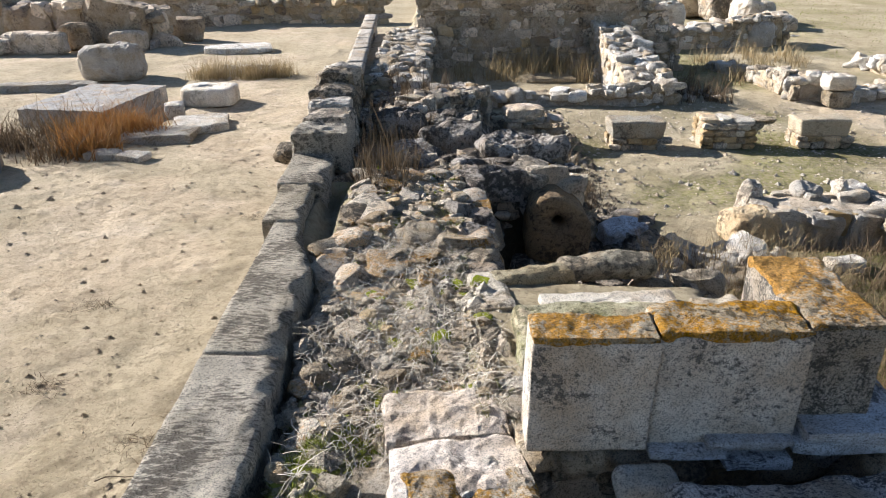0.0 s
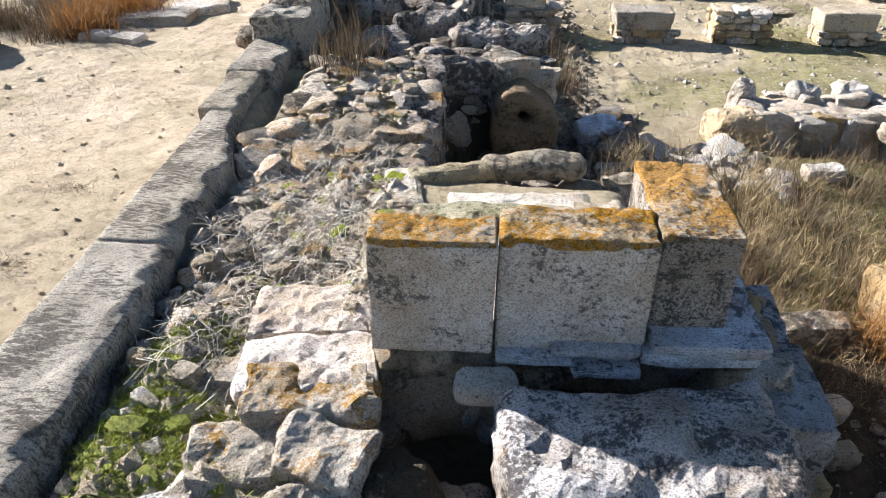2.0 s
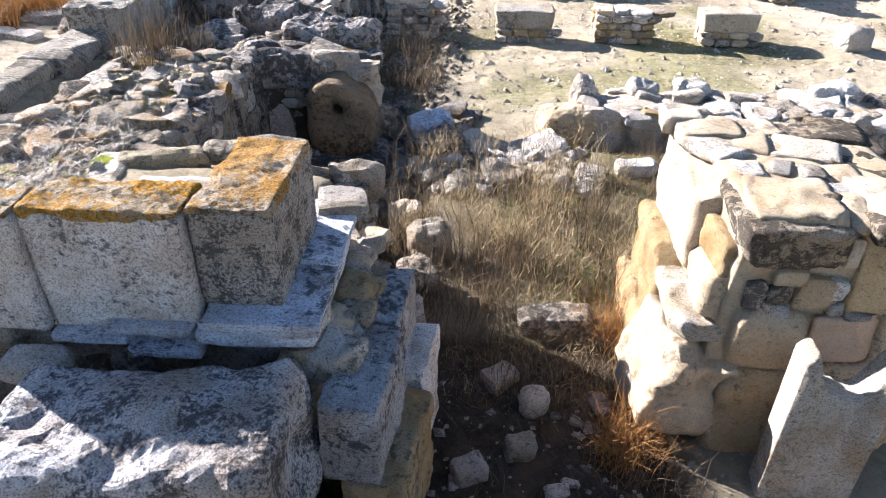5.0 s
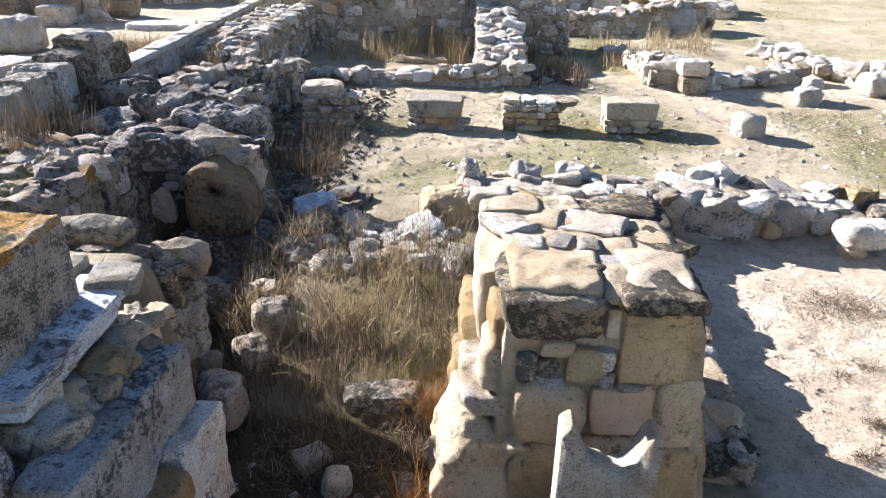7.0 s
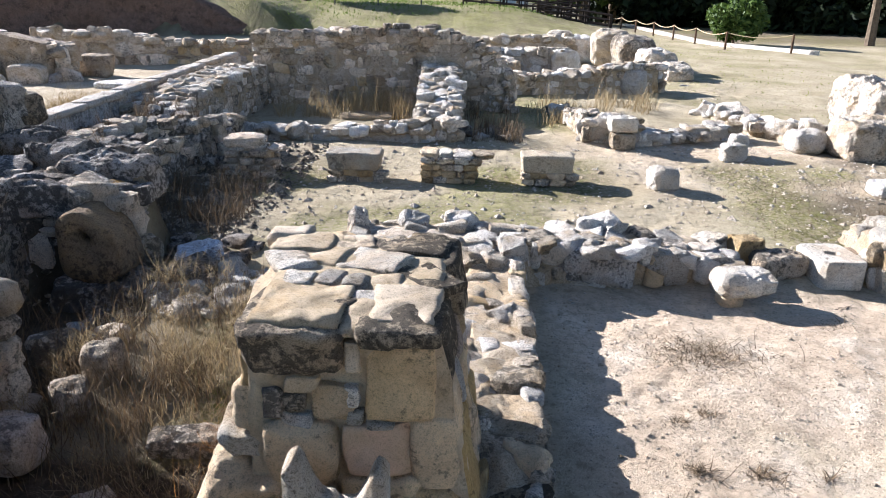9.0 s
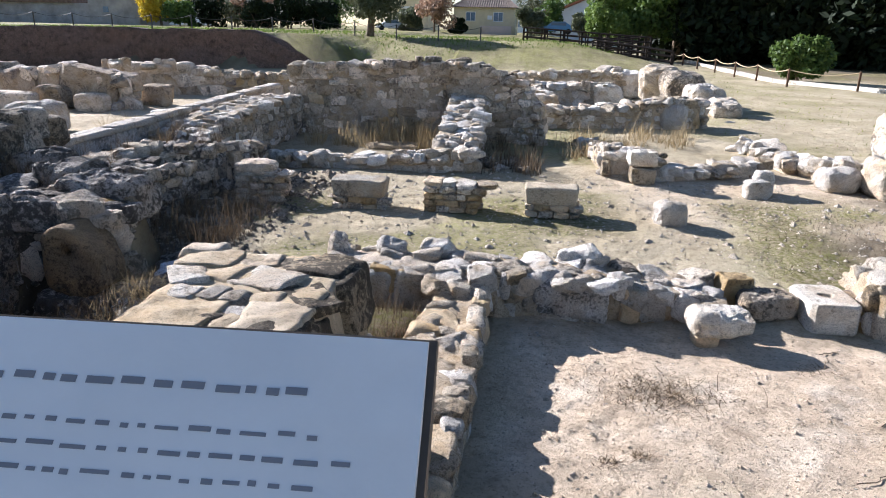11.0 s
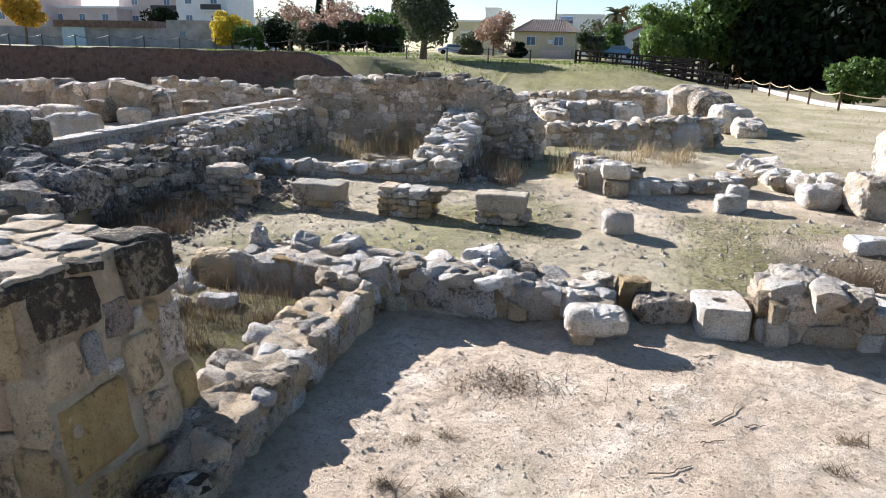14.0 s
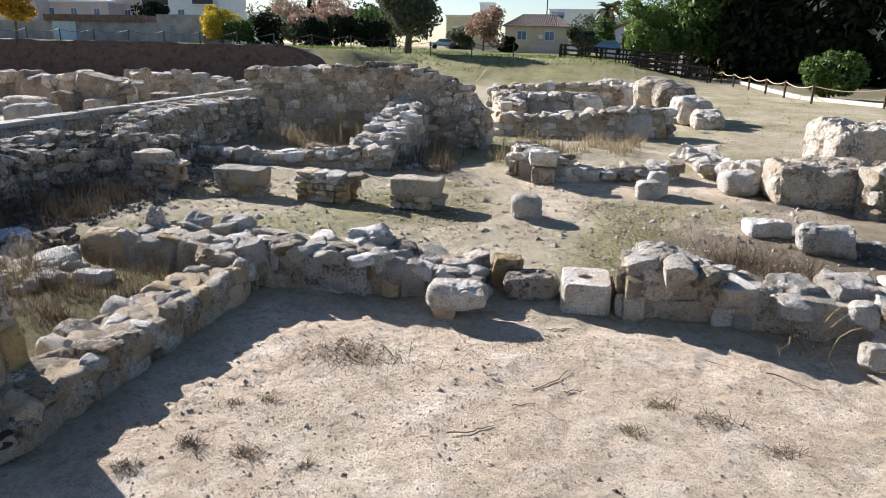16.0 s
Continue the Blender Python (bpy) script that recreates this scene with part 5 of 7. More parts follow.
spur = wall((3.0, 9.75), (2.92, 12.62), 0.62, 0.0, [0.40, 0.48, 0.60, 0.74, 0.86, 0.88], "sloping spur wall of white rubble", [(LIME, 3), (RUBBLE, 3)], (0.2, 0.14), ("f", "k", "s"), tops=[(LIME, 4), (RUBBLE, 1)], top_size=0.2)
back = wall((-0.42, 13.0), (3.9, 13.0), 0.52, 0.0, [1.34, 1.36, 1.40, 1.44, 1.42, 1.46, 1.36, 1.12], "tall ruined back wall of brown rubble masonry", [(MASON, 5), (RUBBLE, 1.2), (TAN, 0.6)], (0.21, 0.14), ("f",), tops=[(MASON, 2), (RUBBLE, 2), (GREY, 1)], top_size=0.24, core=stone_mat("brown_mortar", (0.56, 0.47, 0.37), (0.43, 0.35, 0.26), (0.17, 0.13, 0.10), 0.3, vary=0.05))
back_end = wall((3.88, 12.98), (4.25, 12.9), 0.6, 0.0, [1.05, 0.85, 0.72], "broken end of the tall back wall", [(MASON, 4), (RUBBLE, 1)], (0.2, 0.13), ("f", "e"), top_size=0.2)
for x, z, w, h in ((1.95, 1.44, 0.16, 0.12), (2.2, 1.45, 0.3, 0.08), (2.75, 1.42, 0.3, 0.1), (3.15, 1.34, 0.24, 0.1)):
    block("wall_top_stone", (x, 12.95, z), (w, 0.24, h), GREY, "loose dark stone on the back wall", "stone", 0.2, 0.03, 0.05, 0.02, 6, group="loose wall stones")
block("round_slab", (1.75, 11.6, 0.06), (0.9, 0.5, 0.10), stone_mat("buff_slab", (0.48, 0.40, 0.28), (0.38, 0.31, 0.2), (0.2, 0.16, 0.1), 0.3), "flat buff slab among dry weeds", "stone slab", 0.0, 0.05, 0.06, 0.015, 5)
scatter(20, 3.3, 4.0, 10.0, 11.4, 0.16, [(GREY, 2), (LIME, 1)], "fallen stone beside the spur wall", group="fallen stones", flat=0.5)

# ---- ruins beyond the courtyard ----
n1 = wall((5.15, 10.35), (5.95, 10.15), 0.5, 0.0, [0.36, 0.48, 0.36], "rough white rubble wall stub", [(LIME, 3), (RUBBLE, 2)], (0.24, 0.17), ("f", "s"), top_size=0.22)
block("upright_block", (5.62, 9.76, 0.06), (0.33, 0.26, 0.24), RUBBLE, "squared pale block under another", "stone block", 0.0, 0.03, 0.04, 0.015, 6)
block("upright_block", (5.60, 9.76, 0.30), (0.36, 0.28, 0.20), CAP, "squared pale block on another", "stone block", 0.04, 0.03, 0.04, 0.015, 6)
n2 = wall((5.9, 10.12), (7.35, 10.75), 0.4, 0.0, [0.26, 0.22, 0.26, 0.3], "low white rubble wall", [(LIME, 3), (RUBBLE, 2)], (0.26, 0.16), ("f",), top_size=0.24)
n3 = wall((5.25, 10.5), (5.0, 12.8), 0.34, 0.0, [0.45, 0.28, 0.2], "low rubble wall running back", [(LIME, 2), (RUBBLE, 2), (GREY, 1)], (0.24, 0.15), ("k",), top_size=0.2)
n4 = wall((4.1, 15.0), (7.7, 16.3), 0.5, 0.0, [0.50, 0.48, 0.55, 0.66, 0.62], "ruined wall of pale rubble", [(RUBBLE, 3), (LIME, 2), (MASON, 1)], (0.28, 0.17), ("f", "e"), top_size=0.28)
n5 = wall((3.4, 19.2), (5.9, 18.8), 0.5, 0.0, [0.72, 0.7, 0.72, 0.7], "ruined wall of pale rubble blocks", [(RUBBLE, 3), (LIME, 2)], (0.3, 0.2), ("f", "e"), top_size=0.3)
n6 = wall((4.3, 16.0), (3.6, 18.8), 0.5, 0.0, [0.6, 0.7], "ruined rubble wall running back", [(RUBBLE, 3), (LIME, 2)], (0.3, 0.2), ("f",), top_size=0.3)
n7 = wall((2.5, 23.5), (6.6, 23.5), 0.6, 0.0, [0.6, 0.75, 0.8], "far ruined wall of pale rubble", [(RUBBLE, 3), (LIME, 1)], (0.36, 0.22), ("f",), top_size=0.34)
for x, y, w, d, h, mt in ((7.75, 22.4, 1.1, 1.2, 1.05, RUBBLE), (8.2, 21.2, 1.1, 1.3, 0.95, GREY), (8.5, 19.9, 0.9, 1.1, 0.7, LIME), (8.85, 18.9, 0.8, 0.9, 0.45, RUBBLE), (6.4, 24.5, 1.0, 1.0, 0.85, RUBBLE), (7.0, 23.8, 0.9, 0.9, 0.8, LIME), (7.05, 15.9, 0.55, 0.5, 0.62, LIME), (7.55, 16.3, 0.5, 0.6, 0.55, TAN), (5.85, 18.6, 0.7, 0.4, 0.72, CAP), (8.65, 17.6, 0.4, 0.3, 0.1, LIME)):
    block("ruin_rock", (x, y, -0.08), (w, d, h + 0.08), mt, "big weathered limestone mass of a ruin", "rock", rng.uniform(-0.4, 0.4), min(w, d) * 0.28, 0.09, 0.09, 2.2, group="ruin rocks")
r1 = wall((8.0, 13.2), (8.05, 10.9), 0.45, 0.0, [0.22, 0.26, 0.3], "low pale rubble wall", [(LIME, 3), (RUBBLE, 2)], (0.26, 0.16), ("k", "s"), top_size=0.26)
block("squat_boulder", (8.16, 9.85, 0.04), (0.5, 0.4, 0.34), LIME, "squat white boulder at a wall gap", "boulder", 0.2, 0.13, 0.05, 0.03, 4)
r2 = wall((8.22, 10.95), (8.55, 10.1), 0.45, -0.02, [0.28, 0.34, 0.40], "massive ruined wall of pale rubble", [(RUBBLE, 3), (LIME, 2)], (0.26, 0.18), ("k", "e"), top_size=0.26)
block("ruin_boulder", (8.98, 9.62, -0.04), (1.08, 0.72, 0.56), RUBBLE, "massive eroded limestone block at the field edge", "boulder", 0.08, 0.14, 0.04, 0.07, 3.0)
r3 = wall((9.35, 9.35), (11.0, 9.6), 0.8, -0.02, [0.55, 0.62, 0.66, 0.66], "massive ruined wall of pale rubble", [(RUBBLE, 3), (GREY, 2)], (0.28, 0.18), ("f", "s"), top_size=0.3)
block("far_mass", (10.65, 11.3, -0.05), (2.5, 1.2, 0.86), RUBBLE, "long weathered rubble mass in the field", "rock", 0.1, 0.16, 0.06, 0.12, 3.0)
for x, y, w, d, h in ((7.0, 9.36, 0.32, 0.24, 0.2), (7.12, 9.5, 0.26, 0.22, 0.32), (8.05, 7.55, 0.42, 0.28, 0.14), (8.45, 7.0, 0.52, 0.3, 0.24), (8.75, 7.1, 0.4, 0.26, 0.10), (8.35, 6.05, 0.4, 0.26, 0.14), (8.75, 5.95, 0.4, 0.26, 0.14), (9.2, 10.9, 0.3, 0.24, 0.06)):
    block("field_rock", (x, y, zat(x, y) - 0.03), (w, d, h + 0.03), LIME if h > 0.12 else GREY, "pale limestone rock lying on dry earth", "rock", rng.uniform(-0.3, 0.3), min(w, d, h) * 0.35, 0.04, 0.03, 4, group="field rocks")

# ---- street beyond the terrace wall ----
block("paving_slab", (-5.45, 10.75, -0.30), (1.35, 1.9, 0.30), PAVE, "large grey slab with a raised border", "stone slab", -0.12, 0.02, 0.09, 0.006, 5)
holed_disc("drain_stone", (-3.95, 11.6, -0.30), 0.92, 0.75, 0.28, 0.07, CAP, "low pale drain stone with a dark hole", "drain stone", 0.5, 0.05, False)
block("white_rock", (-6.5, 13.7, -0.32), (1.15, 0.8, 0.66), LIME, "big white weathered boulder on the street", "boulder", 0.2, 0.2, 0.06, 0.06, 3)
block("slab_end", (-5.6, 7.6, -0.34), (0.7, 0.9, 0.34), PAVE, "grey stone slab beside dry weeds", "stone slab", 0.2, 0.03, 0.08, 0.01, 5)
for x, y, w, d, h in ((-4.3, 8.35, 0.42, 0.3, 0.09), (-3.9, 8.3, 0.36, 0.28, 0.08), (-3.95, 9.3, 1.0, 0.7, 0.10), (-3.6, 10.0, 0.8, 0.9, 0.07), (-4.2, 10.6, 0.3, 0.3, 0.2), (-3.95, 14.1, 1.0, 0.25, 0.18), (-5.0, 17.2, 1.6, 0.9, 0.12), (-7.5, 12.6, 2.2, 0.5, 0.1)):
    block("street_stone", (x, y, -0.31), (w, d, h + 0.04), LIME, "low pale stone set in the street", "stone", rng.uniform(-0.3, 0.3), 0.04, 0.06, 0.015, 4, group="street stones")
fl1 = wall((-16.5, 19.6), (-7.2, 18.4), 0.7, -0.35, [0.62, 0.45, 0.72, 0.55, 0.75, 0.5], "far ruined wall of big limestone blocks", [(MASON, 3), (DARKPINK, 2), (RUBBLE, 1)], (0.6, 0.42), ("f", "e"), top_size=0.6, core=MORTAR)
fl3 = wall((-10.3, 22.2), (-6.9, 22.85), 0.6, -0.35, [0.72, 0.62, 0.70, 0.5], "far ruined wall of tan blocks", [(MASON, 3), (DARKPINK, 1), (RUBBLE, 2)], (0.55, 0.38), ("f",), top_size=0.5, core=MORTAR)
fl2 = wall((-7.0, 22.9), (-1.9, 23.4), 0.5, -0.35, [0.45, 0.42, 0.45, 0.5], "far low wall of coursed tan masonry", [(RUBBLE, 2), (TAN, 2), (DARKPINK, 1)], (0.4, 0.2), ("f", "s"), top_size=0.4)
for x, y, w, d, h, mt in ((-8.2, 18.1, 1.6, 0.7, 1.2, MASON), (-10.6, 18.6, 1.4, 0.6, 0.95, MASON), (-13.2, 18.9, 2.4, 0.7, 0.95, DARKPINK), (-6.9, 19.2, 0.9, 0.6, 0.62, MASON), (-9.8, 17.0, 1.5, 0.5, 0.5, MASON), (-7.7, 17.4, 0.8, 0.5, 0.45, MASON), (-11.2, 16.8, 2.0, 0.6, 0.4, MASON), (-9.0, 17.6, 0.9, 0.5, 0.6, MASON)):
    block("street_ruin", (x, y, -0.33), (w, d, h), mt, "large weathered block of a far ruin", "stone block", rng.uniform(-0.1, 0.1), 0.1, 0.09, 0.05, 2.6, group="far ruin blocks")

# ---- sign panel on a post beside the path ----
def lectern():
    root = empty("information_panel", (3.955, 0.52, 0.45), "sloping white information panel with lines of grey text", "sign")
    tilt = math.radians(43)
    rot = (tilt, 0, 0.05)
    c = np.array([0.0, -0.02, 1.325])
    v, f = rounded_box((0.355, 0.30, 0.016), 0.003, 0.05, 0)
    part("backing", turned(v, *rot) + c, f, PANELD, root, "dark edged backing board")
    v, f = rounded_box((0.345, 0.294, 0.006), 0.002, 0.05, 0)
    up = turned(np.array([[0, 0, 0.0085]]), *rot)[0]
    face = part("panel", turned(v, *rot) + c + up, f, PANELW, root, "white glossy printed face")
    # heading and four blocks of small text
    yy = 0.112
    for k, (x0, w) in enumerate(((-0.08, 0.19), (-0.13, 0.25), (-0.13, 0.26), (-0.13, 0.25), (-0.13, 0.27), (-0.13, 0.26), (-0.13, 0.27), (-0.13, 0.24), (-0.13, 0.26), (-0.13, 0.27), (-0.13, 0.20), (-0.13, 0.26), (-0.13, 0.27))):
        end = x0 + w
        while x0 < end:
            ww = rng.uniform(0.004, 0.016)
            v, f = rounded_box((ww, 0.0042 if k == 0 else rng.uniform(0.002, 0.003), 0.0006), 0.0001, 0.03, 0)
            part("text_bar", turned(v + np.array([x0 + ww / 2, yy + rng.normal(0, 0.0004), 0.0117]), *rot) + c, f, INK, face)
            x0 += ww + rng.uniform(0.003, 0.007)
        yy -= 0.024 if k in (0, 3, 7) else 0.013
    v, f = rounded_box((0.05, 0.05, 1.30), 0.005, 0.2, 0)
    part("post", v + np.array([0, 0.03, 0.645]), f, PANELD, root, "square dark post")


lectern()

# ---- dry plants ----
def ribbons(name, roots, height, width, lean, mat, label, category, kind="stuff", segs=3, curl=0.3, up=1.0, seed=1):
    """Thin tapering stems from the given roots."""
    g_ = np.random.default_rng(seed)
    n = len(roots)
    h = height * g_.lognormal(0, 0.3, n)
    az = g_.uniform(0, 2 * math.pi, n)
    ln = np.abs(g_.normal(lean, 0.25, n))
    face = g_.uniform(0, 2 * math.pi, n)
    side = np.stack([np.cos(face), np.sin(face), np.zeros(n)], 1)
    p, rows = roots.copy(), []
    for k in range(segs + 1):
        w = width * (1 - k / segs * 0.85) * g_.uniform(0.7, 1.2, n)
        rows.append((p - side * w[:, None] / 2, p + side * w[:, None] / 2))
        d = np.stack([np.cos(az) * np.sin(ln), np.sin(az) * np.sin(ln), np.cos(ln) * up], 1)
        p = p + d * (h / segs)[:, None]
        ln = ln + g_.normal(curl, 0.25, n)
        az = az + g_.normal(0, abs(curl), n)
    m = 2 * (segs + 1)
    v = np.stack([r for ab in rows for r in ab], 1).reshape(-1, 3)
    base = (np.arange(n) * m)[:, None]
    f = np.concatenate([base + np.array([2 * k, 2 * k + 1, 2 * k + 3, 2 * k + 2]) for k in range(segs)])
    ob = new(name, mesh_of(name, v, f.tolist(), mat))
    return tagged(ob, label, category, kind=kind)


def spots(n, x0, x1, y0, y1, clump=0, spread=0.1, seed=0, z=None):
    g_ = np.random.default_rng(seed)
    if clump:
        cx, cy = g_.uniform(x0, x1, clump), g_.uniform(y0, y1, clump)
        k = g_.integers(clump, size=n)
        x, y = cx[k] + g_.normal(0, spread, n), cy[k] + g_.normal(0, spread, n)
    else:
        x, y = g_.uniform(x0, x1, n), g_.uniform(y0, y1, n)
    zz = land(x, y) if z is None else np.full(n, z)
    return np.stack([x, y, zz - 0.01], 1)


ribbons("dry_grass", spots(3000, 1.25, 2.65, 2.75, 4.45, 70, 0.10, 3), 0.11, 0.0035, 0.35, DRY, "dry straw-coloured grass filling the room", "grass", curl=0.25, seed=3)
# extra stems whose darkened brown adds to this corner's shade
ribbons("shade_stalks", spots(1100, 1.2, 2.15, 2.35, 3.6, 60, 0.05, 44), 0.24, 0.0045, 0.3, DRYDARK, "brown dry weeds in the shaded corner, shade put into their colour", "weeds", curl=0.25, seed=44)
ribbons("dry_weeds", spots(800, 1.25, 2.6, 2.8, 4.4, 46, 0.05, 4), 0.22, 0.005, 0.15, DRYDARK, "tall brown dry weeds", "weeds", curl=0.15, seed=4)
st = spots(420, 1.3, 2.7, 2.75, 4.5, 46, 0.06, 31)
ribbons("dry_stalks", st, 0.26, 0.006, 0.1, DRYDARK, "tall dry stalks with side twigs", "weeds", segs=4, curl=0.08, seed=31)
g_ = np.random.default_rng(32)
sd = np.repeat(st, 9, axis=0)
sd[:, 2] += g_.uniform(0.08, 0.26, len(sd))
sd[:, :2] += g_.normal(0, 0.012, (len(sd), 2))
ribbons("stalk_twigs", sd, 0.07, 0.004, 0.8, DRY, "side twigs and seed heads of dry stalks", "weeds", segs=2, curl=-0.2, seed=33)
ribbons("low_dry_grass", spots(5200, 1.7, 2.95, 2.3, 4.7, 0, 0, 5), 0.06, 0.004, 0.5, DRY, "short dry grass", "grass", seed=5)
ribbons("pier_grass", spots(900, 2.35, 2.65, 2.0, 2.9, 9, 0.06, 6), 0.2, 0.004, 0.3, ORANGEW, "rusty dry weeds at the pier foot", "weeds", seed=6)
tw = spots(4400, -0.48, 0.18, 1.65, 3.4, 64, 0.10, 7)
tw[:, 2] += np.random.default_rng(8).uniform(0.0, 0.05, len(tw))
ribbons("dry_twigs", tw, 0.15, 0.0034, 1.2, TWIG, "tangled grey dry twigs over rubble", "twigs", segs=5, curl=0.35, seed=7)
ribbons("platform_grass", spots(2200, -0.5, 0.2, 1.2, 4.6, 50, 0.05, 9), 0.05, 0.004, 0.5, MOSS, "low green moss and grass between rubble", "moss", seed=9)
ribbons("kerb_moss", spots(24000, -0.52, -0.10, 1.10, 1.85, 60, 0.05, 10), 0.030, 0.0035, 0.7, MOSS, "bright green moss beside the kerb", "moss", seed=10)
ribbons("platform_weeds", spots(700, -0.6, -0.2, 4.2, 6.0, 22, 0.03, 11), 0.26, 0.005, 0.12, DRYDARK, "dry weeds standing on the platform", "weeds", curl=0.1, seed=11)
ribbons("upper_weeds", spots(900, -0.7, 0.4, 5.5, 9.0, 30, 0.04, 12), 0.24, 0.006, 0.15, DRYDARK, "dry weeds standing on the upper platform", "weeds", curl=0.1, seed=12)
# same darkened brown, deepening the shade at the platform foot
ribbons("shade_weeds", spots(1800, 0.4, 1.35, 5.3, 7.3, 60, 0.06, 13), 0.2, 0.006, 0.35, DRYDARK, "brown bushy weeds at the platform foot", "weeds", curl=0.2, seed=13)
ribbons("wall_weeds", spots(1100, 0.2, 2.7, 11.4, 12.6, 26, 0.09, 14), 0.36, 0.011, 0.25, DRY, "dry weeds before the back wall", "weeds", curl=0.15, seed=14)
ribbons("spur_weeds", spots(600, 3.2, 4.2, 9.7, 12.6, 22, 0.08, 15), 0.26, 0.010, 0.2, DRYDARK, "dry weeds beside the spur wall", "weeds", curl=0.15, seed=15)
ribbons("ruin_weeds", spots(900, 4.6, 7.0, 11.0, 14.6, 22, 0.12, 16), 0.28, 0.013, 0.3, DRY, "dry weeds among the ruins", "weeds", seed=16)
ribbons("pit_weeds", spots(900, 0.4, 1.4, 3.2, 4.3, 16, 0.06, 17), 0.34, 0.005, 0.2, DRYDARK, "dry weeds in the pit", "weeds", seed=17)
ribbons("hollow_weeds", spots(2600, 1.85, 2.7, 1.3, 2.8, 40, 0.09, 18), 0.12, 0.004, 0.6, DRYDARK, "low dry weeds on dark earth", "weeds", seed=18)
ribbons("room_grass", spots(3600, 2.75, 3.52, 3.05, 4.85, 0, 0, 119), 0.045, 0.004, 0.7, DRYDARK, "short brown dry grass in the small room", "grass", seed=119)
ribbons("room_weeds", spots(900, 2.7, 3.5, 3.6, 4.8, 24, 0.06, 19), 0.14, 0.005, 0.3, DRYDARK, "low weeds under the wall", "weeds", seed=19)
ribbons("street_weeds", spots(2400, -4.9, -4.1, 8.5, 10.0, 14, 0.13, 20), 0.36, 0.013, 0.35, ORANGEW, "rusty bushy dry weeds beside the slab", "weeds", seed=20)
ribbons("street_grass", spots(1600, -4.9, -3.2, 13.5, 14.3, 20, 0.12, 21), 0.34, 0.012, 0.3, DRY, "dry grass round a sunken stone", "grass", seed=21)
ribbons("slab_weeds", spots(1500, -6.4, -4.8, 8.2, 9.6, 16, 0.15, 22), 0.36, 0.012, 0.35, DRYDARK, "dry weeds before the slab", "weeds", seed=22)
ribbons("field_weeds", spots(2600, 6.2, 9.0, 5.9, 8.8, 0, 0, 23), 0.06, 0.006, 0.7, DRYDARK, "short dry weeds on the field", "weeds", seed=23)
ribbons("yard_bushes", spots(1500, 7.0, 8.3, 5.95, 6.6, 9, 0.12, 24), 0.2, 0.005, 0.7, DRYDARK, "low brown twiggy weeds behind the ruined wall", "weeds", segs=4, curl=0.2, seed=24)
ribbons("dead_branch", spots(26, 7.75, 8.15, 4.85, 5.1, 2, 0.07, 25), 0.5, 0.008, 0.5, DRY, "pale dead branch arching over the wall foot", "branch", segs=6, curl=0.28, seed=25)
g_ = np.random.default_rng(77)
hx, hyy = g_.uniform(-35, 9, 9000), g_.uniform(38.5, 62, 9000)
ok = hyy > scarp_y(hx) + 1.0
hx, hyy = hx[ok], hyy[ok]
ribbons("hill_grass", np.stack([hx, hyy, land(hx, hyy) - 0.02], 1), 0.14, 0.07, 0.4, GRASS, "green grass on the far slope", "grass", seed=77)
fx, fyy = g_.uniform(8, 15, 5000), g_.uniform(10, 40, 5000)
ribbons("field_grass", np.stack([fx, fyy, land(fx, fyy) - 0.02], 1), 0.05, 0.03, 0.6, MOSS, "low olive grass on the field", "grass", seed=78)
for k, (x, y, r, n) in enumerate(((4.93, 3.98, 0.30, 900), (4.61, 2.86, 0.05, 110), (4.90, 2.85, 0.07, 110), (4.62, 3.24, 0.05, 60), (4.79, 3.32, 0.05, 60), (6.81, 3.85, 0.07, 130), (7.07, 3.76, 0.11, 110), (7.37, 3.56, 0.10, 110), (6.67, 3.54, 0.06, 70), (4.43, 2.62, 0.05, 70), (5.20, 2.86, 0.03, 40), (-1.75, 3.0, 0.18, 120), (-2.5, 3.5, 0.14, 120), (-2.7, 4.6, 0.16, 140), (-1.9, 6.4, 0.14, 60), (6.0, 4.45, 0.12, 60))):
    g_ = np.random.default_rng(50 + k)
    pts = np.stack([x + g_.normal(0, r * 0.6, n), y + g_.normal(0, r * 0.4, n), np.zeros(n)], 1)
    pts[:, 2] = land(pts[:, 0], pts[:, 1])
    ribbons("dead_weed", pts, 0.07, 0.005, 1.15, DRYDARK, "flattened dead weed on bare earth", "weed", kind="stuff", seed=50 + k)
for k, (x, y, ln, rz) in enumerate(((6.26, 3.95, 0.34, 0.92), (6.11, 3.64, 0.13, 0.6), (5.85, 3.36, 0.24, 0.73), (6.37, 3.87, 0.12, 0.3), (7.17, 4.57, 0.62, -0.46), (6.22, 4.74, 0.16, 0.1), (-1.6, 2.75, 0.4, 0.3), (7.62, 4.42, 0.3, -0.4))):
    n = 9
    g_ = np.random.default_rng(90 + k)
    c = np.stack([np.linspace(-ln / 2, ln / 2, n), np.cumsum(g_.normal(0, 0.012, n)), np.full(n, 0.008)], 1)
    c = turned(c, 0, 0, rz)
    v, f = [], []
    for j in range(n):
        for a in range(5):
            t = 2 * math.pi * a / 5
            r = 0.0035 * (1 - 0.5 * j / n)
            v.append((c[j, 0] - math.sin(rz) * r * math.cos(t), c[j, 1] + math.cos(rz) * r * math.cos(t), c[j, 2] + r * math.sin(t)))
    for j in range(n - 1):
        for a in range(5):
            f.append((j * 5 + a, j * 5 + (a + 1) % 5, j * 5 + 5 + (a + 1) % 5, j * 5 + 5 + a))
    ob = new("fallen_twig", mesh_of("fallen_twig", v, f, BARK))
    ob.location = (x, y, zat(x, y))
    tagged(ob, "thin bent dry twig on the courtyard earth", "twig", "fallen twigs")
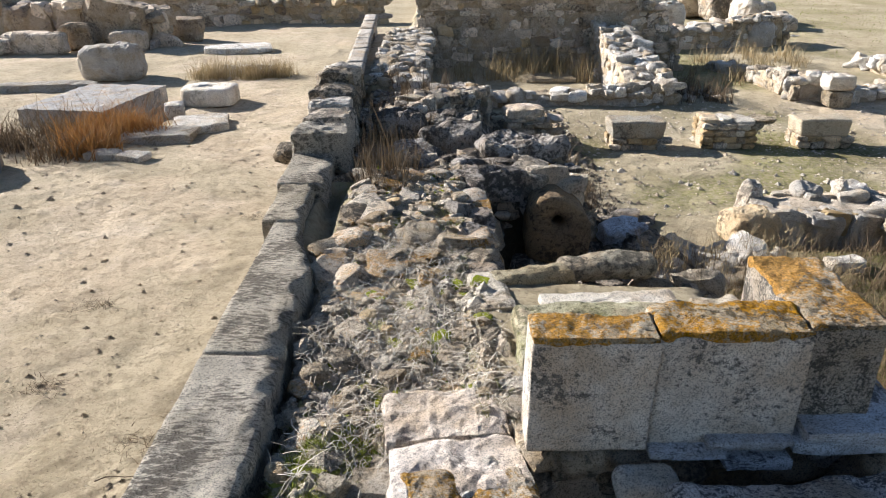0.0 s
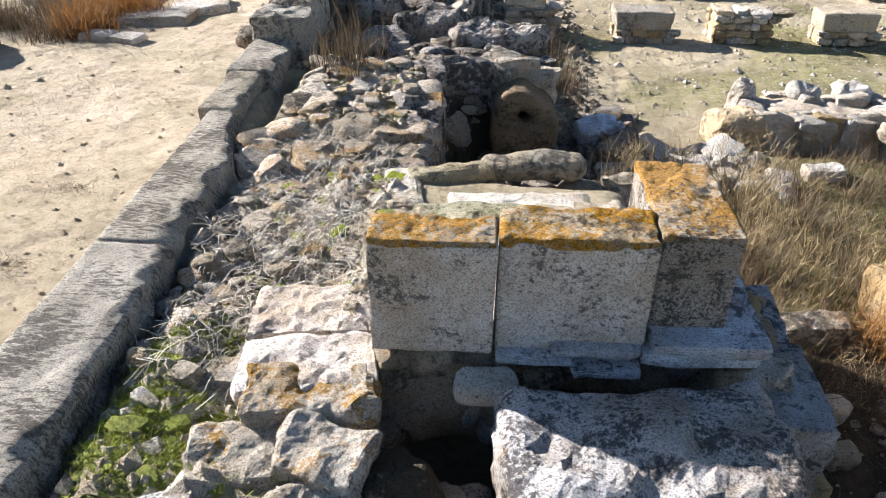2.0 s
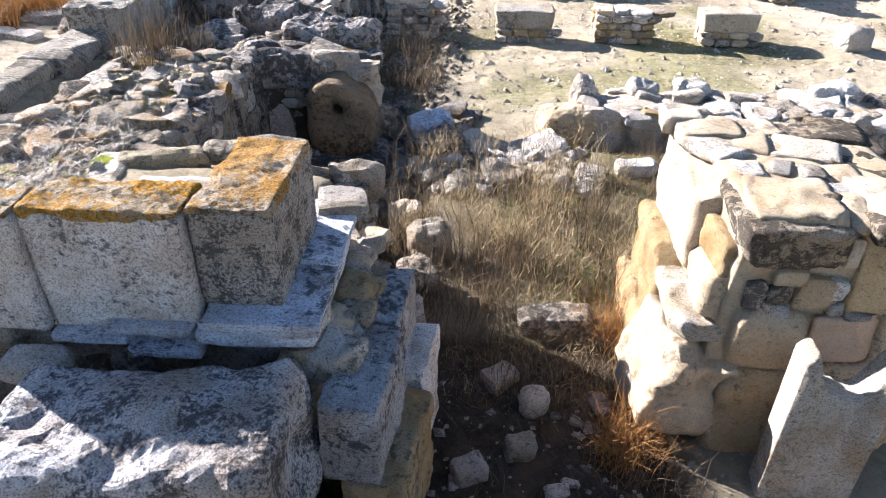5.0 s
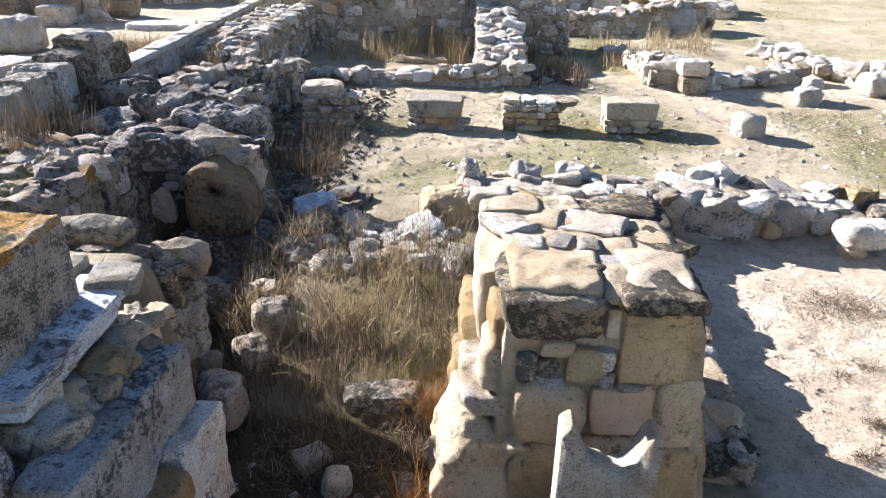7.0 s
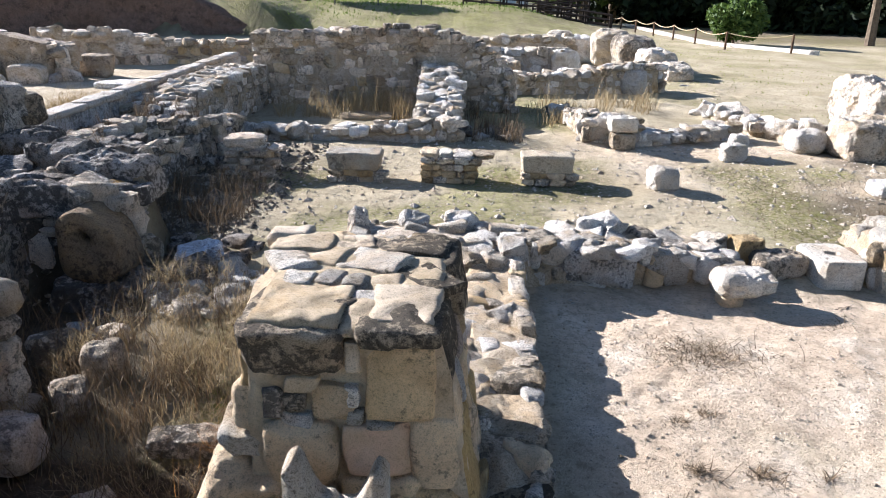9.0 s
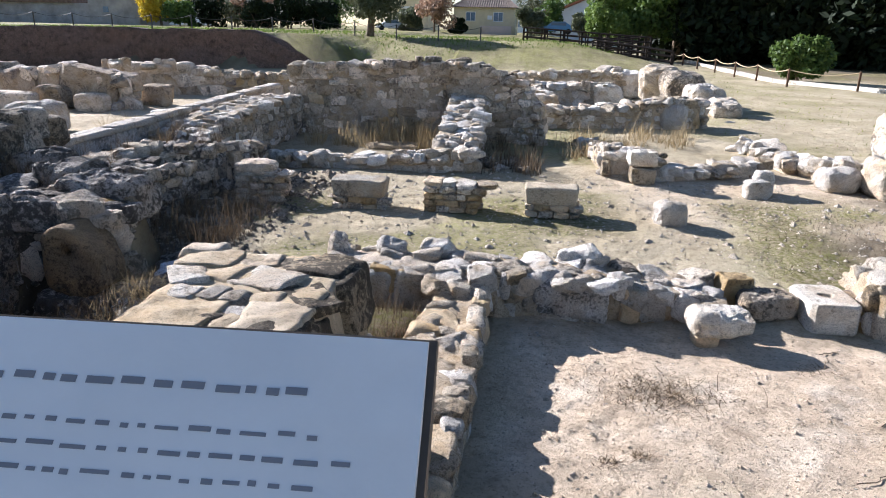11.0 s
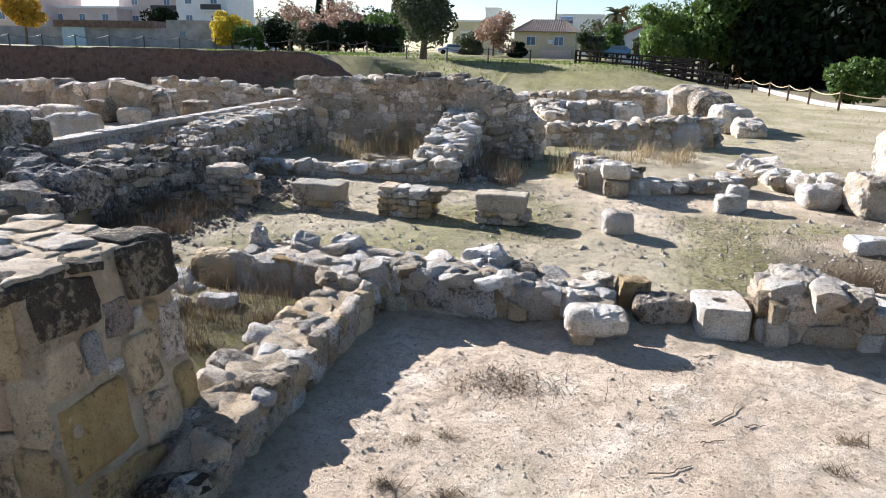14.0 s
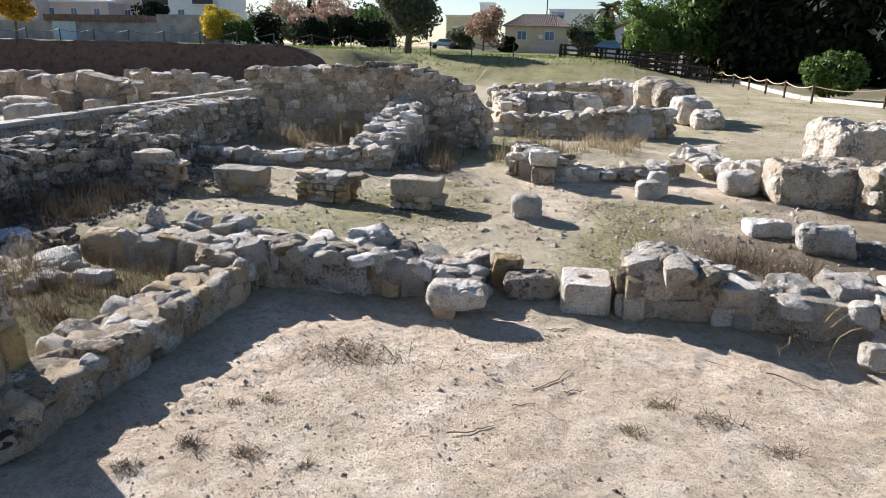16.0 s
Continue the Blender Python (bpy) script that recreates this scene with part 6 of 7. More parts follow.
# pebbles and bits of gravel
def gravel(name, n, x0, x1, y0, y1, size, mat, label, seed):
    g_ = np.random.default_rng(seed)
    x, y = g_.uniform(x0, x1, n), g_.uniform(y0, y1, n)
    z = land(x, y)
    s = size * g_.lognormal(0, 0.5, n)
    oct_ = np.array([(1, 0, 0), (0, 1, 0), (-1, 0, 0), (0, -1, 0), (0, 0, 0.7), (0, 0, -0.5)])
    tri = np.array([(0, 1, 4), (1, 2, 4), (2, 3, 4), (3, 0, 4), (1, 0, 5), (2, 1, 5), (3, 2, 5), (0, 3, 5)])
    jit = g_.uniform(0.6, 1.3, (n, 6, 1))
    a = g_.uniform(0, 6.28, n)
    o = oct_[None] * jit * s[:, None, None]
    ox = o[..., 0] * np.cos(a)[:, None] - o[..., 1] * np.sin(a)[:, None]
    oy = o[..., 0] * np.sin(a)[:, None] + o[..., 1] * np.cos(a)[:, None]
    v = np.stack([ox + x[:, None], oy + y[:, None], o[..., 2] + z[:, None]], 2).reshape(-1, 3)
    f = (tri[None] + (np.arange(n) * 6)[:, None, None]).reshape(-1, 3)
    tagged(new(name, mesh_of(name, v, f.tolist(), mat)), label, "gravel", kind="stuff")


gravel("courtyard_gravel", 6000, 4.0, 9.5, 1.6, 5.1, 0.0045, CAP, "small pebbles on the courtyard", 1)
CLOD = stone_mat("pale_earth_clod", (0.80, 0.67, 0.53), (0.66, 0.53, 0.40), (0.36, 0.27, 0.19), 0.2, vary=0.1)
gravel("earth_clods", 1500, 4.15, 6.0, 2.3, 4.85, 0.0055, CLOD, "crumbled crust of pale earth on the courtyard", 11)
gravel("earth_clods", 700, 5.6, 9.0, 2.0, 4.95, 0.005, CLOD, "loose crumbs of pale earth on the courtyard", 12)
gravel("dark_gravel", 450, 4.0, 9.5, 1.6, 5.1, 0.005, SOILCORE, "dark crumbs of earth on the courtyard", 2)
gravel("yard_gravel", 3200, 1.5, 9.0, 5.5, 10.0, 0.014, RUBBLE, "pebbles on the yard", 3)
gravel("street_gravel", 2000, -7.0, -1.1, 2.0, 12.0, 0.012, RUBBLE, "pebbles on the street", 4)
gravel("platform_gravel", 3600, -0.6, 0.25, 1.1, 5.2, 0.018, RUBBLE, "gravel between rubble", 5)
gravel("hollow_gravel", 1500, -0.6, 3.0, 0.6, 2.4, 0.010, DARKPINK, "gravel on dark earth", 6)
gravel("upper_gravel", 3000, -0.9, 1.6, 4.5, 9.4, 0.028, GREY, "coarse gravel on the upper platform", 7)

# ---- distance: fences, ramp, houses, trees ----
def tube(pts, radii, n=8):
    pts = np.asarray(pts, float)
    v, f = [], []
    for k, p in enumerate(pts):
        d = pts[min(k + 1, len(pts) - 1)] - pts[max(k - 1, 0)]
        d = d / np.linalg.norm(d)
        u = np.cross(d, (0.31, 0.2, 0.93) if abs(d[2]) < 0.9 else (1, 0, 0))
        u /= np.linalg.norm(u)
        w = np.cross(d, u)
        for a in range(n):
            t = 2 * math.pi * a / n
            v.append(p + radii[k] * (u * math.cos(t) + w * math.sin(t)))
    for k in range(len(pts) - 1):
        for a in range(n):
            f.append((k * n + a, k * n + (a + 1) % n, (k + 1) * n + (a + 1) % n, (k + 1) * n + a))
    f.append(tuple(range(n))[::-1])
    f.append(tuple((len(pts) - 1) * n + a for a in range(n)))
    return v, f


def box_at(x0, x1, y0, y1, z0, z1):
    v = [(x, y, z) for z in (z0, z1) for x, y in ((x0, y0), (x1, y0), (x1, y1), (x0, y1))]
    return np.array(v, float), [(3, 2, 1, 0), (4, 5, 6, 7), (0, 1, 5, 4), (1, 2, 6, 5), (2, 3, 7, 6), (3, 0, 4, 7)]


def fence(points, height, post_mat, rope_mat, label, ropes=((0.93, 0.16),), rad=0.05, rope_r=0.02):
    p0 = points[0]
    root = empty("rope_fence", (p0[0], p0[1], p0[2]), label, "fence", kind="structure")
    for p in points:
        v, f = tube([(0, 0, -0.1), (0, 0, height * 0.96), (0, 0, height)], [rad, rad, rad * 0.6])
        part("post", np.array(v) + np.array(p) - np.array(p0), f, post_mat, root)
    for a, b in zip(points, points[1:]):
        a, b = np.array(a), np.array(b)
        for hz, sag in ropes:
            t = np.linspace(0, 1, 9)
            q = a + (b - a) * t[:, None] - np.array(p0)
            q[:, 2] += height * hz - sag * 4 * t * (1 - t)
            v, f = tube(q, [rope_r] * 9, 5)
            part("rope", v, f, rope_mat, root)


fence([(x, y, zat(x, y)) for x, y in ((16.6, 30.0), (14.45, 31.6), (14.1, 34.8), (13.95, 38.1), (13.75, 41.5), (13.5, 45.0), (13.3, 48.5), (13.2, 52.5))], 0.78, POSTWOOD, ROPE, "brown posts with a sagging pale rope")
fence([(x, 45.5 + 0.06 * (x + 8), zat(x, 45.5)) for x in np.arange(-57, 2.4, 2.72)], 0.95, IRON, IRON, "dark thin posts with sagging chain", ((0.95, 0.22),), 0.045, 0.016)
for (x0, y0), (x1, y1) in zip([(14.9, 56), (14.75, 45), (14.75, 34.2)], [(14.75, 45), (14.75, 34.2), (17.5, 29.6)]):
    ln = math.hypot(x1 - x0, y1 - y0)
    v, f = rounded_box((ln, 0.3, 0.38), 0.03, 0.3, 0.01, 2)
    ob = new("kerb_wall", mesh_of("kerb_wall", turned(v, 0, 0, math.atan2(y1 - y0, x1 - x0)), f, CAP))
    ob.location = ((x0 + x1) / 2, (y0 + y1) / 2, -0.05)
    tagged(ob, "low white kerb wall behind the rope fence", "kerb", "kerb wall", "structure")


def ramp():
    root = empty("timber_ramp", (7.6, 50.0, 0.0), "dark timber walkway with open railings on posts", "walkway", kind="structure")
    run = [((-4.8, 2.0, 1.2), (3.0, 0.6, 0.75)), ((3.0, 0.6, 0.75), (0.2, -1.4, 0.45)), ((0.2, -1.4, 0.45), (4.8, -2.6, -0.1)), ((-4.8, 3.4, 1.2), (4.0, 1.8, 0.7))]
    for a, b in run:
        a, b = np.array(a), np.array(b)
        d = b - a
        side = np.array([-d[1], d[0], 0]) / np.linalg.norm(d[:2])
        n = max(3, int(np.linalg.norm(d) / 1.3))
        for s in (-0.65, 0.65):
            for k in range(n + 1):
                p = a + d * k / n + side * s
                v, f = box_at(p[0] - 0.05, p[0] + 0.05, p[1] - 0.05, p[1] + 0.05, -0.2, p[2] + 1.0)
                part("post", v, f, WOOD, root)
            for hz in (1.0, 0.68, 0.36):
                v, f = tube([a + side * s + (0, 0, hz), b + side * s + (0, 0, hz)], [0.055, 0.055], 6)
                part("rail", v, f, WOOD, root)
        n = int(np.linalg.norm(d) / 0.2)
        for k in range(n):
            p = a + d * (k + 0.5) / n
            v, f = rounded_box((0.17, 1.3, 0.05), 0.005, 0.7, 0)
            part("plank", turned(v, 0, 0, math.atan2(d[1], d[0])) + p, f, WOOD, root)


ramp()


def window_part(root, x, y, z, w, h, fr=0.08):
    wf = part("window", *box_at(x - w / 2, x + w / 2, y - 0.06, y, z, z + h), WHITE, root)
    part("pane", *box_at(x - w / 2 + fr, x - 0.03, y - 0.08, y - 0.062, z + fr, z + h - fr), SHUTTER, wf)
    part("pane", *box_at(x + 0.03, x + w / 2 - fr, y - 0.08, y - 0.062, z + fr, z + h - fr), SHUTTER, wf)


def roof_tiles(x0, x1, y0, y1, z0, z1, ridge, mat, root):
    """A hipped roof with ridged tile rows."""
    n = 30
    ym = (y0 + y1) / 2
    v, f = [], []
    for sgn, ye in ((1, y0), (-1, y1)):
        b0 = len(v)
        for k in range(n * 2 + 1):
            t = k / (2 * n)
            bmp = 0.07 * (k % 2)
            v.append((x0 + (x1 - x0) * t, ye, z0 + bmp))
            v.append((np.clip(x0 + (x1 - x0) * t, x0 + ridge, x1 - ridge), ym, z1 + bmp))
        for k in range(n * 2):
            q = (b0 + 2 * k, b0 + 2 * k + 2, b0 + 2 * k + 3, b0 + 2 * k + 1)
            f.append(q if sgn > 0 else q[::-1])
    b0 = len(v)
    v += [(x0, y0, z0), (x0, y1, z0), (x0 + ridge, ym, z1), (x1, y0, z0), (x1, y1, z0), (x1 - ridge, ym, z1)]
    f += [(b0 + 1, b0, b0 + 2), (b0 + 3, b0 + 4, b0 + 5), (b0, b0 + 1, b0 + 4, b0 + 3)]
    part("roof", v, f, mat, root)


# cream house with a hipped tiled roof
h1 = empty("house", (-3.8, 95.0, 1.5), "cream rendered house with a dark tiled hipped roof", "house")
part("wall", *box_at(-4.1, 4.1, 0, 8, -1.0, 3.2), CREAM, h1)
roof_tiles(-4.6, 4.6, -0.5, 8.5, 3.2, 4.9, 2.4, ROOF, h1)
window_part(h1, -1.85, 0, 1.45, 1.3, 1.2)
window_part(h1, 1.8, 0, 1.45, 1.3, 1.2)
part("air_unit", *box_at(0.4, 1.0, -0.3, 0, 1.7, 2.2), WHITE, h1)
part("annex", *box_at(-0.4, 3.6, -1.6, 0, -1.0, 0.9), PINKR, h1)
part("tank", *tube([(1.5, 5, 5.0), (3.2, 5, 5.0)], [0.5, 0.5], 12), STEEL, h1)
part("pole", *tube([(0.9, 4, 4.0), (0.9, 4, 9.5)], [0.09, 0.07], 6), IRON, h1)
# white gabled house
h2 = empty("house", (7.6, 105.0, 1.5), "white house with a red tiled gable roof", "house")
v, f = [(-3.1, 0, -1), (3.6, 0, -1), (3.6, 0, 5.4), (-3.1, 0, 2.5), (-3.1, 9, -1), (3.6, 9, -1), (3.6, 9, 5.4), (-3.1, 9, 2.5)], [(0, 1, 2, 3), (5, 4, 7, 6), (4, 0, 3, 7), (1, 5, 6, 2), (3, 2, 6, 7), (4, 5, 1, 0)]
part("wall", v, f, WHITE, h2)
v = [(-3.6, -0.5, 2.35), (3.8, -0.5, 5.55), (3.8, 9.5, 5.55), (-3.6, 9.5, 2.35), (-3.6, -0.5, 2.65), (3.8, -0.5, 5.9), (3.8, 9.5, 5.9), (-3.6, 9.5, 2.65)]
part("roof", v, [(3, 2, 1, 0), (4, 5, 6, 7), (0, 1, 5, 4), (1, 2, 6, 5), (2, 3, 7, 6), (3, 0, 4, 7)], REDTILE, h2)
part("panel", *tube([(-6.0, -0.6, 2.0), (-3.2, -0.6, 3.6)], [0.12, 0.12], 6), STEEL, h2)


def block_house(loc, w, d, h, mat, label, storeys, cols, roof_extra=True, name="apartment_building"):
    root = empty(name, loc, label, "building")
    part("wall", *box_at(-w / 2, w / 2, 0, d, -1.5, h), mat, root)
    part("roof", *box_at(-w / 2 - 0.2, w / 2 + 0.2, -0.2, d + 0.2, h, h + 0.35), WHITE, root)
    for s in range(storeys):
        for c in range(cols):
            window_part(root, -w / 2 + w * (c + 0.5) / cols, 0, 1.0 + s * 3.0, 1.3, 1.3)
        if s:
            part("balcony", *box_at(w * 0.05, w * 0.45, -1.1, 0, s * 3.0 - 0.15, s * 3.0 + 0.05), WHITE, root)
            part("railing", *box_at(w * 0.05, w * 0.45, -1.1, -1.05, s * 3.0 + 0.1, s * 3.0 + 0.95), IRON, root)
    return root


block_house((-86, 108, 1.6), 14, 10, 6.2, PINKR, "low pinkish rendered apartment building", 2, 3)
block_house((-75, 112, 1.6), 13, 10, 11, PINKR, "tall pale pink apartment building", 3, 2)
block_house((-62.5, 108, 1.6), 9.5, 9, 9.5, WHITE, "white apartment building with balconies", 3, 2)
block_house((-97, 105, 1.6), 12, 9, 10, PINKR, "pinkish rendered flat-roofed building", 3, 2)
block_house((-64, 128, 1.6), 5, 8, 5.6, WHITE, "low white flat-roofed house", 1, 1)
block_house((-24, 150, 1.6), 10, 8, 6.5, CREAM, "distant cream rendered flat house", 1, 2)
block_house((-18, 120, 1.6), 5, 8, 3.4, CREAM, "low cream rendered flat house", 1, 1)
block_house((-3.5, 170, 1.6), 11, 10, 9.0, WHITE, "distant white flat-roofed apartment building", 2, 4)
block_house((5, 175, 1.6), 9, 10, 7.6, WHITE, "distant white flat-roofed apartment building", 2, 3)
block_house((-27.5, 190, 1.6), 3.6, 3.6, 11.5, WHITE, "distant white church tower", 1, 1)
shed = empty("shed", (-60, 86, 1.4), "grey cement shed with a pale blue metal door", "shed")
part("wall", *box_at(-34, 8, 0, 5, -1, 2.7), GREYR, shed)
part("annex", *box_at(7.2, 14.0, -2, 5, -1, 3.7), GREYR, shed)
part("roof", *box_at(-12, 4, -0.4, 5.2, 2.7, 3.6), plain("rusty_sheet", (0.16, 0.11, 0.085), 0.8, 0.2, 0.4, 2), shed)
part("door", *box_at(-10.9, -7.1, -0.15, 0, -0.2, 2.7), BLUEDOOR, shed, "pale blue metal door")
part("window", *box_at(9.2, 9.9, -2.06, -2, 1.6, 2.3), SHUTTER, shed)


def car(loc, mat, label, rz=0.0):
    root = empty("parked_car", loc, label, "car", "parked cars")
    root.rotation_euler = (0, 0, rz)
    prof = [(-2.1, 0.35), (-2.1, 0.8), (-1.2, 0.95), (-0.6, 1.42), (0.9, 1.45), (1.6, 1.0), (2.1, 0.9), (2.15, 0.35)]
    v = [(x, y, z) for y in (-0.82, 0.82) for x, z in prof]
    n = len(prof)
    f = [tuple(range(n)), tuple(range(2 * n - 1, n - 1, -1))] + [(k + n, k + n + (1 if k < n - 1 else 1 - n), (k + 1) % n, k) for k in range(n)]
    part("body", v, f, mat, root)
    part("window", *box_at(-0.75, 1.05, -0.83, 0.83, 1.0, 1.36), SHUTTER, root)
    for x in (-1.3, 1.35):
        for y in (-0.8, 0.8):
            part("wheel", *tube([(x, y - 0.1, 0.32), (x, y + 0.1, 0.32)], [0.32, 0.32], 14), TYRE, root)


car((5.6, 88, 1.6), CARBLUE, "blue parked car near the white house")
car((-17.5, 100, 1.55), CARWHITE, "white parked car on the far road", 0.3)


def tree(name, loc, height, crown_r, crown_z, mat, label, category, leaf=0.22, n=5000, blobs=16, trunk_r=0.2, squash=0.8, seed=1, trunk_mat=BARK, cone=False, lobe=0.42, limbs=6):
    g_ = np.random.default_rng(seed)
    root = empty(name, loc, label, category)
    bend = g_.normal(0, 0.15, 2)
    fork = crown_z - crown_r * squash * 0.55
    pts = [(0, 0, -0.3), (bend[0] * 0.4, bend[1] * 0.4, fork * 0.5), (bend[0], bend[1], fork), (bend[0], bend[1], crown_z + crown_r * squash * 0.4)]
    trunk = part("trunk", *tube(pts, [trunk_r * 1.3, trunk_r, trunk_r * 0.8, trunk_r * 0.2]), trunk_mat, root)
    for k in range(limbs):
        a = 2 * math.pi * k / limbs + g_.normal(0, 0.3)
        e = np.array([math.cos(a) * crown_r * 0.7, math.sin(a) * crown_r * 0.7, crown_z + g_.uniform(-0.2, 0.5) * crown_r * squash])
        s = np.array([bend[0], bend[1], fork * g_.uniform(0.8, 1.05)])
        part("limb", *tube([s, (s + e) / 2 + (0, 0, 0.1 * crown_r), e], [trunk_r * 0.55, trunk_r * 0.35, trunk_r * 0.1], 6), trunk_mat, trunk)
    if cone:
        t = g_.uniform(0, 1, n)
        a = g_.uniform(0, 2 * math.pi, n)
        r = crown_r * (1 - t) ** 0.6 * (0.75 + 0.35 * np.abs(np.sin(7 * t + a * 2))) * np.sqrt(g_.uniform(0.5, 1, n))
        c = np.stack([r * np.cos(a), r * np.sin(a), 0.3 + t * (height - 0.3)], 1)
    else:
        d = g_.normal(size=(blobs, 3))
        d /= np.linalg.norm(d, axis=1, keepdims=True)
        d[:, 2] = g_.uniform(-0.95, 1.0, blobs)
        centres = d * crown_r * g_.uniform(0.45, 0.85, (blobs, 1)) * np.array([1, 1, squash]) + np.array([0, 0, crown_z])
        rad = crown_r * (lobe + 0.05) * g_.uniform(0.6, 1.15, blobs)
        k = g_.integers(blobs, size=n)
        u = g_.normal(size=(n, 3))
        u /= np.linalg.norm(u, axis=1, keepdims=True)
        c = centres[k] + u * (rad[k] * g_.uniform(0.55, 1.05, n) ** 0.6)[:, None] * np.array([1, 1, 0.85])
    a1 = g_.normal(size=(n, 3))
    a1 /= np.linalg.norm(a1, axis=1, keepdims=True)
    a2 = np.cross(a1, g_.normal(size=(n, 3)))
    a2 /= np.linalg.norm(a2, axis=1, keepdims=True)
    s = leaf * g_.uniform(0.6, 1.3, n)[:, None]
    v = np.stack([c - a1 * s, c + a2 * s * 0.45, c + a1 * s, c - a2 * s * 0.45], 1).reshape(-1, 3)
    f = (np.arange(n) * 4)[:, None] + np.arange(4)
    part("crown", v, f.tolist(), mat, root)
    return root


tree("olive_tree", (-7.9, 49.0, zat(-8, 49)), 4.6, 2.15, 2.75, OLIVE, "rounded grey-green olive tree on the green slope", "tree", 0.15, 11000, 26, 0.24, 0.9, 3)
tree("pine_tree", (8.9, 55.0, 0.8), 6, 1.75, 2.5, LIGHTG, "fresh green pine tree at the ramp", "tree", 0.13, 11000, 22, 0.15, 1.25, 5)
tree("broadleaf_tree", (12.0, 57.0, 0.3), 9, 3.0, 3.9, GREEN, "sunlit broadleaf tree beside the dark grove", "tree", 0.24, 12000, 26, 0.3, 1.25, 6)
tree("broadleaf_tree", (14.8, 60.0, 0.3), 10, 3.2, 6.6, GREEN, "tall broadleaf tree beside the dark grove", "tree", 0.26, 9000, 26, 0.3, 1.0, 7)
k = 0
for x, y, r, cz in ((18, 57, 4.4, 4.6), (22, 54, 4.6, 4.6), (26, 52, 4.6, 4.4), (30, 50, 4.8, 4.4), (35, 49, 5, 4.4), (40, 48, 5.2, 4.4), (17, 62, 5, 8.5), (23, 61, 5.5, 9), (29, 59, 6, 9.5), (36, 57, 6, 9.5), (43, 56, 6.5, 9), (48, 50, 6, 5), (20, 70, 6, 7), (27, 68, 6, 6), (35, 66, 6, 6), (44, 64, 7, 6)):
    k += 1
    cz = min(cz, 7.0) - 0.6
    tree("grove_tree", (x, y, 0), 10, r, cz, DEEP, "dense evergreen tree of the grove, shade put into its leaf colour", "tree", 0.38, 6500, 40, 0.35, 1.05, 20 + k, limbs=4)
for j, (x, y) in enumerate(((19, 66), (23.5, 66), (28, 64), (33, 62), (38, 60), (43, 59), (48, 57), (53, 55), (16, 63))):
    tree("grove_bush", (x, y, 0), 5, 3.6, 2.4, DEEP, "undergrowth of the grove, shade put into its leaf colour", "bush", 0.38, 4000, 26, 0.1, 0.8, 140 + j, limbs=3)
tree("oleander_bush", (16.1, 35.2, -0.15), 2.4, 1.35, 1.05, GREEN, "dense green bush behind the rope fence", "bush", 0.13, 8000, 26, 0.08, 0.8, 9, limbs=8, lobe=0.4)
tree("hanging_tree", (23.5, 37.0, 0), 8, 2.4, 5.0, GREEN, "hanging green branches at the grove's edge", "tree", 0.18, 7000, 20, 0.2, 1.0, 41)
tree("yellow_tree", (-42.0, 82, 1.5), 4, 2.5, 2.7, YELLOW, "bright yellow autumn tree before the houses", "tree", 0.22, 6000, 20, 0.15, 0.8, 10)
tree("yellow_tree", (-69.5, 78, 1.4), 6, 2.6, 4.2, leaf_mat("amber_leaves", (0.40, 0.22, 0.02), (0.55, 0.36, 0.05)), "amber autumn tree before the houses", "tree", 0.24, 4000, 18, 0.15, 0.8, 11)
tree("green_tree", (-61, 95, 1.6), 6, 2.6, 3.6, DEEP, "dark green tree beside the shed", "tree", 0.24, 4000, 14, 0.15, 0.7, 12)
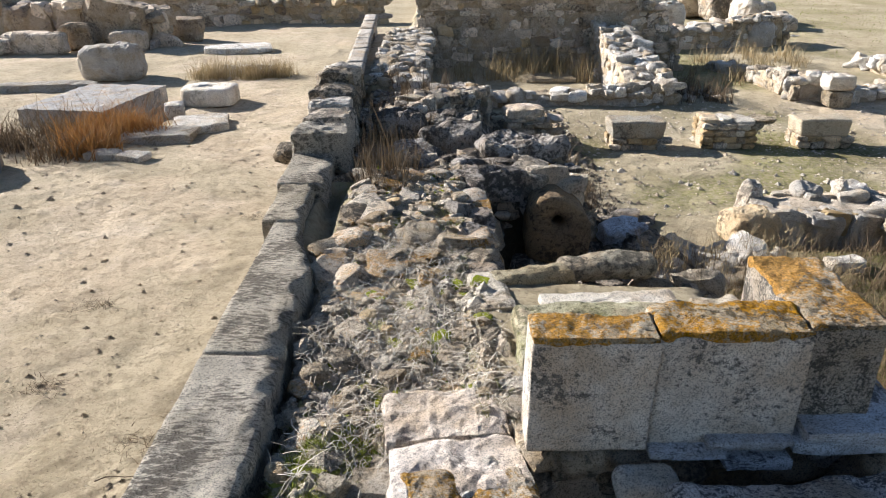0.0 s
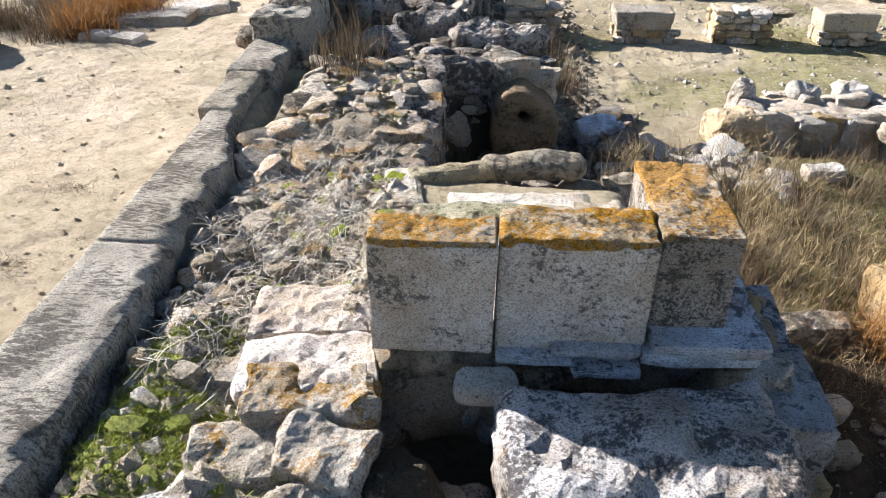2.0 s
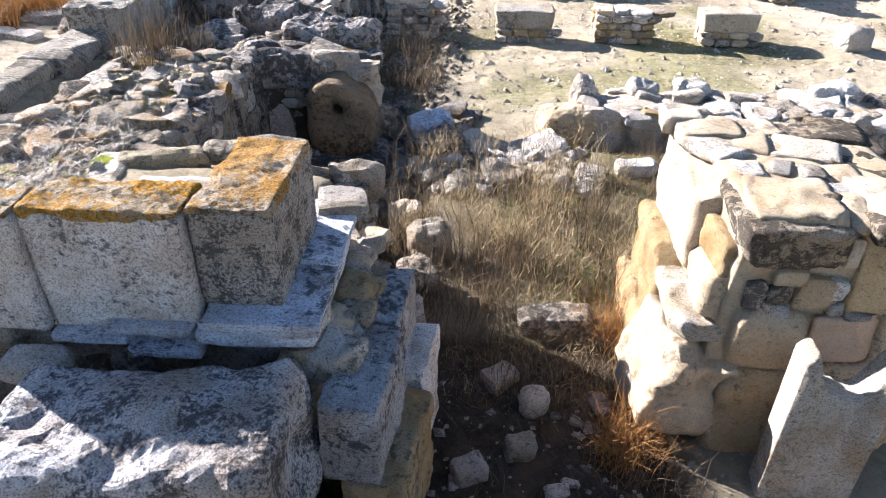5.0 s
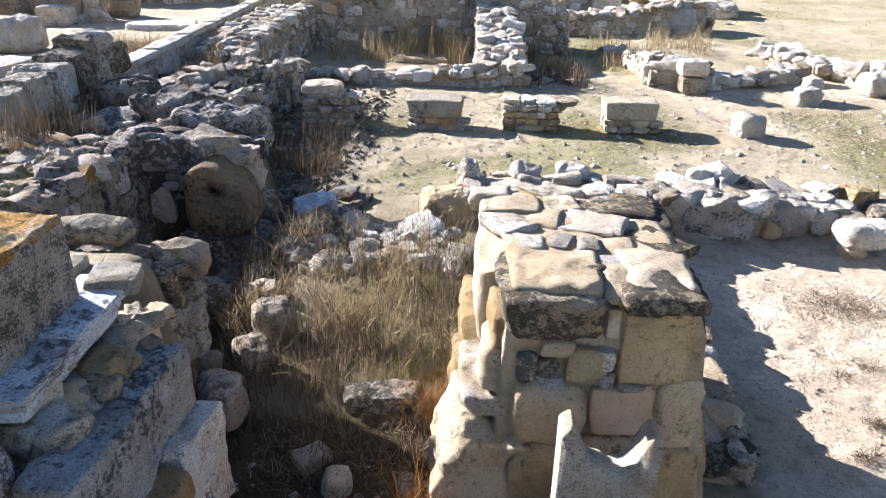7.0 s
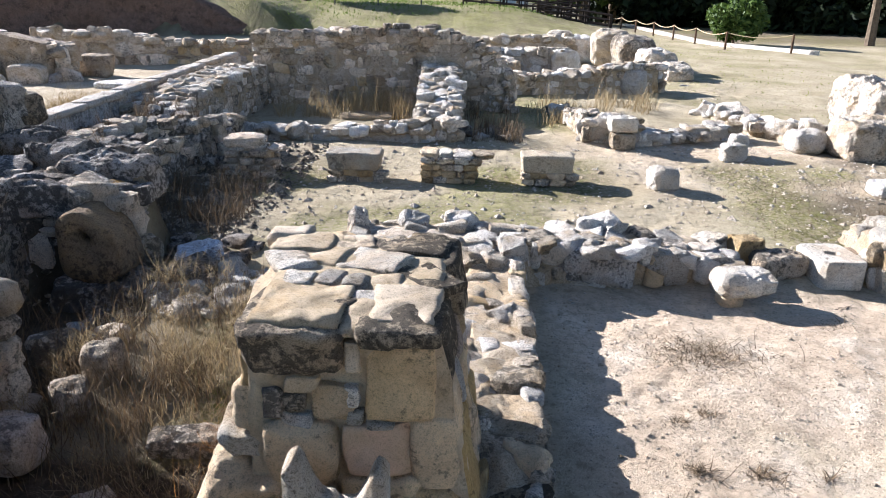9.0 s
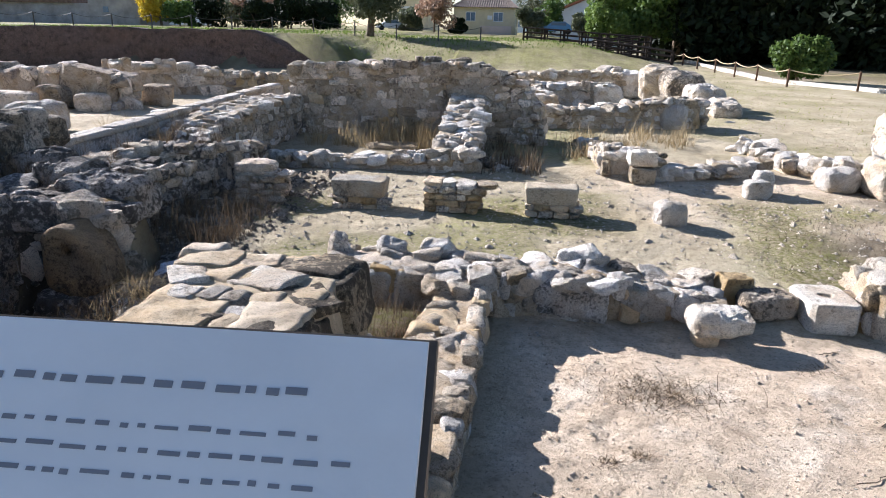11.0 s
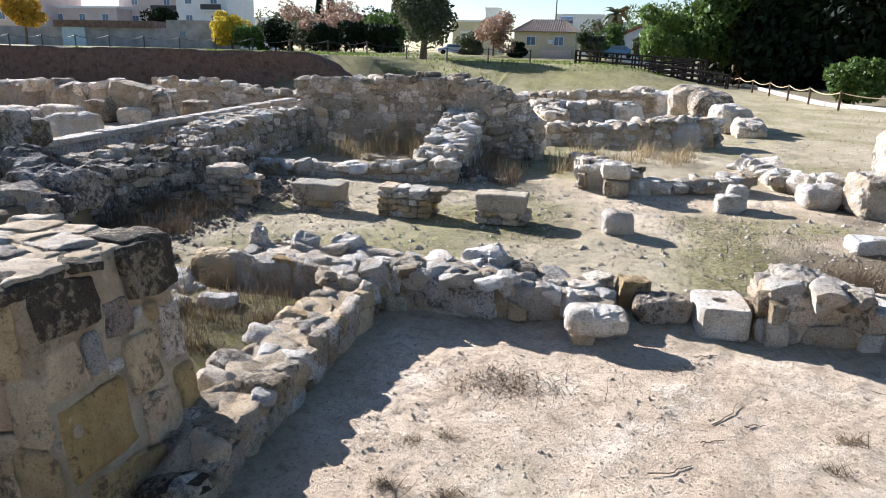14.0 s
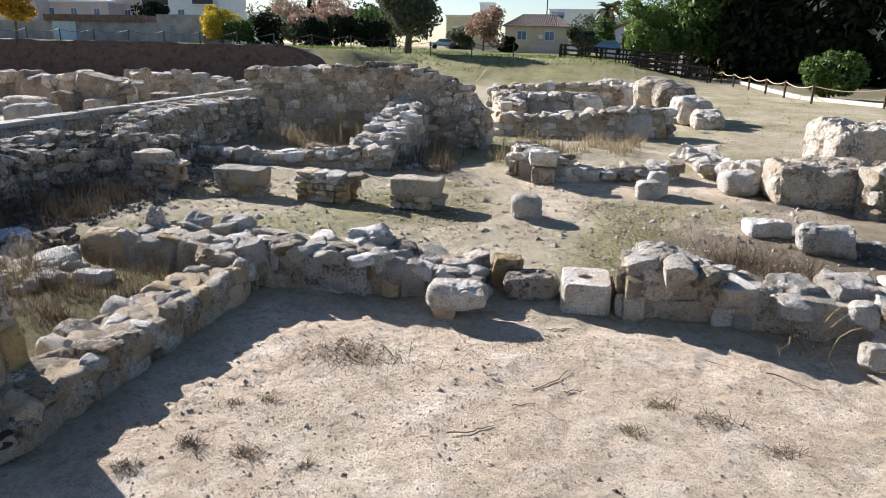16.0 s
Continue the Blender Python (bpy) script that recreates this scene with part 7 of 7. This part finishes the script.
for j, (x, y, r, cz, mt, nm) in enumerate(((-38.5, 80, 1.9, 1.5, GREEN, "green_bush"), (-36.5, 83, 2.2, 1.9, DEEP, "green_bush"), (-34, 86, 2.6, 2.6, OLIVE, "green_tree"), (-31, 84, 2.4, 2.4, RUSSET, "russet_tree"), (-29, 80, 2.0, 1.6, DEEP, "green_bush"), (-27.5, 86, 2.6, 3.0, RUSSET, "russet_tree"), (-25.3, 81, 2.2, 1.9, DEEP, "green_bush"), (-23, 84, 2.4, 2.6, GREEN, "green_tree"), (-21.5, 80, 2.0, 2.0, DEEP, "green_bush"), (-39, 96, 3.0, 4.0, RUSSET, "russet_tree"), (-44, 100, 3.2, 3.4, OLIVE, "green_tree"), (-33, 98, 3.4, 4.6, RUSSET, "russet_tree"), (-29, 100, 3.0, 3.6, DEEP, "green_tree"), (-25, 99, 3.2, 3.6, GREEN, "green_tree"), (-8.8, 84, 2.4, 2.9, RUSSET, "russet_tree"), (-13, 92, 1.8, 1.5, OLIVE, "green_bush"), (-6.6, 90, 1.2, 1.0, DEEP, "green_bush"), (2.6, 88, 2.0, 1.7, OLIVE, "green_tree"), (4.2, 96, 2.4, 2.6, GREEN, "green_tree"), (8.2, 80, 1.5, 1.3, OLIVE, "green_bush"), (9.5, 118, 4.2, 5.0, GREEN, "green_tree"), (13, 112, 4.5, 5.4, GREEN, "green_tree"), (2.5, 120, 3.0, 3.6, OLIVE, "green_tree"), (-15, 100, 2.0, 1.6, OLIVE, "green_bush"))):
    tree(nm, (x, y, 1.4), cz + r, r, cz, mt, {"green_bush": "leafy green bush before the houses", "green_tree": "leafy green tree before the houses", "russet_tree": "russet autumn tree before the houses"}[nm], "tree", 0.22, 3200, 18, 0.12, 0.9, 60 + j, limbs=4)
for j, (x, y, h) in enumerate(((-41.3, 108, 9.5), (-39.4, 108, 10.5), (-28.4, 108, 11))):
    tree("cypress", (x, y, 1.4), h, 1.2, 3, CYPRESS, "slender dark cypress among the houses", "tree", 0.25, 4000, 12, 0.12, 1, 80 + j, cone=True, limbs=2)


def palm(loc):
    root = empty("palm_tree", loc, "palm tree with drooping fronds", "tree")
    trunk = part("trunk", *tube([(0, 0, -0.3), (0.1, 0, 3.2), (0, 0, 6.4)], [0.3, 0.24, 0.22]), BARK, root)
    g_ = np.random.default_rng(5)
    for k in range(26):
        a, e = g_.uniform(0, 6.28), g_.uniform(-0.4, 1.2)
        v, f = [], []
        p, el = np.array([0, 0, 6.4]), e
        for s in range(7):
            d = np.array([math.cos(a) * math.cos(el), math.sin(a) * math.cos(el), math.sin(el)])
            sd = np.array([-math.sin(a), math.cos(a), -0.3]) * 0.45 * math.sin(math.pi * (s + 0.6) / 7.5)
            v += [p - sd, p, p + sd]
            p, el = p + d * 0.42, el - 0.28
        for s in range(6):
            for q in (0, 1):
                b0 = s * 3 + q
                f.append((b0, b0 + 1, b0 + 4, b0 + 3))
        part("frond", v, f, OLIVE, root)


palm((5.0, 112, 1.4))
